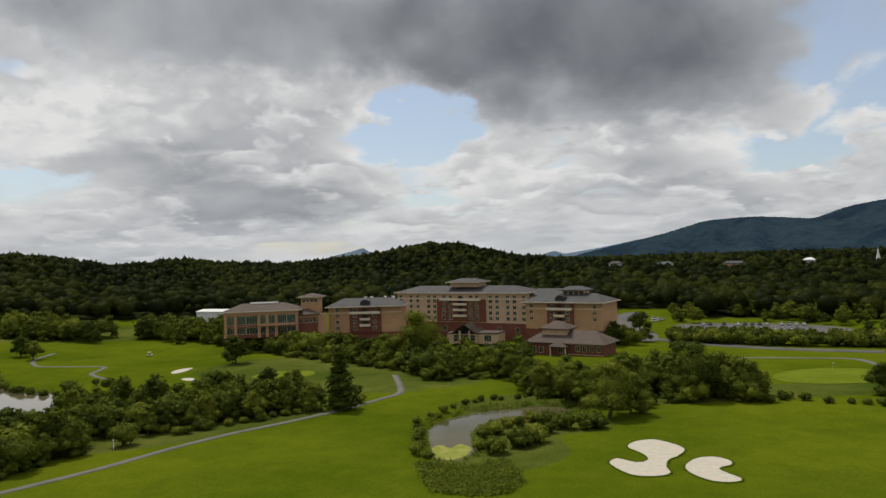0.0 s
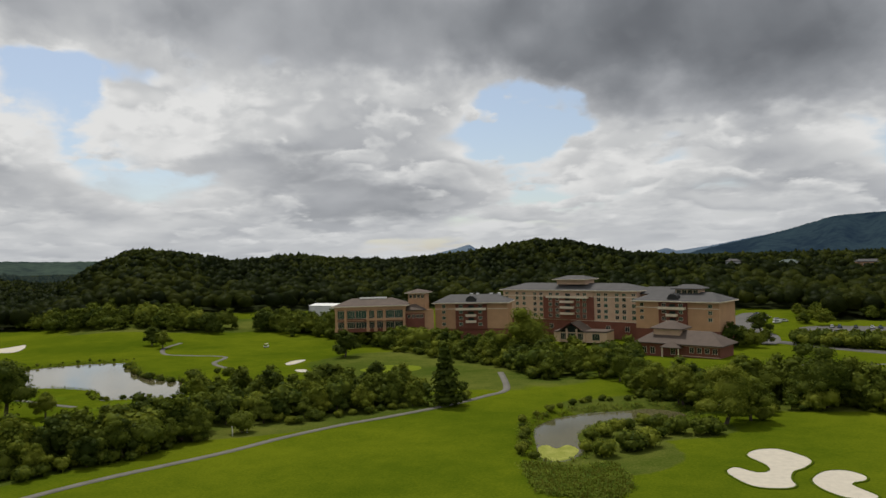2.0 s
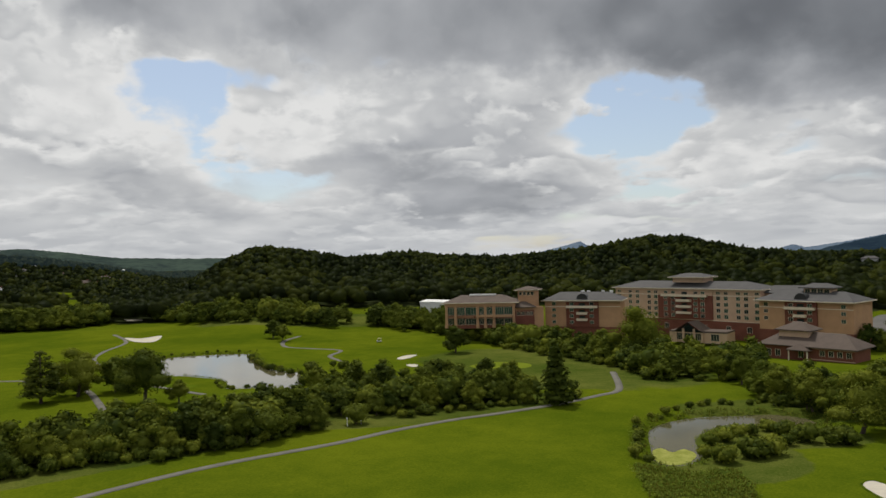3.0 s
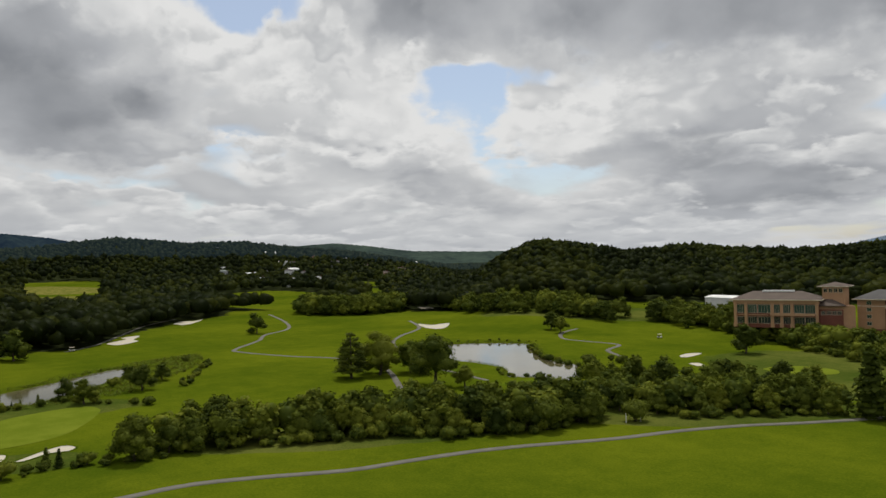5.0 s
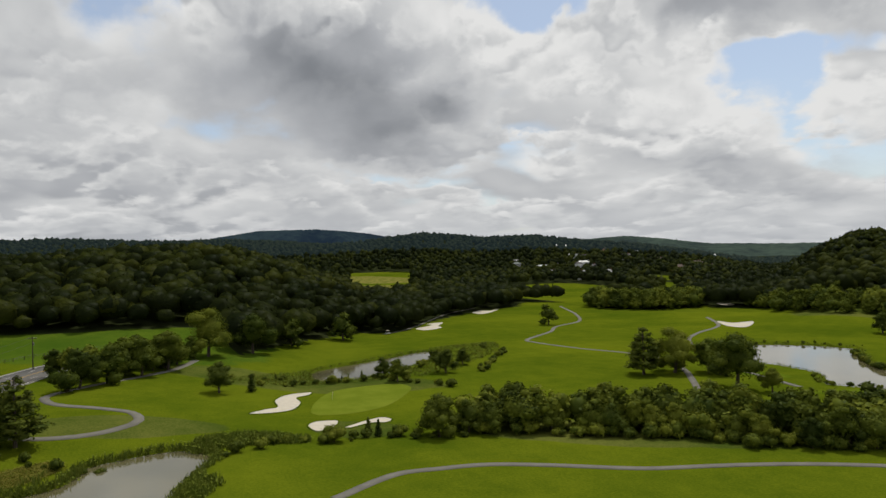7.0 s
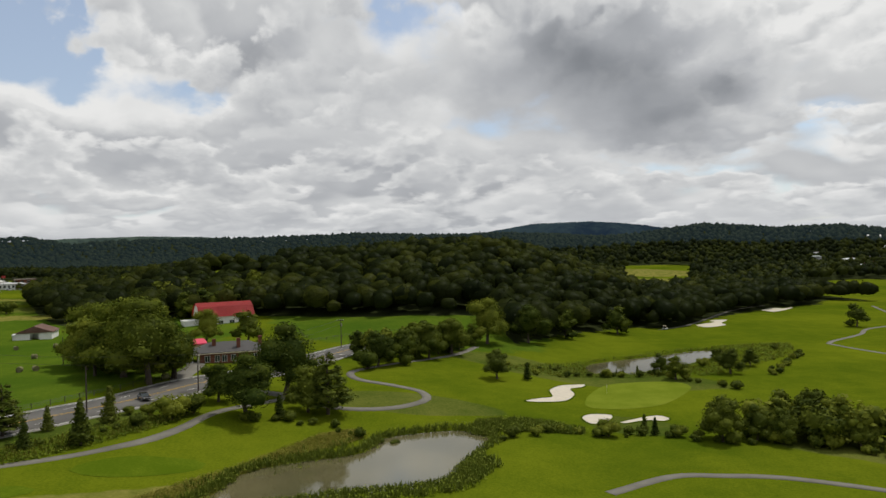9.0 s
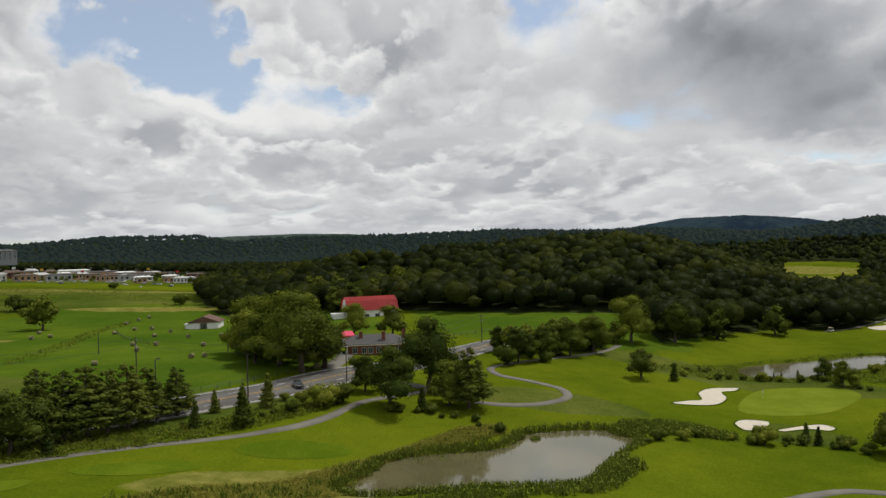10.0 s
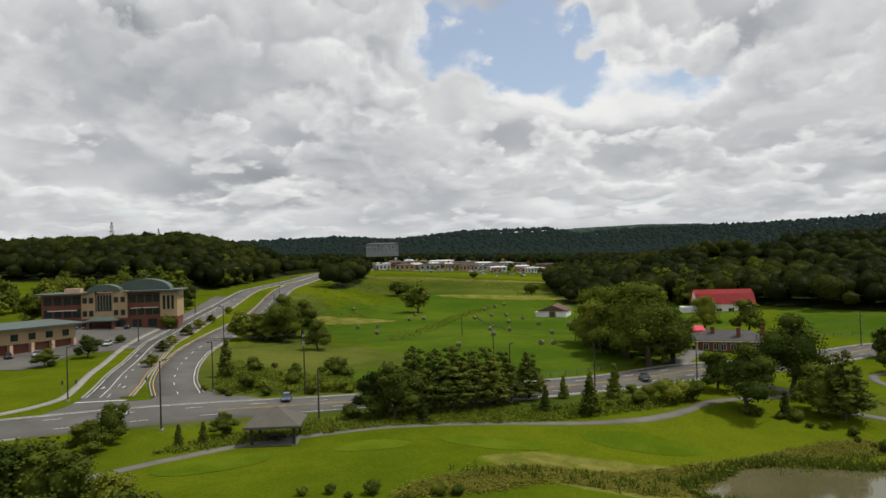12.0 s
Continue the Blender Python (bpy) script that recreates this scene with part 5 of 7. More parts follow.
def hotel_block(left, right, base, eave, brick0, brick1, deep, label, cols, rows, bal):
    """A lower hotel block: tan brick with a red brick bay, balconies and a round roof vent."""
    m, L = facing(left, right, base)
    e = eave - base
    ob = thing("hotel_block", m, label, "hotel")
    slabs("wall", ((0, brick0, 0, deep, 0.6, e), (brick1, L, 0, deep, 0.6, e)), M_BRICK_TAN, ob, "tan brick wall")
    part("wall", boxes((brick0, brick1, -0.9, deep - 0.1, 0.6, e)), M_BRICK, ob, "red brick bay")
    part("wall", boxes((-0.1, L + 0.1, -0.15, deep, -5.0, 0.55)), M_BRICK, ob, "red brick base")
    part("trim", boxes((-0.05, L + 0.05, -0.2, 0.05, e - 2.9, e - 2.6)), M_CREAM, ob, "cream string course")
    part("roof", hip_roof(0, L, -0.9, deep, e, 3.6, 1.3, 7.5), M_ROOF, ob, "grey hipped roof")
    part("trim", eave_board(0, L, -0.9, deep, e - 0.05, 1.3), M_CREAM, ob, "cream eave board")
    mid = (brick0 + brick1) / 2
    bm = bmesh.new()
    round_vent(bm, 2.6, 3.5)
    part("vent", bm, M_DARK, ob, "dark half round roof vent", pose(mid, 1.2, e + 0.9))
    balcony(ob, mid, e - 3.3, (brick1 - brick0) * 0.95, 1.6, -0.95)
    for k in range(bal):
        balcony(ob, mid, e - 6.4 - 3.0 * k, 5.0, 1.5, -0.95)
    for z in rows:
        for x in cols:
            window_unit(ob, x, -0.9 if brick0 < x < brick1 else 0.0, e - z, 1.7, 1.5, M_GLASS_GREEN if int(x + z) % 3 == 0 else M_GLASS)
    return ob, e, L


block, e, L = hotel_block((-56.9, 347.4), (-21.0, 344.4), 1.0, 14.0, 10.5, 26.0, 16.0, "four storey tan brick hotel block with a red bay", (4.4, 13.2, 22.8), (2.2, 5.0, 7.9, 10.9), 2)
for x in (16, 19, 26, 30):
    part("roof_unit", boxes((x, x + 1.4, 9, 10.5, e + 2.4, e + 4.4)), M_WHITE, block, "white rooftop unit")
block, e, L = hotel_block((38.3, 335.8), (69.9, 314.3), 1.5, 14.4, 11.5, 24.5, 18.0, "tan brick hotel block with red bay and balconies", (3.0, 14.0, 21.8, 34.5), (2.4, 5.2, 8.2), 2)
lantern = part("lantern", boxes((16, 27, 7, 13, e + 2.6, e + 5.2)), M_STUCCO, block, "glazed roof lantern")
part("roof", hip_roof(16, 27, 7, 13, e + 5.2, 1.7, 1.6, 4), M_ROOF, lantern)
for x in (17.6, 20.2, 22.8, 25.4):
    window_unit(block, x, 7.0, e + 3.4, 2.0, 1.4, M_GLASS, M_CREAM)
m, L = facing((40, 352), (60, 341), -4.0)
rear = thing("hotel_block", m, "low grey roofed link block behind the hotel", "hotel")
part("wall", boxes((0, L, 0, 12, 0, 20.5)), M_STUCCO, rear)
part("roof", hip_roof(0, L, 0, 12, 20.5, 3.0, 1.2, 6), M_ROOF, rear)

# the two storey conference wing with stone piers and tall glazing
m, L = facing((-102.6, 329.4), (-69.0, 333.5), 3.6)
wing = thing("conference_wing", m, "two storey brick conference wing with tall green glazing", "building")
e = 10.6
part("wall", boxes((0, L, 0.5, 16, -1.5, e)), M_BRICK, wing, "red brick wall")
part("wall", boxes((-0.3, L + 0.3, 0.1, 0.5, e - 1.6, e)), M_BRICK_TAN, wing, "tan fascia")
part("roof", hip_roof(0, L, 0.5, 16, e, 3.3, 1.5, 8.5), M_ROOF_BROWN, wing, "brown hipped roof")
part("trim", eave_board(0, L, 0.5, 16, e - 0.05, 1.5), M_CREAM, wing, "tan eave board")
part("skylight", boxes((11, 24, 7, 9, e + 3.3, e + 4.0)), M_WHITE, wing, "white rooftop vent")
for x in (0.6, 5.0, 15.8, 19.5, 23.6, 33.2):
    part("pier", boxes((x - 0.55, x + 0.55, -0.5, 0.6, -1.2, e - 1.5), (x - 0.75, x + 0.75, -0.7, 0.6, -1.2, 0.4)), M_BRICK_TAN, wing, "tan stone pier")
for x, wd in ((2.8, 3.0), (7.6, 3.6), (12.5, 5.0), (17.6, 2.4), (21.5, 2.8), (26.4, 3.8), (30.6, 3.8)):
    window_unit(wing, x, 0.48, 5.0, wd, 3.6, M_GLASS_GREEN, M_CREAM, 0, 3)
    window_unit(wing, x, 0.48, 0.4, wd, 2.8, M_GLASS, M_CREAM, 0, 3)
slabs("balcony", ((15.0, 32.5, -1.6, 0.2, 4.0, 4.3), (15.0, 32.5, -1.6, -1.45, 4.3, 5.1), (1.5, 14.0, -0.8, 0.2, 4.0, 4.3)), M_BRICK_TAN, wing, "long tan balcony")
m, L = facing((-69.4, 343.0), (-61.0, 342.4), 3.0)
stair = thing("stair_tower", m, "square tan tower with a brown hipped roof", "tower")
part("wall", boxes((0, L, 0, 8, -1, 16.6)), M_BRICK_TAN, stair)
part("roof", hip_roof(0, L, 0, 8, 16.6, 1.6, 1.5, 5.5), M_ROOF_BROWN, stair)
part("trim", eave_board(0, L, 0, 8, 16.55, 1.5, 0.3), M_CREAM, stair)
for x in (1.3, 3.3, 5.3, 7.2):
    window_unit(stair, x, 0, 14.2, 1.3, 1.6)
m, L = facing((-69.5, 336.5), (-56.5, 340.5), 3.0)
link = thing("link_building", m, "low tan link with a brown roof and square windows", "building")
part("wall", boxes((0, L, 0, 8, -2, 8.6)), M_BRICK_TAN, link)
part("wall", boxes((0.1, 9, -0.7, 1, -2, 7.2)), M_BRICK, link)
part("roof", hip_roof(0, 9, -0.6, 8, 8.6, 2.4, 1.0, 4.5), M_ROOF_BROWN, link)
for x in (1.5, 3.6, 5.7, 7.6):
    window_unit(link, x, -0.7, 5.0, 1.4, 1.5)

# glazed garden pavilion before the hotel
m, L = facing((0.6, 338.5), (24.2, 328.6), -3.2)
pav = thing("pavilion", m, "glazed tan pavilion with a brown gabled roof", "pavilion")
part("wall", boxes((0, L, 0.6, 11, -1, 3.6)), M_STUCCO, pav)
bm = bmesh.new()
pts = [(1.5, 3.4), (16.5, 3.4), (9.0, 8.2)]
a = [bm.verts.new((x, -0.9, z)) for x, z in pts] + [bm.verts.new((x, 11, z)) for x, z in pts]
bm.faces.new((a[0], a[2], a[5], a[3])), bm.faces.new((a[2], a[1], a[4], a[5]))
bmesh.ops.solidify(bm, geom=bm.faces[:], thickness=0.45)
part("roof", bm, M_ROOF_BROWN, pav, "brown gabled roof")
slabs("trim", ((0, 5, 0.4, 11, 3.6, 4.1), (13, L, 0.4, 11, 3.6, 4.3)), M_ROOF_BROWN, pav, "brown flat roof edge")
bm = bmesh.new()
f = [bm.verts.new((x, 0.3, z)) for x, z in ((3.0, 3.6), (15.0, 3.6), (9.0, 7.4))]
bm.faces.new(f)
bmesh.ops.solidify(bm, geom=bm.faces[:], thickness=0.3)
part("gable", bm, M_GLASS, pav, "glazed gable")
for x in (3.0, 6.6, 11.4, 15.0):
    part("pier", boxes((x - 0.4, x + 0.4, -0.3, 0.6, -1, 5.2 if 6 < x < 12 else 3.6)), M_STUCCO, pav)
for x, wd in ((4.8, 2.6), (9.0, 4.0), (13.2, 2.6), (20.5, 3.4)):
    window_unit(pav, x, 0.55, 0.2, wd, 2.9, M_GLASS, M_CREAM, 0, 2)

# low restaurant with stepped brown roofs
m, L = facing((34.5, 297.0), (62.0, 279.0), -4.8)
rest = thing("clubhouse", m, "low red brick clubhouse with brown hipped roofs", "building")
part("wall", boxes((0, L, 0, 14, -1.5, 5.2)), M_BRICK, rest)
slabs("trim", ((18, L + 0.1, -0.1, 0.1, 4.8, 5.15), (18, L + 0.1, -0.1, 0.1, 0.9, 1.2)), M_STUCCO, rest)
part("roof", hip_roof(0, L, 0, 14, 5.2, 4.6, 1.4, 7), M_ROOF_BROWN, rest, "brown hipped roof")
lantern = part("lantern", boxes((5, 16, 3.5, 11.5, 7.6, 10.6)), M_STUCCO, rest, "glazed roof lantern")
part("roof", hip_roof(5, 16, 3.5, 11.5, 10.6, 2.8, 1.2, 5.5), M_ROOF_BROWN, lantern)
part("porch", hip_roof(11, 18, -3, 1, 4.0, 2.0, 0.5, 3.5), M_ROOF_BROWN, rest, "brown porch roof")
for x in (11.2, 17.8):
    part("post", boxes((x - 0.2, x + 0.2, -2.9, -2.5, -1, 4.0)), M_CREAM, rest)
for x in (22, 25, 28, 31):
    window_unit(rest, x, 0, 2.4, 1.6, 1.9)
for x in (2.5, 6, 14.5):
    window_unit(rest, x, 0, 1.2, 1.8, 2.4)

# long white storage shed behind the conference wing
m, L = facing((-140.0, 400.0), (-106.0, 388.0), 4.0)
store = thing("storage_shed", m, "long low white metal storage shed", "shed")
part("wall", boxes((0, L, 0, 12, -3, 6.2)), M_WHITE, store)
part("roof", hip_roof(0, L, 0, 12, 6.2, 1.0, 0.4, 0.3), M_WHITE, store, "pale metal roof")
part("door", boxes((14, 20, -0.1, 0.05, 0, 3.4)), M_DARK, store)

# the office block by the road
m, L = facing((-127.0, -243.0), (-157.5, -213.0), 17.4)
office = thing("office_building", m, "three storey tan and brick office with green roofs", "office")
part("wall", boxes((0, L, 0, 16, -2, 12.0)), M_BRICK, office, "brown brick wall")
slabs("wall", ((12.5, 16.8, -0.8, 2, 3.6, 12.8), (22.3, 27.0, -0.8, 2, 3.6, 12.8), (12.5, 27, -0.6, 2, 3.6, 6.0), (37.5, L + 0.3, -0.3, 16.2, 3.0, 12.0)), M_OCHRE, office, "tan stucco bay")
part("wall", boxes((-0.4, L + 0.4, -0.5, 0.2, -2, 3.4)), M_BRICK, office, "brick base")
slabs("roof", ((-1.8, 15, -2.2, 17, 12.0, 12.5), (26, L + 2.0, -2.2, 17, 12.2, 12.7)), M_TEAL_ROOF, office, "flat green roof with wide eaves")
bm = bmesh.new()
round_vent(bm, 4.6, 7.0, 20)
bmesh.ops.bisect_plane(bm, geom=bm.verts[:] + bm.edges[:] + bm.faces[:], plane_co=(0, 0, 0), plane_no=(0, 0, -1), clear_outer=True)
bmesh.ops.scale(bm, vec=(1.15, 1, 0.5), verts=bm.verts[:])
part("roof", bm, M_TEAL_ROOF, office, "arched green centre roof", pose(19.6, 2.0, 12.8))
bm = bmesh.new()
round_vent(bm, 7.5, 9.0, 20)
bmesh.ops.bisect_plane(bm, geom=bm.verts[:] + bm.edges[:] + bm.faces[:], plane_co=(0, 0, 0), plane_no=(0, 0, -1), clear_outer=True)
bmesh.ops.scale(bm, vec=(1.2, 1, 0.5), verts=bm.verts[:])
part("roof", bm, M_TEAL_ROOF, office, "arched green rear roof", pose(31.0, 9.5, 12.8))
slabs("wall", ((22, 36, 5.5, 13, 12.5, 14.2), (6, 11, 4, 8, 12.4, 14.0)), M_STUCCO, office, "tan rooftop plant screen")
for i, x in enumerate((2.0, 5.0, 8.0, 10.8)):
    for z in (4.4, 8.6):
        window_unit(office, x, 0, z, 2.3, 2.6, M_GLASS, M_DARK, 0, 1)
for x in (28.6, 31.2, 33.8, 36.2):
    for z in (4.4, 8.6):
        window_unit(office, x, 0, z, 2.0, 2.6, M_GLASS, M_DARK, 0, 1)
for x in (13.6, 15.6, 23.4, 25.6):
    for z in (4.6, 9.0):
        window_unit(office, x, -0.8, z, 1.2, 1.7, M_GLASS, M_DARK, 0, 0)
window_unit(office, 19.6, -0.05, 5.0, 4.6, 6.6, M_GLASS, M_CREAM, 0, 4)
for x in (4, 9, 14, 25, 30, 35):
    window_unit(office, x, -0.5, 0.2, 2.8, 2.6, M_GLASS, M_DARK, 0, 1)
for x in (38.8, 40.2, 41.6):
    window_unit(office, x, -0.3, 6.0, 0.7, 4.6, M_GLASS, M_DARK, 0, 0)
part("canopy", hip_roof(15, 24, -6, -0.5, 2.9, 1.3, 0.4, 3.5), M_TEAL_ROOF, office, "green entrance canopy")
for x in (15.6, 23.4):
    part("post", boxes((x - 0.4, x + 0.4, -5.8, -5.0, -1, 2.9)), M_BRICK, office)
for z in (7.2, 8.0):
    part("balcony", boxes((2, 11, -1.0, 0.1, z - 0.6, z - 0.3)) if z < 7.5 else boxes((28, 37, -1.0, 0.1, z - 1.4, z - 1.1)), M_CREAM, office)

m, L = facing((-88.0, -207.0), (-121.0, -209.0), 14.4)
office = thing("office_building", m, "two storey tan office with a wide green roof", "office")
part("wall", boxes((0, L - 2, 0, 13, 3.2, 7.4)), M_OCHRE, office, "tan stucco wall")
part("wall", boxes((0, L - 2, 0.9, 13, -1, 3.2)), M_BRICK, office, "brick ground floor")
part("roof", hip_roof(0, L - 2, 0, 13, 7.4, 1.3, 2.2, 6), M_TEAL_ROOF, office, "green metal roof")
for x in (3, 8, 13, 18, 23, 28):
    window_unit(office, x, 0, 4.2, 1.8, 1.7, M_GLASS, M_DARK)
for x in (0.4, 6, 12, 18, 24, L - 2.4):
    part("pier", boxes((x - 0.45, x + 0.45, -0.4, 0.9, -1, 3.2)), M_STUCCO, office)

# ---- the farm ----
m, L = facing((-324.0, -76.5), (-334.0, -55.0), 9.6)
barn = thing("barn", m, "white timber barn with a red gambrel metal roof", "barn")
D = 14.0
part("wall", boxes((0, L, 0, D, -1.5, 5.0)), M_WHITE, barn, "white boarded wall")
bm = bmesh.new()
prof = [(-0.6, 4.8), (2.6, 9.2), (D / 2, 11.0), (D - 2.6, 9.2), (D + 0.6, 4.8)]
vs = [[bm.verts.new((x, y, z)) for y, z in prof] for x in (-0.6, L + 0.6)]
for i in range(4):
    bm.faces.new((vs[0][i], vs[1][i], vs[1][i + 1], vs[0][i + 1]))
bmesh.ops.solidify(bm, geom=bm.faces[:], thickness=0.2)
part("roof", bm, M_RED_ROOF, barn, "red gambrel metal roof")
for x in (0.0, L - 0.25):
    bm = bmesh.new()
    g = [bm.verts.new((x, y, z - 0.15)) for y, z in prof]
    r = bmesh.ops.extrude_face_region(bm, geom=[bm.faces.new(g)])
    bmesh.ops.translate(bm, vec=(0.25, 0, 0), verts=[v for v in r["geom"] if isinstance(v, bmesh.types.BMVert)])
    part("gable", bm, M_WHITE, barn)
for x in (4, 9, 14, 18):
    window_unit(barn, x, 0, 1.6, 2.2, 1.4, M_GLASS, M_WHITE)
for i in range(9):
    x = -0.4 + i * (L + 0.8) / 8
    bm = bmesh.new()
    for (y0, z0), (y1, z1) in zip(prof[:2], prof[1:3]):
        limb(bm, (x, y0, z0 + 0.06), (x, y1, z1 + 0.06), 0.06, 0.06, 4)
    part("seam", bm, M_RED_ROOF, barn)
part("lean_to", boxes((-6, -0.2, 3, 11, -1, 3.2), (-6.3, 0, 2.7, 11.3, 3.2, 3.5)), M_WHITE, barn, "white lean-to shed")

m, L = facing((-214.5, -53.5), (-219.0, -32.5), 8.4)
house = thing("farmhouse", m, "low brick farmhouse with a grey hipped roof", "house")
part("wall", boxes((2.5, L, 0, 9, -1.5, 3.2)), M_BRICK, house, "dark brick wall")
part("roof", hip_roof(0, L, 0, 9, 3.2, 2.6, 0.7, 6.0), M_ROOF, house, "grey shingle roof")
part("trim", eave_board(0, L, 0, 9, 3.15, 0.72, 0.25), M_CREAM, house)
for x, y in ((6.5, 3.0), (13.5, 1.5), (20.0, 5.0)):
    part("chimney", boxes((x - 0.55, x + 0.55, y - 0.45, y + 0.45, 3.0, 7.2), (x - 0.65, x + 0.65, y - 0.55, y + 0.55, 6.8, 7.0)), M_BRICK, house, "red brick chimney")
for x in (0.5, 2.2):
    part("post", boxes((x - 0.12, x + 0.12, 0.2, 0.45, -1, 3.2)), M_WHITE, house)
for x in (4.6, 7.4, 9.4, 12, 15, 18):
    window_unit(house, x, 0, 0.8, 1.3, 1.7, M_GLASS, M_WHITE)
m, L = facing((-239.0, -60.5), (-240.5, -55.0), 8.8)
shed = thing("garden_shed", m, "small grey shed with a bright pink metal roof", "shed")
part("wall", boxes((0, L, 0, 4.5, -1, 3.0)), M_STUCCO, shed)
part("roof", hip_roof(0, L, 0, 4.5, 3.0, 1.4, 0.4, 1.0), M_PINK_ROOF, shed, "bright pink metal roof")
window_unit(shed, 1.6, 0, 1.0, 1.0, 1.2, M_GLASS, M_WHITE), window_unit(shed, 3.8, 0, 1.0, 1.0, 1.2, M_GLASS, M_WHITE)

m, L = facing((-303.5, -144.0), (-306.5, -131.5), 9.0)
shed = thing("field_shed", m, "weathered white field shed with a rusty brown roof", "shed")
slabs("wall", ((0, 5.0, 0, 15, -1, 3.0), (8.0, L, 0, 15, -1, 3.0), (5, 8, 0.3, 15, 2.6, 3.0), (5, 8, 5, 15, -1, 2.6)), M_WHITE, shed, "weathered white boards")
part("roof", hip_roof(0, L, 0, 15, 3.0, 2.6, 0.5, 0, 0.2, True), plain("rusty_roof", (0.12, 0.065, 0.05), 0.8, 0.3, 0.5, 5), shed, "rusty brown metal roof")
bm = bmesh.new()
g = [bm.verts.new((x, 0.02, z)) for x, z in ((0, 3.1), (L, 3.1), (L / 2, 5.5))]
r = bmesh.ops.extrude_face_region(bm, geom=[bm.faces.new(g)])
bmesh.ops.translate(bm, vec=(0, 0.25, 0), verts=[v for v in r["geom"] if isinstance(v, bmesh.types.BMVert)])
part("gable", bm, M_WHITE, shed, "weathered white gable boards")
part("lean_to", boxes((-1.6, -0.1, 1, 7, -1, 2.4), (-1.9, 0, 0.7, 7.3, 2.4, 2.6)), M_WHITE, shed)

# picnic shelter by the cart path
m, L = facing((-75.6, -85.2), (-79.6, -79.6), 10.0)
gaz = thing("picnic_shelter", m, "open picnic shelter with a brown pyramid roof", "shelter")
part("roof", hip_roof(0, L, 0, 6.4, 2.7, 2.3, 0.9, 4.1), plain("shelter_roof", (0.105, 0.096, 0.08), 0.85, 0.2, 0.4, 4), gaz, "brown shingle pyramid roof")
for x in (0.2, L - 0.2):
    for y in (0.2, 6.2):
        part("post", boxes((x - 0.22, x + 0.22, y - 0.22, y + 0.22, -1.2, 2.7)), M_DARK, gaz)
part("slab", boxes((-0.3, L + 0.3, -0.3, 6.7, -1.4, 0.12)), M_CONCRETE, gaz, "concrete floor slab")
part("table", boxes((1.8, 4.4, 2.6, 3.5, 0.75, 0.82), (1.8, 4.4, 1.9, 2.2, 0.42, 0.48), (1.8, 4.4, 3.9, 4.2, 0.42, 0.48), (2.3, 2.45, 2.1, 4.0, 0.12, 0.75), (3.8, 3.95, 2.1, 4.0, 0.12, 0.75)), M_POLE, gaz, "wooden picnic table")

# ---- far buildings ----
def far_block(left, right, base, high, deep, label, wall, roof, storeys, cols, category="building", rise=1.0, name="town_building"):
    m, L = facing(left, right, base)
    ob = thing(name, m, label, category)
    part("wall", boxes((0, L, 0, deep, -6, high)), wall, ob)
    part("roof", hip_roof(0, L, 0, deep, high, rise, 0.6, min(L, deep) * 0.35), roof, ob)
    for s in range(storeys):
        for c in range(cols):
            window_unit(ob, L * (c + 0.5) / cols, 0, high * (s + 0.3) / storeys, L / cols * 0.45, high / storeys * 0.5, M_GLASS, M_WHITE, 0, 0)
    return ob


M_PALE = plain("pale_wall", (0.42, 0.42, 0.42), 0.8, 0.12)
far_block((-699, -567), (-724, -535), 49.0, 9.0, 16, "five storey pale grey apartment block on the ridge", plain("grey_wall", (0.24, 0.25, 0.27), 0.8, 0.12), M_ROOF, 5, 9, "apartments", 2, "apartment_block")
rngb = np.random.default_rng(21)
TOWN = [(-640, -520, 34, 5), (-662, -486, 26, 5), (-640, -455, 16, 5), (-650, -432, 12, 6), (-662, -410, 15, 5), (-655, -385, 10, 5), (-668, -362, 18, 4), (-640, -348, 9, 4), (-700, -380, 24, 6), (-720, -410, 20, 6), (-735, -440, 26, 6), (-610, -560, 18, 5), (-700, -455, 30, 7), (-690, -430, 22, 6), (-672, -395, 14, 6), (-690, -345, 16, 5), (-650, -470, 14, 7)]
for i, (x, y, wide, high) in enumerate(TOWN):
    d = Vector((-y, x)).normalized() * -wide / 2
    if d.cross(Vector((x, y))) < 0:
        d = -d
    a, b = (x - d.x, y - d.y), (x + d.x, y + d.y)
    if Vector((b[0] - a[0], b[1] - a[1])).cross(Vector((x, y))) < 0:
        a, b = b, a
    far_block(a, b, max(gz(*a), gz(*b)) - 0.3, high, 10, ("low white shop building at the edge of town", "low tan brick shop building in town", "small grey town building with a dark roof")[i % 3], (M_WHITE, M_BRICK_TAN, M_PALE)[i % 3], (M_WHITE, M_ROOF_BROWN, M_ROOF)[(i * 2) % 3], 1, max(int(wide / 5), 2))
far_block((-279.5, -390.0), (-297.0, -377.5), 33.4, 3.6, 9, "red brick shops with green roofs among trees", M_BRICK, M_TEAL_ROOF, 1, 4, "shops", 1.2)
SOUTH_TOWN = [(263, 640, 20, 5), (330, 640, 10, 5), (200, 640, 14, 5), (160, 660, 12, 5), (-800, 640, 16, 5), (-850, 560, 12, 5), (-760, 600, 10, 8)]
for i, (x, y, wide, high) in enumerate(SOUTH_TOWN):
    t = Vector((y, -x)).normalized() * wide / 2
    a, b = (x - t.x, y - t.y), (x + t.x, y + t.y)
    far_block(a, b, min(gz(*a), gz(*b)), high + 6, 10, "brick building with a grey roof among the trees" if i == 0 else "small pale building far off among trees", M_BRICK_TAN if i == 0 else (M_WHITE, M_PALE)[i % 2], (M_ROOF, M_WHITE, M_TEAL_ROOF)[i % 3], 2 if i == 0 else 1, 4, "building", 2.0)
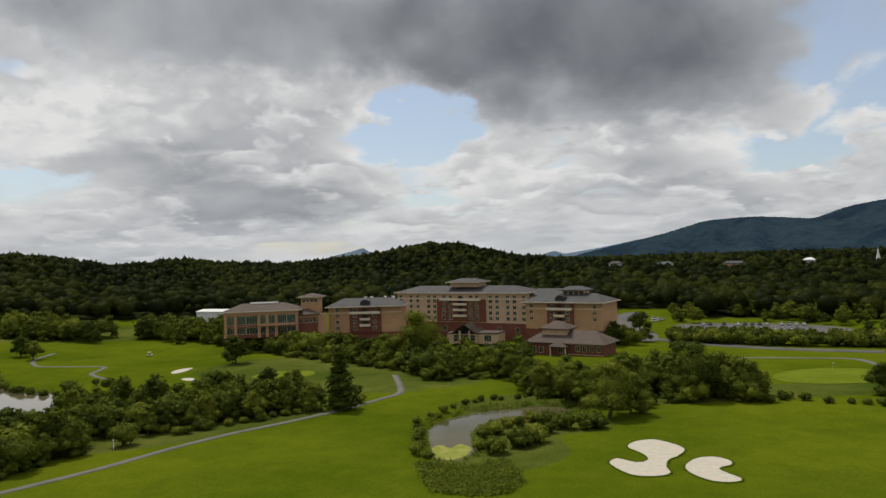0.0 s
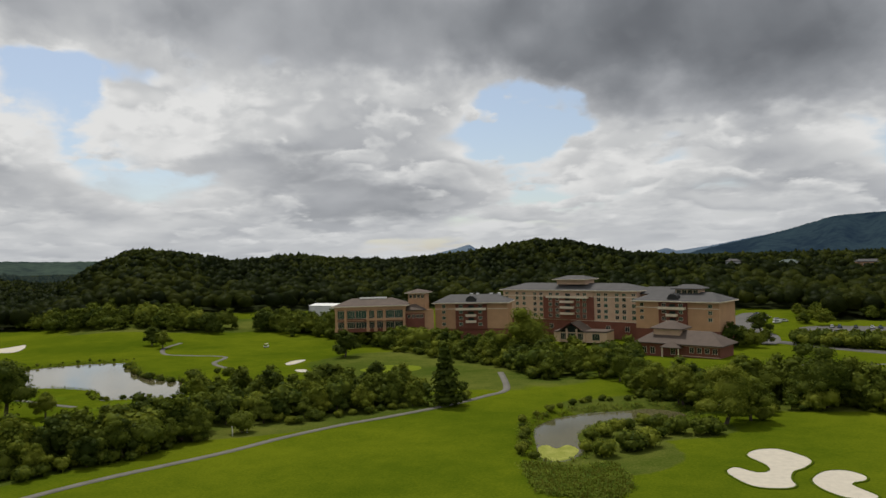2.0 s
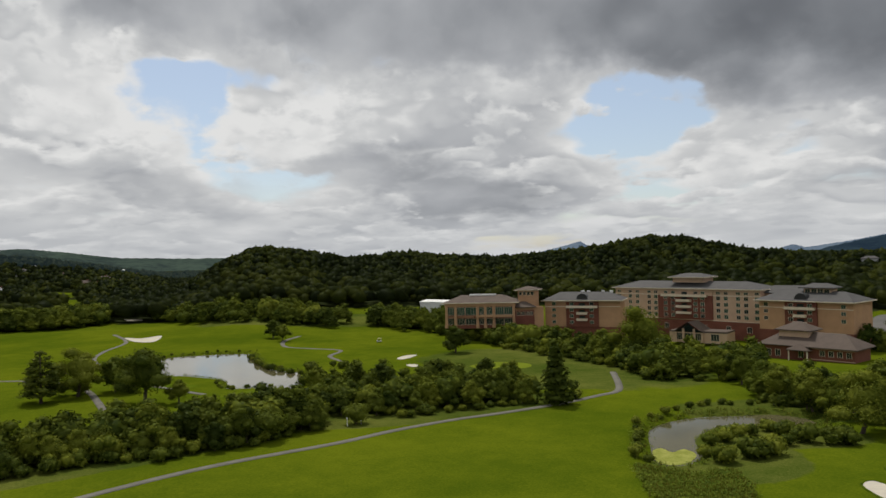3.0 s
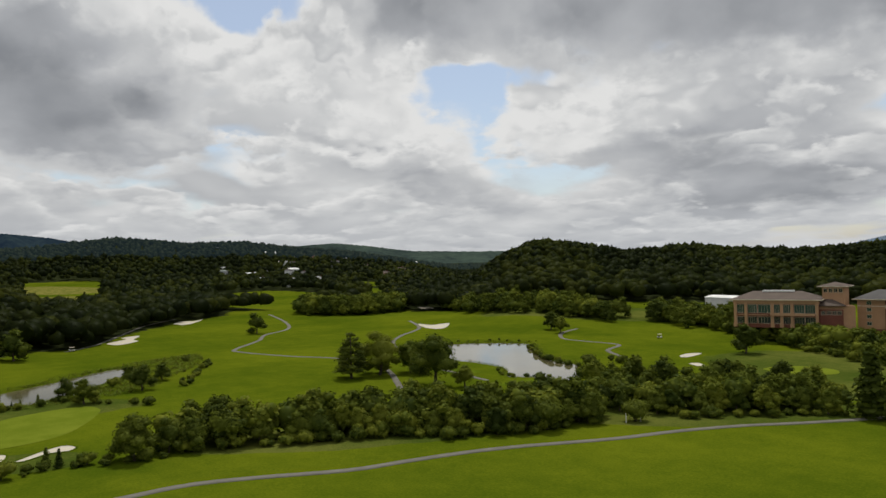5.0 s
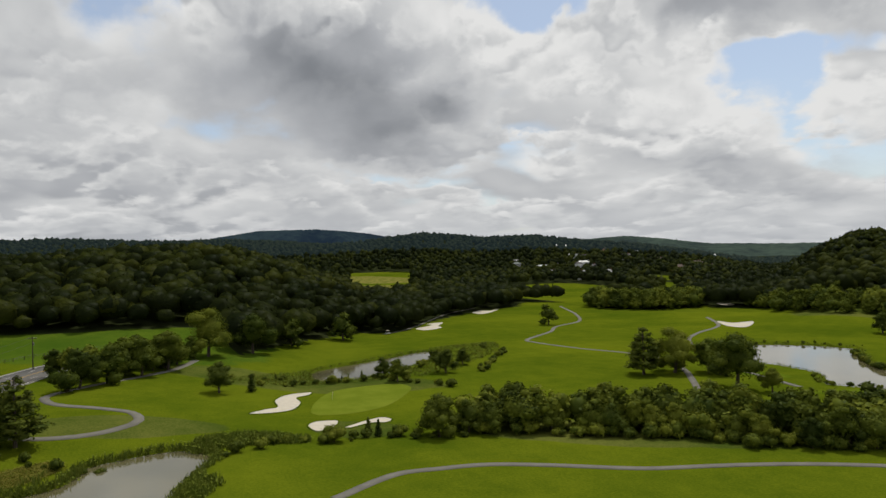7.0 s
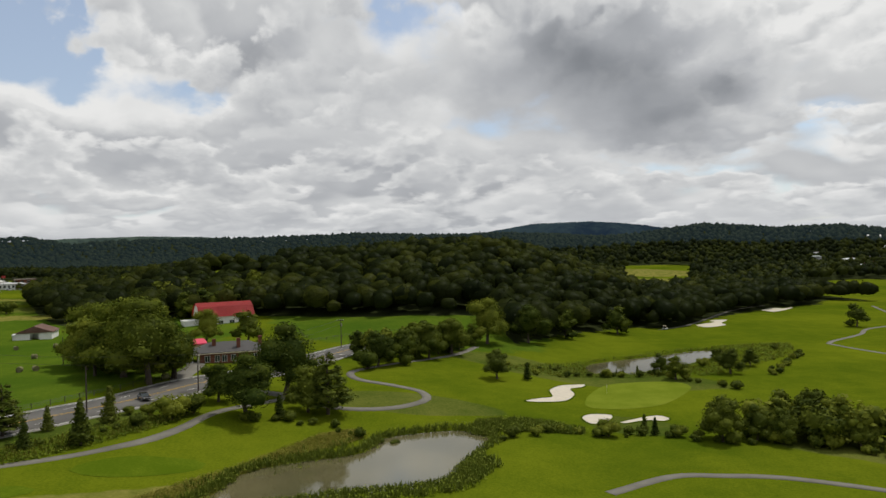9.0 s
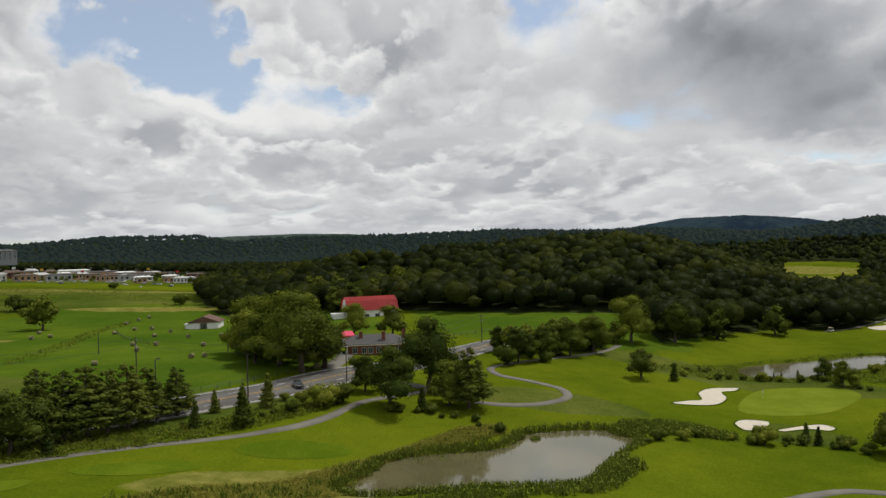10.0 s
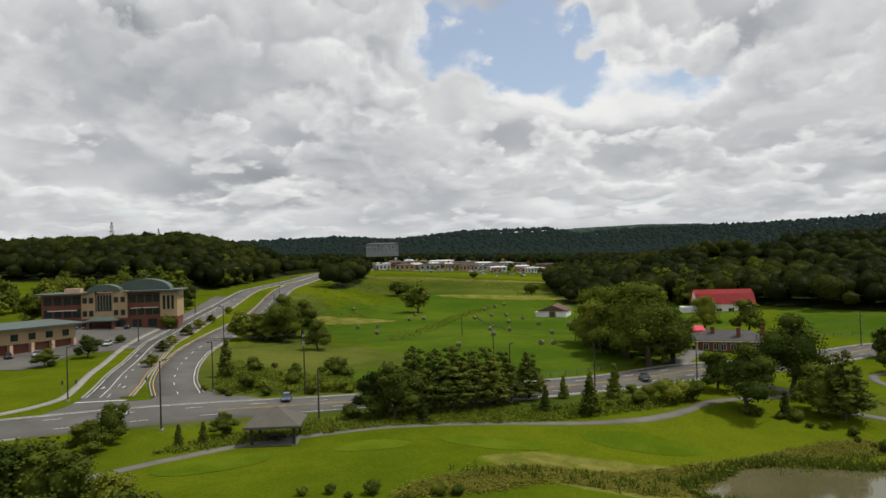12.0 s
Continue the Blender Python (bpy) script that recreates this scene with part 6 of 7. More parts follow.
m, L = facing((361, 600), (371, 594), gz(366, 597))
church = thing("church", m, "small white church with a pointed steeple", "church")
part("wall", boxes((0, L, 0, 14, -2, 8)), M_WHITE, church)
part("roof", hip_roof(0, L, 0, 14, 8, 4, 0.4, 0, 0.3, True), M_ROOF, church)
bm = boxes((L / 2 - 1.6, L / 2 + 1.6, 0, 3.2, 8, 14))
bmesh.ops.create_cone(bm, cap_ends=True, segments=8, radius1=1.7, radius2=0.05, depth=9, matrix=Matrix.Translation((L / 2, 1.6, 18.5)))
part("steeple", bm, M_WHITE, church, "white pointed steeple")
# motorway bridge in the valley
m, L = facing((-655.7, 616.4), (-600, 668), -3.0)
bridge = thing("bridge", m, "low concrete road bridge across the valley", "bridge")
part("deck", boxes((0, L, 0, 10, 2.0, 3.6)), M_KERB, bridge)
for x in (6, 26, 46, 66):
    part("pier", boxes((x - 0.8, x + 0.8, 1, 9, -10, 2.0)), M_KERB, bridge)

# houses of the town in the valley: gabled, each with a chimney
def far_house(x, y, wide, deep, high, turn, wall, roof, label):
    ob = thing("house", pose(x, y, gz(x, y), 0, 0, turn), label, "house")
    part("wall", boxes((-wide / 2, wide / 2, -deep / 2, deep / 2, -2, high)), wall, ob)
    part("roof", hip_roof(-wide / 2, wide / 2, -deep / 2, deep / 2, high, deep * 0.34, 0.4, 0, 0.25, True), roof, ob)
    part("chimney", boxes((wide * 0.2, wide * 0.2 + 0.9, -0.4, 0.5, high, high + deep * 0.5)), M_BRICK, ob)
    for sx in (-0.3, 0.0, 0.3):
        window_unit(ob, wide * sx, -deep / 2, high * 0.35, 1.2, 1.4, M_GLASS, M_WHITE, 0, 0)


rngb = np.random.default_rng(77)
for i in range(44):
    b, r = radians(rngb.uniform(30.5, 57)), rngb.uniform(860, 1350)
    x, y = -math.sin(b) * r, math.cos(b) * r
    k = i % 4
    far_house(x, y, rngb.uniform(11, 20), rngb.uniform(8, 11), rngb.uniform(3.5, 6.5), rngb.uniform(-60, 60) + 40, (M_WHITE, M_PALE, M_BRICK_TAN, M_WHITE)[k], (M_ROOF, M_PALE, M_ROOF_BROWN, M_WHITE)[k],
              ("small white house with a dark roof in the valley", "pale grey house with a light metal roof", "tan brick house with a brown gabled roof", "white house with a pale metal roof among trees")[k])
for x, y, wide in ((-660, 330, 50), (-700, 340, 30)):
    m, L = facing((x - wide * 0.24, y - wide * 0.44), (x + wide * 0.24, y + wide * 0.44), gz(x, y))
    ob = thing("storage_shed", m, "long low pale metal shed beside a field", "shed")
    part("wall", boxes((0, L, 0, 14, -3, 4.6)), M_WHITE, ob)
    part("roof", hip_roof(0, L, 0, 14, 4.6, 1.6, 0.4, 0, 0.25, True), M_PALE, ob, "pale metal roof")
v, f = ribbon(curve_points([(-sin_b * r, cos_b * r) for r, sin_b, cos_b in ((r, math.sin(radians(b)), math.cos(radians(b))) for r, b in ((640, 39.0), (760, 39.6), (900, 40.4), (1050, 40.9), (1200, 41.4), (1380, 41.9)))], 12.0), 15.0, 0.5, 0.0, 0.8)
tagged(new("road", mesh_from("road", v, f, M_ASPHALT)), "grey highway running up the far valley", "road", kind="structure")

# the shopping strip on the plateau: more roofs, tall signs and lamp poles
STRIP = [("low white shop with a flat pale roof", M_WHITE, M_PALE), ("tan shop with a brown roof", M_BRICK_TAN, M_ROOF_BROWN), ("grey shop with a dark roof", M_PALE, M_ROOF), ("brick restaurant with a brown roof", M_BRICK, M_ROOF_BROWN), ("ochre shop with a flat pale roof", M_OCHRE, M_PALE)]
for i in range(34):
    b, r = radians(113.5 + i * 0.48 + rngb.uniform(-0.2, 0.2)), rngb.uniform(735, 900)
    x, y = -math.sin(b) * r, math.cos(b) * r
    wide = rngb.uniform(8, 22)
    t = Vector((y, -x)).normalized() * wide / 2
    label, wall, roof = STRIP[i % 5]
    far_block((x - t.x, y - t.y), (x + t.x, y + t.y), gz(x, y), rngb.uniform(3.6, 6.0), 12, label, wall, roof, 1, 4, "shop", rngb.uniform(0.4, 2.6), "shop")
for i in range(22):
    b, r = radians(114 + i * 0.72 + rngb.uniform(-0.3, 0.3)), rngb.uniform(720, 800)
    x, y = -math.sin(b) * r, math.cos(b) * r
    high = rngb.uniform(7, 13)
    ob = thing("lamp_pole" if i % 3 else "sign_pole", pose(x, y, gz(x, y), 0, 0, math.degrees(b)), "tall grey car park lamp pole" if i % 3 else "tall roadside sign on a steel pole", "lamp pole" if i % 3 else "sign")
    bm = bmesh.new()
    limb(bm, (0, 0, -1), (0, 0, high), 0.22, 0.16, 6)
    part("pole", bm, M_KERB, ob)
    if i % 3:
        part("head", boxes((-1.3, 1.3, -0.25, 0.25, high - 0.1, high + 0.25)), M_KERB, ob)
    else:
        part("plate", boxes((-1.5, 1.5, -0.2, 0.2, high - 1.8, high + 0.3)), (M_WHITE, M_RED_ROOF, M_YELLOW)[i // 3 % 3], ob, "plain coloured sign board")

# ---- reeds, scrub and rough grass ----
def tufts(name, label, places, low, high, mat, blades=5, wide=0.10, spread=0.35, category="grass"):
    """Clumps of upright blades, too many to count."""
    rng = np.random.default_rng(len(places) + blades)
    p = np.array(places)
    n = len(p)
    base = np.repeat(np.column_stack([p, ground_z(p[:, 0], p[:, 1])]), blades, 0)
    m = len(base)
    base[:, :2] += rng.normal(0, spread, (m, 2))
    h = rng.uniform(low, high, m)
    a = rng.uniform(0, 6.28, m)
    lean = rng.normal(0, 0.22, (m, 2)) * h[:, None]
    side = np.column_stack([np.cos(a), np.sin(a), np.zeros(m)]) * wide
    tip = base + np.column_stack([lean, h])
    mid = base + np.column_stack([lean * 0.35, h * 0.55])
    v = np.stack([base - side * 0.7, base + side * 0.7, mid + side, tip, mid - side], 1).reshape(-1, 3)
    i = np.arange(m)[:, None] * 5
    f = np.concatenate([i + [0, 1, 2], i + [0, 2, 4], i + [4, 2, 3]])
    return tagged(new(name, mesh_from(name, v, f, mat)), label, category, kind="stuff")


def fill(outline, count, seed, smooth_it=True):
    """Random places inside an outline."""
    rng = np.random.default_rng(seed)
    o = curve_points(outline, 2.0, True) if smooth_it else np.array(outline, float)
    lo, hi = o.min(0), o.max(0)
    out = np.zeros((0, 2))
    while len(out) < count:
        q = rng.uniform(lo, hi, (count * 3, 2))
        out = np.concatenate([out, q[inside(o, q[:, 0], q[:, 1])]])
    return out[:count]


def shore_band(name, inner, outer, per_metre, seed, part_from=0.0, part_to=1.0):
    rng = np.random.default_rng(seed)
    _, shore = SHORES[name]
    n = len(shore)
    area = sum(shore[i][0] * shore[(i + 1) % n][1] - shore[(i + 1) % n][0] * shore[i][1] for i in range(n))
    out = []
    for i in range(int(n * part_from), int(n * part_to)):
        a, b = shore[i], shore[(i + 1) % n]
        d = b - a
        ln = np.hypot(*d)
        nrm = np.array([d[1], -d[0]]) / (ln + 1e-9) * (1 if area > 0 else -1)
        k = rng.poisson(ln * per_metre)
        t = rng.uniform(0, 1, (k, 1))
        out += list(a + d * t + nrm * rng.uniform(inner, outer, (k, 1)))
    return out


REED_BED_SOUTH = [(-83.1, -50.3), (-88.8, -45.3), (-92.7, -38.1), (-97.0, -32.1), (-104.5, -26.6), (-113.5, -24.6), (-120.2, -20.7), (-124.3, -10.2), (-129.5, -2.6), (-136.9, 0.5), (-137.9, -5.8), (-128.5, -17.6), (-119.4, -27.2), (-106.6, -33.4), (-99.1, -41.6), (-91.9, -49.4), (-83.1, -54.3)]
MEADOW_BANK = [(-69.7, -53.0), (-78.6, -53.1), (-91.5, -48.9), (-106.5, -37.3), (-122.8, -25.7), (-141.6, -10.8), (-145.5, -4.1), (-137.5, -4.0), (-121.5, -23.8), (-104.2, -25.8), (-92.0, -40.4), (-79.2, -46.5)]
REED_BED_NEAR = [(-95.8, -24.4), (-100.1, -15.6), (-104.5, -7.9), (-105.6, 1.7), (-108.6, 9.0), (-115.9, 13.1), (-122.5, 17.5), (-118.1, 20.4), (-109.2, 15.4), (-104.6, 10.9), (-100.8, -4.6), (-93.3, -23.8)]
REED_BED_NORTH = [(-144.5, 18.9), (-148.4, 24.9), (-148.5, 35.5), (-144.9, 42.7), (-141.0, 40.4), (-138.5, 29.5), (-139.0, 24.1), (-140.2, 19.8)]
LONG_POND_SCRUB = [(-216.6, 38.6), (-211.8, 46.1), (-210.8, 60.9), (-207.7, 83.1), (-209.1, 108.6), (-226.2, 128.4), (-249.3, 153.6), (-275.4, 165.4), (-268.1, 137.5), (-252.7, 103.4), (-240.7, 75.5), (-235.4, 58.8)]
ROUGH_FRONT = [(-5.7, 133.5), (3.5, 130.2), (9.9, 132.7), (12.1, 119.1), (8.1, 111.1), (-1.3, 112.3), (-4.4, 120.9)]
FIELD_SCRUB = [(-101.7, -125.2), (-102.2, -116.9), (-106.4, -113.0), (-111.2, -104.6), (-117.0, -100.3), (-128.8, -108.8), (-127.6, -127.4), (-127.6, -141.5), (-131.8, -152.7), (-118, -142)]

M_GRASS_DRY = leaf_material("meadow_grass", (0.092, 0.125, 0.022), (0.190, 0.210, 0.060), 0.25)
M_GRASS_RANK = leaf_material("rank_grass", (0.056, 0.105, 0.016), (0.130, 0.195, 0.036), 0.25)
reeds = [tuple(q) for q in fill(REED_BED_NEAR, 420, 2)] + [tuple(q) for q in fill(REED_BED_NORTH, 800, 3)] + [tuple(q) for q in fill(REED_BED_SOUTH, 160, 13)] + [tuple(q) for q in shore_band("pond_reeds", -0.3, 1.5, 6.0, 4)]
tufts("reeds", "tall green reeds along the pond edge", reeds, 0.7, 1.5, M_REED, 5, 0.09, 0.35, "reeds")
rank = [tuple(q) for q in fill(LONG_POND_SCRUB, 4200, 5) if not inside(SHORES["pond_long"][1], np.array([q[0]]), np.array([q[1]]))[0]]
rank += [tuple(q) for k, w, d in (("pond_near", 3.5, 4.0), ("pond_wide", 2.2, 2.0), ("pond_long", 2.5, 2.5)) for q in shore_band(k, 0.0, w, d, 6)]
VERGE = [(-66, -95), (-84, -92), (-105, -80), (-128, -62), (-146, -46), (-150, -38), (-140, -41), (-122, -55), (-100, -71), (-80, -85)]
SLOPE = [(-205, -190), (-240, -235), (-320, -290), (-420, -340), (-500, -380), (-520, -300), (-430, -215), (-400, -190), (-420, -260), (-330, -250), (-250, -205)]
GULLY = [(-196, -150), (-230, -160), (-290, -182), (-330, -190), (-330, -184), (-290, -175), (-230, -153), (-196, -144)]
rank += [tuple(q) for q in fill(VERGE, 2400, 17)] + [tuple(q) for q in fill(SLOPE, 2600, 18)] + [tuple(q) for q in fill(GULLY, 420, 19)]
rank += [tuple(q) for q in fill(ROUGH_FRONT, 1900, 7)] + [tuple(q) for q in fill(FIELD_SCRUB, 1500, 8)]


def weeds(name, label, places, low, high, size, mat, each=4):
    """Low leafy weeds: sprays that face the sky at uneven heights."""
    rng = np.random.default_rng(len(places))
    p = np.repeat(np.array(places), each, 0) + rng.normal(0, 0.5, (len(places) * each, 2))
    c = np.column_stack([p, ground_z(p[:, 0], p[:, 1]) + rng.uniform(low, high, len(p)) * rng.uniform(0.3, 1.0, len(p))])
    v, f = leaf_quads(rng, c, np.tile([0, 0, 1.4], (len(c), 1)), size)
    return tagged(new(name, mesh_from(name, v, f, mat)), label, "weeds", kind="stuff")


M_WEED = leaf_material("weed", (0.056, 0.110, 0.014), (0.140, 0.210, 0.034), 0.25)
weeds("meadow_grass", "tall yellowish uncut grass on the bank", fill(MEADOW_BANK, 9500, 1), 0.05, 0.45, 0.15, M_GRASS_DRY, 4)
weeds("reed_bed", "leafy green reed bed at the water edge", reeds, 0.3, 1.3, 0.22, M_GRASS_RANK, 3)
weeds("weeds", "rank yellow-green weeds and uncut grass round the ponds", rank, 0.1, 0.7, 0.21, M_WEED, 6)
tufts("rank_grass", "tall uncut grass stalks round the ponds", rank[::4], 0.5, 1.1, M_GRASS_DRY, 4, 0.08, 0.5)

# low scrub: line, spacing, spread to the sides, heights
SCRUB_LINES = [
    ([(6.0, 142.0), (9.8, 137.9), (15.4, 144.7), (19.2, 150.5), (24, 155), (32.8, 155.3)], 2.2, 2.0, 2.4, 4.4),
    ([(9, 152), (11.8, 155.5), (15.5, 161.0), (19.0, 163.5), (26.4, 161.1)], 2.4, 1.6, 2.2, 3.8),
    ([(-4.7, 137.6), (-5.7, 144.8), (-6.9, 155.6), (-6.8, 166.4)], 2.6, 1.2, 1.2, 2.8),
    ([(-3.9, 172.4), (1.0, 181.4), (7.1, 187.7), (19.6, 193.0), (32.5, 196.8)], 2.6, 1.6, 1.0, 2.4),
    ([(-146.3, -26.4), (-148.0, -18), (-146.6, -10.2), (-141.3, -6.0), (-138.5, 3.5)], 2.6, 1.5, 1.0, 2.4),
    ([(-134.5, 23.5), (-137, 30.5), (-140.5, 38.0), (-141.6, 43.9), (-140.9, 50.4), (-138.6, 57.3), (-134.0, 64.9), (-131.9, 71.2)], 2.5, 1.4, 1.0, 2.4),
    ([(-210.2, 47.5), (-210.6, 58.0), (-211.2, 69.6), (-208.7, 82.7), (-199.8, 92.1), (-186.8, 97.6)], 3.0, 1.5, 1.2, 2.6),
    ([(-169.2, 262.4), (-147.8, 237.9), (-134.4, 228.3), (-120.8, 221.6), (-108.4, 200.5)], 3.0, 2.5, 1.2, 2.8),
    ([(-190, 229), (-206, 254), (-190, 269), (-172, 273)], 4.0, 0.8, 0.7, 1.4),
    ([(-141.7, 200.7), (-131.4, 191.1), (-119, 196.0), (-110, 193)], 3.0, 1.0, 0.8, 1.8),
    ([(-88.7, 171.8), (-72.5, 167.4), (-60.1, 166.2), (-48.4, 176.4), (-35.5, 186.0), (-24.5, 195.3)], 2.6, 2.2, 1.2, 3.0),
    ([(-107.3, 200.8), (-93.5, 205.7), (-77.1, 208.2), (-58.9, 206.4), (-41.0, 202.6), (-29.3, 203.5)], 4.2, 5.0, 2.6, 5.0),
    ([(57.4, 201.9), (61.7, 188.7), (71.3, 182.1), (77.5, 177.5), (87.2, 179.9), (93.2, 173.4), (104.6, 166.7)], 3.0, 2.0, 1.2, 3.0),
    ([(-120.1, -71.3), (-124.8, -63.8), (-131.0, -57.0), (-138.8, -47.2), (-146, -40)], 3.2, 2.5, 0.7, 1.6),
    ([(-101.7, -125.2), (-104.4, -114), (-112.2, -104.6), (-117.0, -100.3)], 3.0, 3.0, 1.0, 2.6),
    ([(-128, -142), (-127, -126), (-133, -113), (-121, -118)], 4.0, 4.0, 1.4, 3.4),
    ([(-64.5, -63.0), (-69, -56), (-75.5, -48.1)], 2.6, 1.2, 0.9, 2.2),
    ([(-218, 40), (-222.9, 52), (-226, 60)], 4, 3, 1, 2),
    ([(-206, 120), (-222, 133), (-246, 155)], 3.4, 3, 1.2, 2.6),
    ([(-112.1, 106.8), (-106.2, 110.0), (-95.8, 117.4), (-86.4, 127.6), (-80.5, 143.0)], 3.0, 1.4, 1.6, 3.4),
    ([(-131.5, 75.0), (-123.0, 88.8), (-108.6, 108.8), (-92, 126)], 3.0, 1.4, 1.6, 3.6),
    ([(21.8, 196.9), (30.9, 185.8), (43.4, 174.1), (53.0, 180), (63.0, 179.4)], 3.2, 2.0, 1.8, 3.6),
    ([(-100.8, 340.4), (-68.1, 312.4), (-38.7, 282.0), (-14.4, 253.5), (-2.0, 228.8), (16.4, 230.4), (26.6, 239.0)], 4.0, 3.0, 2.0, 4.5),
    ([(-124.3, 365.3), (-94.2, 345.0), (-72.6, 324.5), (-50, 308)], 5.0, 4.0, 2.5, 6.0),
    ([(-120, 240), (-100, 232), (-84, 228)], 5.0, 4.0, 2.0, 4.0),
]
rng = np.random.default_rng(12)
for pts, step, side, lo, hi in SCRUB_LINES:
    for x, y in curve_points(pts, step):
        px, py = x + rng.normal(0, side * 0.6), y + rng.normal(0, side * 0.6)
        if any(inside(s, np.array([px]), np.array([py]))[0] for _, s in SHORES.values()):
            px, py = x, y
        thicken(px, py, rng.uniform(lo, hi), "s", rng.uniform(0.95, 1.35), 0.15)

# deeper parts of the thickets and woods: area, number, heights
GROVES = [
    ([(-660, -290), (-640, -340), (-620, -400), (-600, -470), (-620, -560), (-720, -560), (-760, -440), (-760, -320)], 70, 3.5, 7.5),
    ([(-560, -260), (-520, -200), (-470, -150), (-520, -130), (-600, -200)], 40, 7, 12),
    ([(-107, 200), (-84, 164), (-60, 170), (-34, 188), (-30, 206), (-60, 216), (-90, 210)], 34, 5.5, 9.5),
    ([(-102, 342), (-60, 305), (-14, 258), (0, 232), (24, 236), (30, 262), (6, 300), (-30, 318), (-56, 336), (-80, 344)], 60, 6, 10),
    ([(20, 200), (36, 180), (58, 184), (76, 180), (82, 192), (60, 206), (34, 214)], 26, 6, 11),
    ([(-135, 78), (-112, 110), (-94, 128), (-80, 150), (-90, 158), (-108, 134), (-126, 112), (-142, 90)], 36, 7, 10.5),
    ([(-408, 332), (-362, 345), (-352, 384), (-395, 400), (-440, 370)], 40, 10, 15),
    ([(-322, 396), (-240, 372), (-180, 366), (-190, 400), (-250, 420), (-330, 430)], 46, 8, 13),
    ([(-160, 380), (-115, 358), (-96, 350), (-100, 372), (-130, 400), (-170, 410)], 30, 8, 13),
    ([(-222, 2), (-234, 20), (-252, 32), (-262, 24), (-246, 8), (-230, -8)], 14, 7, 10),
    ([(84, 300), (96, 330), (86, 350), (76, 330)], 10, 6, 9),
    ([(100, 322), (146, 288), (172, 276), (180, 284), (150, 306), (112, 336)], 44, 5.0, 7.0),
    ([(124, 384), (160, 378), (192, 352), (205, 320), (250, 400), (160, 440), (130, 420)], 60, 6, 10),
    ([(190, 318), (172, 290), (200, 260), (250, 330)], 26, 6, 9),
    ([(-50, -240), (-110, -262), (-165, -238), (-200, -262), (-240, -330), (-150, -340), (-50, -320)], 80, 9, 14),
    ([(-262, -318), (-300, -334), (-330, -346), (-330, -380), (-262, -360)], 26, 8, 12),
    ([(150, 420), (260, 330), (330, 420), (240, 500)], 60, 7, 11),
    ([(-330, -110), (-360, -60), (-400, -40), (-430, -110), (-380, -150)], 44, 9, 14),
    ([(-158, -168), (-184, -178), (-178, -196), (-160, -186)], 12, 6, 10),
    ([(-190, -70), (-214, -86), (-232, -72), (-214, -54)], 13, 9, 15),
]
for k, (outline, count, lo, hi) in enumerate(GROVES):
    rng = np.random.default_rng(60 + k)
    for x, y in fill(outline, count, 60 + k, False):
        thicken(x, y, rng.uniform(lo, hi), "b", rng.uniform(1.0, 1.3))

grow_thickets()

# algae at the shallow end of the near pond
algae = [(-3.6, 147.0), (-2.6, 139.6), (0.5, 138.0), (3.4, 141.0), (4.6, 146.2), (2.4, 149.6), (0.2, 146.8), (-1.8, 149.4)]
bm = blob(algae, 0.0, 1.0)
for v in bm.verts:
    v.co.z = PONDS["pond_near"][0] + 0.012
tagged(new("algae", from_bm("algae", bm, M_ALGAE)), "yellow-green algae film on the shallow pond water", "algae", kind="stuff")

# ---- road surfaces, markings, kerbs ----
APRON = [(-65.5, -132.4), (-74.2, -135.3), (-81.2, -139.7), (-90.5, -149.0), (-88.7, -142.2), (-83.8, -129.9), (-88.0, -127.3), (-94.2, -134.6), (-103.1, -143.5), (-106.6, -140.5), (-100.2, -127.0), (-99.3, -119.0), (-101.4, -111.1), (-93.8, -105.7), (-64.8, -127.1)]
OFFICE_LOT = [(-89.1, -190.5), (-96.7, -186.4), (-110.4, -195.0), (-120.0, -191.4), (-132.9, -193.7), (-166.5, -219.7), (-237.2, -282.0), (-234.6, -287.2), (-172.3, -233.8), (-158.8, -228.6), (-126.3, -240.0), (-101.4, -222.7)]
HOTEL_LOT = [(114.0, 343.0), (124.0, 378.0), (155.0, 374.0), (186.0, 352.0), (190.0, 328.0), (157.0, 325.0)]
HOTEL_DROP = [(86.6, 355.8), (83.5, 331.1), (94.6, 322.3), (103.5, 347.3), (104.5, 377.7), (116.4, 413.0), (118.6, 435.6), (110.8, 438.2), (98.4, 412.5)]
for outline, label in ((APRON, "grey asphalt road junction"), (OFFICE_LOT, "grey asphalt car park by the offices"), (HOTEL_LOT, "asphalt car park behind a hedge"), (HOTEL_DROP, "asphalt turning loop before the hotel")):
    tagged(new("road", from_bm("road", blob(outline, 0.12, 4.0), M_ASPHALT)), label, "road", kind="structure")


def offset(line, d):
    t = np.gradient(line, axis=0)
    t /= np.linalg.norm(t, axis=1)[:, None] + 1e-9
    return line + np.stack([-t[:, 1], t[:, 0]], 1) * d


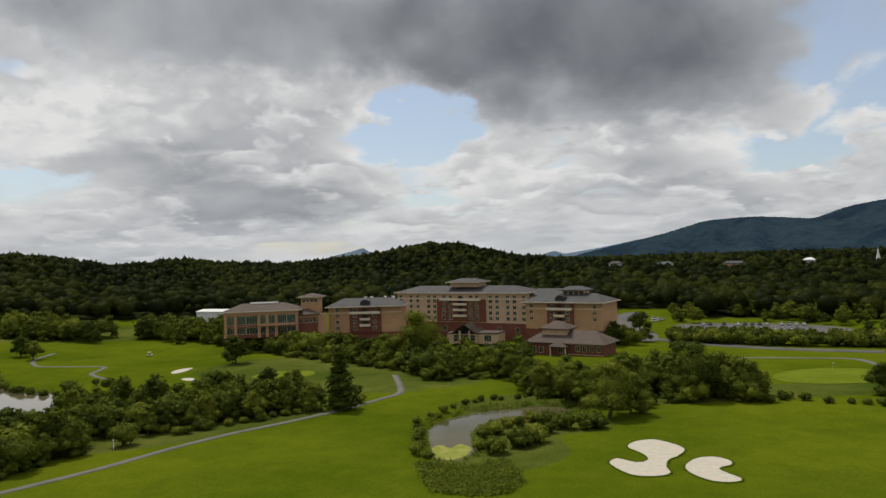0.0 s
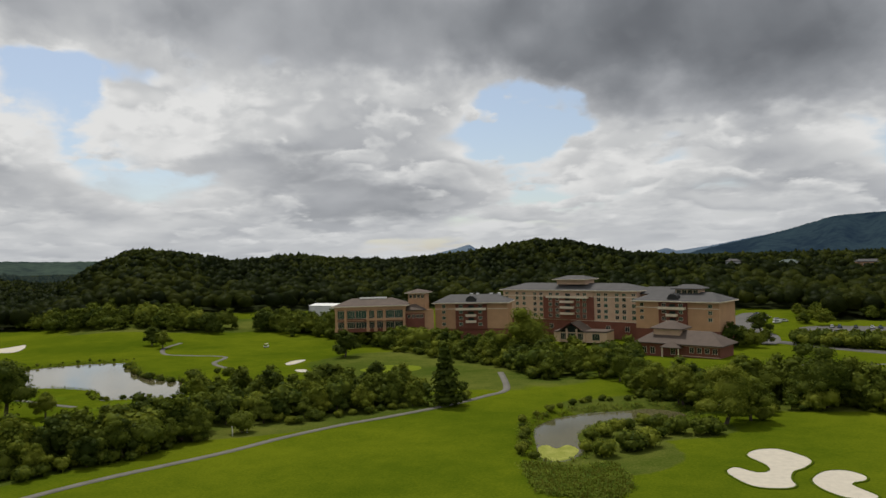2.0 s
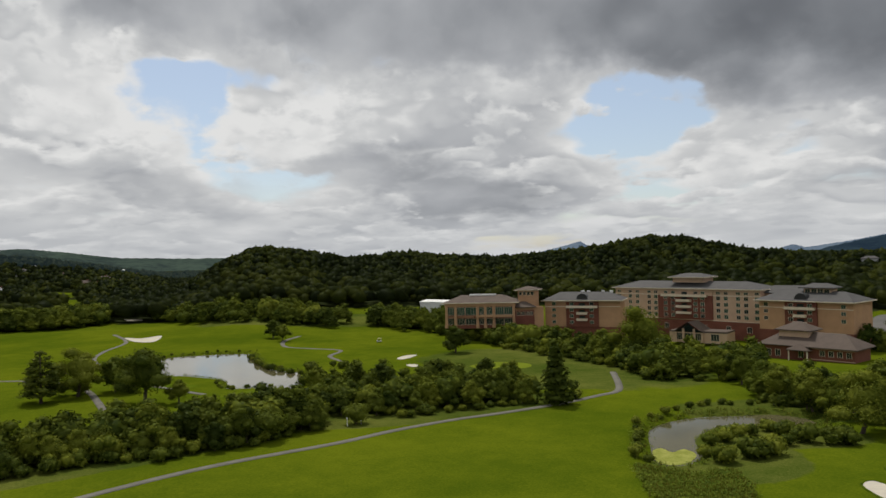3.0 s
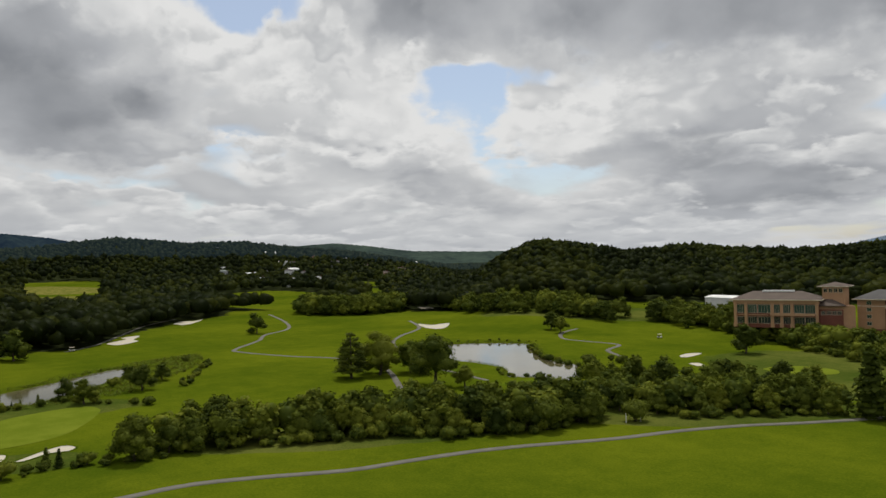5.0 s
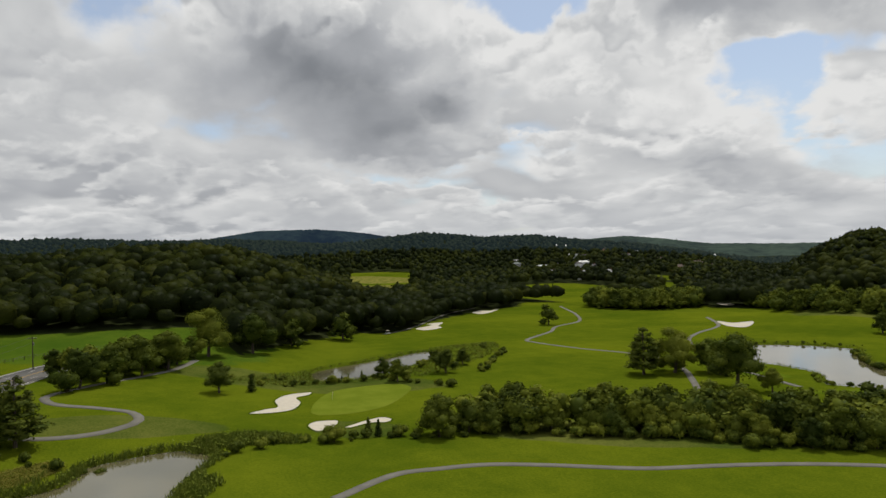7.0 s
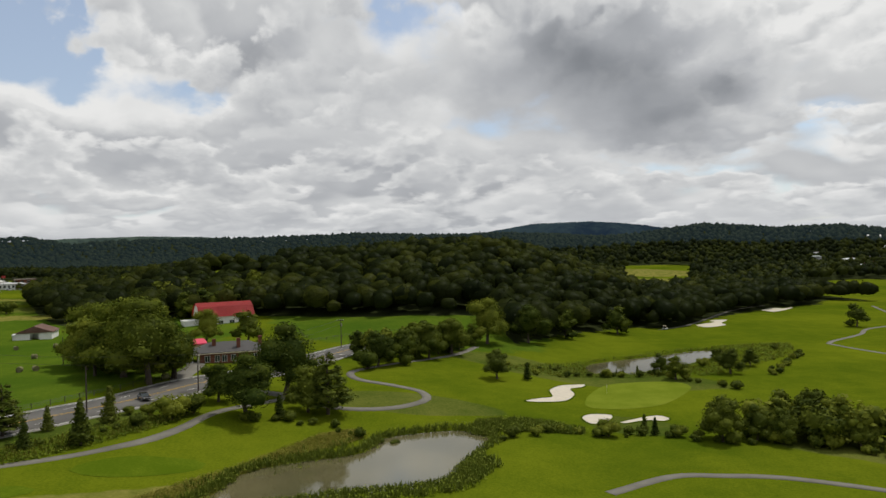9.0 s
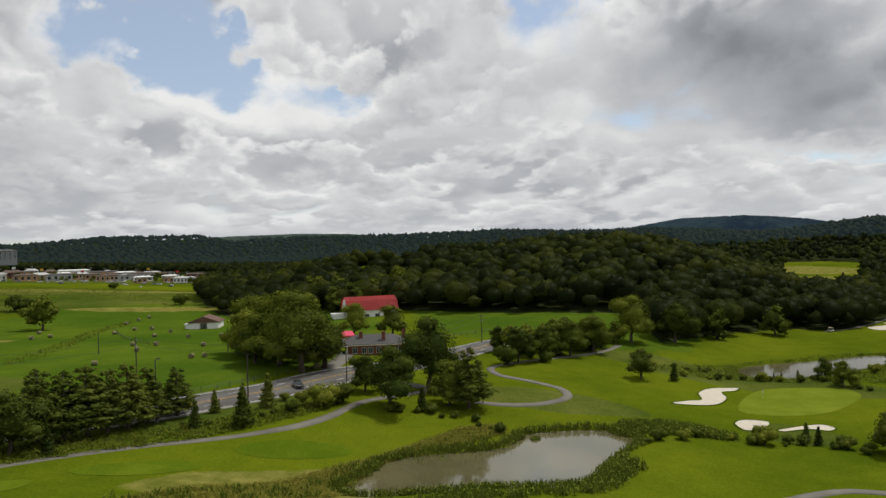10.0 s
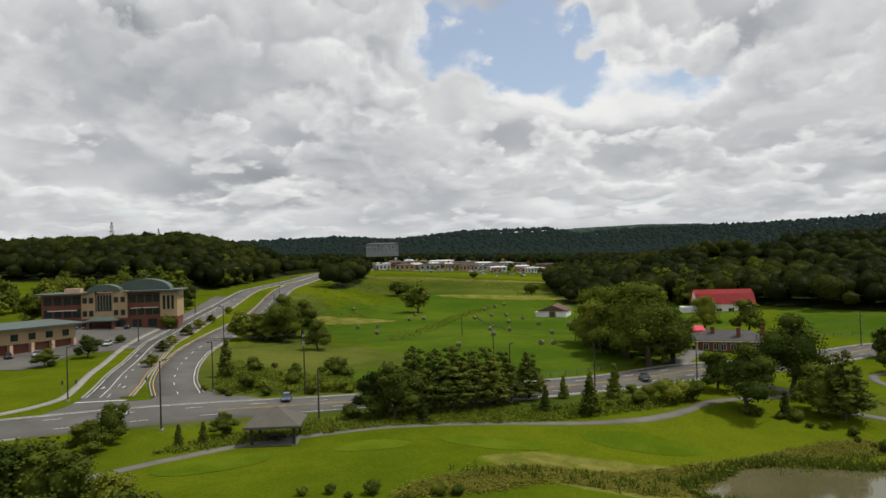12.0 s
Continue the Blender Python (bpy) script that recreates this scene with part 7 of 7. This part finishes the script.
def marking(line, d, wide, mat, dash=0.0, gap=0.0, lift=0.19, start=0.0, end=1.0):
    """A painted line beside a centre line, whole or in dashes."""
    o = offset(line, d)
    o = o[int(len(o) * start):max(int(len(o) * end), 2)]
    s = np.concatenate([[0], np.cumsum(np.hypot(*np.diff(o, axis=0).T))])
    vs, fs, base, at = [], [], 0, 0.0
    step = dash if dash else 4.0
    while at < s[-1] - 0.5:
        q = np.linspace(at, min(at + step, s[-1]), 4)
        pts = np.column_stack([np.interp(q, s, o[:, 0]), np.interp(q, s, o[:, 1])])
        v, f = ribbon(pts, wide, lift, 0.0, 0.01)
        vs.append(v), fs.append(np.array(f) + base)
        base += len(v)
        at += step + gap
    tagged(new("road_marking", mesh_from("road_marking", np.concatenate(vs), np.concatenate(fs), mat)), "worn painted road line", "road marking", kind="structure")


main = curve_points(ROADS["road_main"][1], 1.5)
for d in (-6.5, 6.5):
    marking(main, d, 0.18, M_LINE, lift=0.15, start=0.22 if d < 0 else 0.0)
for d in (-3.4, 3.4):
    marking(main, d, 0.16, M_LINE, 3.0, 9.0, 0.15)
for d in (-0.25, 0.25):
    marking(main, d, 0.14, M_YELLOW, lift=0.15, start=0.16)
upper, lower = curve_points(ROADS["road_up"][1], 1.5), curve_points(ROADS["road_down"][1], 1.5)
for line in (upper, lower):
    marking(line, 0.0, 0.16, M_LINE, 3.0, 7.0)
marking(upper, 4.1, 0.18, M_LINE), marking(upper, -4.1, 0.2, M_YELLOW), marking(upper, 1.4, 0.16, M_LINE, end=0.35)
marking(lower, 4.3, 0.2, M_YELLOW), marking(lower, -4.3, 0.18, M_LINE)
tagged(new("road_marking", mesh_from("road_marking", *ribbon(np.linspace((-77.5, -137.0), (-84.5, -130.5), 5), 0.5, 0.20, 0.0, 0.01), M_LINE)), "white painted stop line", "road marking", kind="structure")


def turn_arrow(x, y, turn):
    bm = bmesh.new()
    v = [bm.verts.new((a, b, 0)) for a, b in ((-0.12, 0), (0.12, 0), (0.12, 1.8), (0.5, 1.8), (0, 2.8), (-0.5, 1.8), (-0.12, 1.8))]
    bm.faces.new(v)
    bmesh.ops.triangulate(bm, faces=bm.faces[:])
    ob = new("road_marking", from_bm("road_marking", bm, M_LINE))
    ob.matrix_basis = Matrix.Translation((x, y, gz(x, y) + 0.2)) @ Matrix.Rotation(turn, 4, "Z")
    tagged(ob, "white painted turn arrow", "road marking", kind="structure")


for s in (0.02, 0.10, 0.18):
    i = int(len(upper) * s)
    t = upper[i] - upper[i + 1]
    for d in (-1.4, 2.8):
        q = offset(upper, d)[i]
        turn_arrow(q[0], q[1], math.atan2(t[1], t[0]) - math.pi / 2)

for line, d in ((upper, 4.9), (upper, -4.75), (lower, 5.0), (lower, -5.0)):
    v, f = ribbon(offset(line, d), 0.3, 0.28, 0.0, 0.4)
    tagged(new("kerb", mesh_from("kerb", v, f, M_KERB)), "pale concrete kerb beside the road", "kerb", kind="structure")
for d in (-7.2, 7.2):
    o = offset(main, d)
    for a, b in (((0.0, 0.05), (0.34, 1.0)) if d < 0 else ((0.0, 1.0),)):
        o2 = o[int(len(o) * a):int(len(o) * b)]
        if len(o2) > 2:
            v, f = ribbon(o2, 0.35, 0.2, 0.0, 0.4)
            tagged(new("kerb", mesh_from("kerb", v, f, M_KERB)), "pale concrete kerb beside the road", "kerb", kind="structure")
SIDEWALK = [(-63.1, -141.0), (-70.4, -140.6), (-77.6, -142.5), (-84.6, -149.2), (-100.3, -167.7), (-125.7, -194.7), (-152.6, -215.5)]
v, f = ribbon(curve_points(SIDEWALK, 2.5), 1.6, 0.2, 0.0, 0.3)
tagged(new("pavement", mesh_from("pavement", v, f, M_KERB)), "narrow pale concrete pavement beside the road", "pavement", kind="structure")
for pts, wide in (([(-181.7, -47.5), (-188, -49.5), (-196.5, -50.1), (-208.5, -50.8), (-216.2, -52.7)], 5.0), ([(-174.6, -33.2), (-170.8, -22.8), (-166.3, -17.4)], 4.0), ([(-2, 297), (14, 300), (24, 306), (40, 312)], 2.0)):
    v, f = ribbon(curve_points(pts, 2.0), wide, 0.08)
    tagged(new("path", mesh_from("path", v, f, M_CONCRETE)), "pale gravel drive", "path", kind="structure")

# ---- street lamps, poles, wires ----
def street_lamp(x, y, high, turn):
    ob = thing("street_lamp", pose(x, y, gz(x, y) - 0.2, 0, 0, turn), "tall dark street lamp with a short arm", "street lamp", "street lamps")
    bm = bmesh.new()
    limb(bm, (0, 0, 0), (0, 0, high), 0.16, 0.09, 8)
    part("pole", bm, M_DARK, ob)
    bm = bmesh.new()
    limb(bm, (0, 0, high - 0.3), (1.0, 0, high), 0.06, 0.05, 6)
    arm = part("arm", bm, M_DARK, ob)
    part("head", boxes((0.8, 1.6, -0.2, 0.2, high - 0.08, high + 0.12)), M_DARK, arm, "dark lamp head")
    part("base", boxes((-0.3, 0.3, -0.3, 0.3, 0, 0.5)), M_KERB, ob, "concrete footing")


for x, y, h in ((-75.3, -106.7, 12.0), (-78.1, -140.3, 11.0), (-100.3, -124.1, 10.8), (-157.7, -189.0, 11.0), (-128.4, -67.6, 12.0), (-132.5, -197.9, 10.8), (-248.0, -256.1, 12.0), (-212, -222, 11.0), (-187, -241, 11.0)):
    street_lamp(x, y, h, (x * 7) % 360)


def utility_pole(x, y, high, turn, arm=True):
    ob = thing("utility_pole", pose(x, y, gz(x, y) - 0.3, 0, 0, turn), "weathered wooden utility pole with a crossarm" if arm else "weathered bare wooden pole", "utility pole")
    bm = bmesh.new()
    limb(bm, (0, 0, 0), (0, 0, high + 0.3), 0.17, 0.11, 8)
    part("pole", bm, M_POLE, ob)
    if arm:
        c = part("crossarm", boxes((-1.2, 1.2, -0.07, 0.07, high - 0.6, high - 0.45)), M_POLE, ob)
        for q in (-1.1, -0.4, 0.4, 1.1):
            bm = bmesh.new()
            limb(bm, (q, 0, high - 0.45), (q, 0, high - 0.2), 0.05, 0.04, 6)
            part("insulator", bm, M_WHITE, c)
        bm = bmesh.new()
        limb(bm, (0.28, 0, high - 2.6), (0.28, 0, high - 1.6), 0.2, 0.2, 10)
        part("transformer", bm, M_KERB, ob)
    return Vector((x, y, gz(x, y) + high - 0.3))


tops = {}
for k, (x, y, h, arm) in {"a": (-60.0, -150.0, 13.0, True), "b": (-109.5, -106.3, 13.0, True), "c": (-166.5, -92.5, 10.5, True), "d": (-219.6, -91.2, 8.0, False), "e": (-170.5, -41.0, 9.0, True), "f": (-252.5, -11.6, 10.4, True), "g": (-215.8, -132.4, 7.0, False), "h": (-94.3, -88.3, 8.7, False), "i": (-150.0, -58.0, 9.5, False)}.items():
    tops[k] = utility_pole(x, y, h, 35 if k in "abce" else 80, arm)


def wire(a, b, sag, shift):
    cu = bpy.data.curves.new("power_line", "CURVE")
    cu.dimensions, cu.bevel_depth, cu.bevel_resolution = "3D", 0.025, 1
    sp = cu.splines.new("POLY")
    sp.points.add(15)
    for i, pt in enumerate(sp.points):
        t = i / 15
        p = a.lerp(b, t)
        pt.co = (p.x, p.y, p.z - sag * 4 * t * (1 - t) - shift, 1)
    cu.materials.append(M_DARK)
    tagged(new("power_line", cu), "thin dark overhead power line between poles", "power line")


for a, b in (("a", "b"), ("b", "c"), ("c", "e"), ("e", "f")):
    for s in (0.0, 1.8):
        wire(tops[a], tops[b], 1.0, s)
wire(tops["b"], Vector((-30, -210, 26)), 1.5, 0.0)

# ---- hay, fence ----
BALES = [(-219.4, -183.0), (-225.6, -178.2), (-207.4, -163.9), (-190.3, -118.1), (-265.4, -182.9), (-268.8, -227.3), (-257.8, -185.3), (-279.3, -197.4), (-296.7, -165.2), (-322.2, -183.4), (-269.2, -141.8), (-239.6, -125.6), (-238.0, -133.2), (-237.1, -107.1), (-265.7, -126.2), (-348.7, -186.2), (-287.2, -144.1), (-206.6, -93.1), (-270.8, -115.0), (-279.1, -164.3), (-300.1, -159.2), (-336.8, -185.4), (-200.2, -61.1), (-184.6, -52.3), (-205.1, -96.6), (-221.9, -123.0)]
bm = bmesh.new()
bmesh.ops.create_cone(bm, cap_ends=True, segments=18, radius1=0.78, radius2=0.78, depth=1.5, matrix=Matrix.Rotation(radians(90), 4, "X"))
bmesh.ops.bevel(bm, geom=[e for e in bm.edges if abs(e.verts[0].co.y - e.verts[1].co.y) < 0.01], offset=0.12, segments=2, affect="EDGES")
rng = np.random.default_rng(9)
for v in bm.verts:
    v.co *= 1 + rng.normal(0, 0.015)
bale_mesh = from_bm("hay_bale", bm, M_HAY)
for x, y in BALES:
    ob = tagged(new("hay_bale", bale_mesh), "round tan hay bale lying in the meadow", "hay bale", "hay bales in the meadow")
    ob.matrix_basis = pose(x, y, gz(x, y) + 0.72, 0, 0, rng.uniform(0, 360))
for pts in ([(-140.5, -78.3), (-147.5, -74.3), (-157.1, -68.0), (-168.3, -60.3), (-182.0, -52.5)], [(-253.9, -33.1), (-272.5, -18.1), (-279.9, -5.3), (-285, 20)], [(-290, -170), (-262, -150), (-240, -128)]):
    line = curve_points(pts, 3.0)
    ob = thing("fence", pose(line[0][0], line[0][1], gz(*line[0])), "weathered post and wire field fence", "fence")
    o = Vector((line[0][0], line[0][1], gz(*line[0])))
    pm = None
    for x, y in line:
        if pm is None:
            pm = bpy.data.meshes.new("post")
            b2 = bmesh.new()
            limb(b2, (0, 0, -0.3), (0, 0, 1.3), 0.08, 0.07, 6)
            b2.to_mesh(pm), b2.free()
            pm.materials.append(M_POLE)
        part("post", pm, None, ob, "", Matrix.Translation(Vector((x, y, gz(x, y))) - o))
    for h in (0.5, 0.9, 1.2):
        bm = bmesh.new()
        for (x, y), (x2, y2) in zip(line, line[1:]):
            limb(bm, Vector((x, y, gz(x, y) + h)) - o, Vector((x2, y2, gz(x2, y2) + h)) - o, 0.02, 0.02, 4)
        part("wire", bm, M_DARK, ob)

# ---- vehicles ----
def car_paint(name, rgb):
    def build(n):
        s = principled(n, n.mix(n.noise(where(n), 3.0), (*rgb, 1), (*[k * 0.85 for k in rgb], 1)), 0.25, None, 0, 0, 0.0, 0.5)
        n.put(s, "Coat Weight", 0.6)
        return s
    return material(name, build)


def loft(sections):
    """A closed skin through cross sections of equal length."""
    bm = bmesh.new()
    rings = [[bm.verts.new(p) for p in s] for s in sections]
    for a, b in zip(rings, rings[1:]):
        for i in range(len(a)):
            j = (i + 1) % len(a)
            bm.faces.new((a[i], a[j], b[j], b[i]))
    bm.faces.new(rings[0][::-1]), bm.faces.new(rings[-1])
    bmesh.ops.recalc_face_normals(bm, faces=bm.faces[:])
    return bm


def car(m, paint, label, tall=0.0):
    """A car along x: shell, glazed cabin, four wheels with rims, lamps."""
    ob = thing("car", m, label, "car")
    h = 0.92 + tall * 0.5
    body = loft([[(x, -w, z0), (x, w, z0), (x, w, z1 - 0.12), (x, w - 0.1, z1), (x, -w + 0.1, z1), (x, -w, z1 - 0.12)] for x, w, z0, z1 in ((-2.3, 0.72, 0.42, 0.80), (-2.15, 0.86, 0.28, h), (-1.0, 0.90, 0.24, h + 0.02), (0.9, 0.90, 0.24, h), (1.9, 0.86, 0.26, h - 0.14), (2.3, 0.68, 0.38, 0.62))])
    bmesh.ops.bevel(body, geom=body.edges[:], offset=0.04, segments=1, affect="EDGES")
    shell = part("body", body, paint, ob)
    top = 1.43 + tall
    part("cabin", loft([[(x, -w0, h - 0.02), (x, w0, h - 0.02), (x + s, w1, top - dz), (x + s, -w1, top - dz)] for x, s, w0, w1, dz in ((-1.9 - tall * 0.3, 0.5 - tall * 0.3, 0.80, 0.60, 0.06), (-0.6, 0.0, 0.82, 0.64, 0.0), (1.15, -0.75, 0.80, 0.60, 0.05))]), M_GLASS, ob, "dark car windows")
    part("roof", boxes((-1.35 - tall * 0.3, 0.42, -0.62, 0.62, top - 0.05, top + 0.02)), paint, ob)
    for x in (-1.4, 1.4):
        for y in (-0.84, 0.84):
            bm = bmesh.new()
            bmesh.ops.create_cone(bm, cap_ends=True, segments=16, radius1=0.33, radius2=0.33, depth=0.22, matrix=Matrix.Rotation(radians(90), 4, "X"))
            wheel = part("wheel", bm, M_RUBBER, ob, "", pose(x, y, 0.33))
            bm = bmesh.new()
            bmesh.ops.create_cone(bm, cap_ends=True, segments=12, radius1=0.2, radius2=0.2, depth=0.26, matrix=Matrix.Rotation(radians(90), 4, "X"))
            part("rim", bm, M_KERB, wheel)
    for y in (-0.6, 0.6):
        part("headlight", boxes((2.16, 2.28, y - 0.15, y + 0.15, 0.56, 0.68)), M_WHITE, ob)
        part("tail_light", boxes((-2.28, -2.2, y - 0.15, y + 0.15, 0.62, 0.76)), M_RED_ROOF, ob)
    return ob


PAINTS = [("white", (0.72, 0.72, 0.70)), ("dark grey", (0.05, 0.05, 0.055)), ("silver", (0.42, 0.43, 0.44)), ("blue grey", (0.06, 0.09, 0.16)), ("red", (0.38, 0.03, 0.03))]
STOCK = []
for i, (word, rgb) in enumerate(PAINTS):
    x, y = ((-77.0, -120.7), (-205.4, -233.1), (-103.5, -201.0), (-102.6, -104.7), (150.0, 346.0))[i]
    turn = (-138, 40, 60, 42, -30)[i]
    STOCK.append(car(pose(x, y, gz(x, y) + 0.14, 0, 0, turn), car_paint("paint_" + word.replace(" ", "_"), rgb), word + " car on the asphalt", 0.22 if i == 2 else 0.0))
MORE = [(-160.3, -50.0, 35, 1), (-98.0, -204.9, 70, 1), (-123.8, -200.3, 40, 0), (-132.7, -232.0, 40, 1), (-159.5, -225.5, 45, 1), (-144.8, -222.0, 45, 1), (-150.3, -225.6, 45, 2), (-127.3, -231.0, 45, 0), (-290, -297, 40, 0), (-112.0, -212.0, 60, 0), (-116.0, -214.0, 60, 0), (-120.0, -216.0, 60, 0)]
rng = np.random.default_rng(31)
for i in range(15):
    t = i / 14
    if rng.random() < 0.85:
        MORE.append((127 + 41 * t, 354 - 15 * t, 70 + rng.uniform(-4, 4), int(rng.choice([0, 0, 0, 1, 2, 3, 4]))))
    if rng.random() < 0.75:
        MORE.append((136 + 44 * t, 374 - 18 * t, 70 + rng.uniform(-4, 4), int(rng.choice([0, 0, 1, 2, 3]))))
for i in range(8):
    MORE.append((108 + rng.uniform(0, 14), 395 + i * 5.0, 20 + rng.uniform(-4, 4), int(rng.choice([0, 0, 1, 2]))))
for i in range(34):
    MORE.append((-560 - rng.uniform(0, 90), -470 + i * 5.2 + rng.uniform(-2, 2), rng.uniform(0, 180), int(rng.choice([0, 0, 0, 1, 2, 3, 4]))))
for i in range(70):
    b, r = math.radians(114 + rng.uniform(0, 15)), rng.uniform(715, 860)
    MORE.append((-math.sin(b) * r, math.cos(b) * r, rng.uniform(0, 180), int(rng.choice([0, 0, 0, 1, 2, 2, 3, 4]))))
for x, y, turn, k in MORE:
    copy_thing(STOCK[k], pose(x, y, gz(x, y) + 0.14, 0, 0, turn))


def golf_cart(x, y, turn):
    ob = thing("golf_cart", pose(x, y, gz(x, y) + 0.08, 0, 0, turn), "small golf cart with a flat roof on the turf", "golf cart")
    part("body", boxes((-1.1, 1.1, -0.55, 0.55, 0.35, 0.62), (0.6, 1.15, -0.5, 0.5, 0.62, 0.95), (-1.15, -0.6, -0.5, 0.5, 0.62, 0.9)), M_WHITE, ob)
    part("seat", boxes((-0.5, 0.1, -0.5, 0.5, 0.62, 0.85), (-0.6, -0.45, -0.5, 0.5, 0.85, 1.25)), M_DARK, ob)
    part("roof", boxes((-0.9, 0.9, -0.6, 0.6, 1.82, 1.9)), M_CREAM, ob)
    for a in (-0.8, 0.75):
        for b in (-0.52, 0.52):
            bm = bmesh.new()
            limb(bm, (a, b, 0.6), (a * 0.95, b, 1.83), 0.03, 0.03, 6)
            part("post", bm, M_DARK, ob)
            bm = bmesh.new()
            bmesh.ops.create_cone(bm, cap_ends=True, segments=12, radius1=0.24, radius2=0.24, depth=0.18, matrix=Matrix.Rotation(radians(90), 4, "X"))
            part("wheel", bm, M_RUBBER, ob, "", pose(a, b, 0.24))


golf_cart(-133.9, 320.5, 30), golf_cart(-332.1, 140.1, 60)
for x, y in ((-186.4, 61.8), (122.6, 224.8)):
    ob = thing("flagstick", pose(x, y, gz(x, y)), "thin golf flagstick with a small white flag", "flag")
    bm = bmesh.new()
    limb(bm, (0, 0, 0), (0, 0, 2.2), 0.025, 0.02, 6)
    part("stick", bm, M_WHITE, ob)
    part("flag", boxes((0, 0.5, -0.015, 0.015, 1.85, 2.2)), M_WHITE, ob)
for x, y in ((-70.3, 155.8), (-72.4, 152.6)):
    ob = thing("marker_post", pose(x, y, gz(x, y)), "slim white marker post beside the turf", "post")
    bm = bmesh.new()
    limb(bm, (0, 0, -0.2), (0, 0, 1.9), 0.12, 0.11, 8)
    part("post", bm, M_WHITE, ob)
    part("cap", boxes((-0.16, 0.16, -0.16, 0.16, 1.9, 2.0)), M_WHITE, ob)
for x, y, turn in ((-80.9, -147.3, 30), (-82.8, -145.5, 30), (-93.0, -136.5, 30), (-72.5, -114.0, 20)):
    ob = thing("road_sign", pose(x, y, gz(x, y), 0, 0, turn), "small road sign on a thin post", "sign")
    bm = bmesh.new()
    limb(bm, (0, 0, -0.2), (0, 0, 2.6), 0.04, 0.04, 6)
    part("post", bm, M_KERB, ob)
    part("plate", boxes((-0.35, 0.35, -0.03, 0.03, 1.9, 2.7)), M_DARK, ob, "dark sign plate")
# transmission towers on the far ridge
for x, y, base, top in ((-532.6, -846.4, 50, 97.3), (-636.6, -897.1, 52, 93.0)):
    ob = thing("transmission_tower", pose(x, y, base, 0, 0, 30), "distant steel lattice transmission tower", "pylon")
    h = top - base
    bm = bmesh.new()
    for a in (-1, 1):
        for b in (-1, 1):
            limb(bm, (a * 4, b * 4, -12), (a * 0.5, b * 0.5, h), 0.25, 0.2, 4)
    for k in range(7):
        z0, z1 = h * k / 7, h * (k + 1) / 7
        w0, w1 = 4 - 3.5 * k / 7, 4 - 3.5 * (k + 1) / 7
        for b in (-1, 1):
            limb(bm, (-w0, b * w0, z0), (w1, b * w1, z1), 0.15, 0.15, 4), limb(bm, (b * w0, w0, z0), (b * w1, -w1, z1), 0.15, 0.15, 4)
    part("lattice", bm, M_KERB, ob)
    part("arm", boxes((-7, 7, -0.3, 0.3, h * 0.72, h * 0.74), (-5.5, 5.5, -0.3, 0.3, h * 0.86, h * 0.88)), M_KERB, ob)
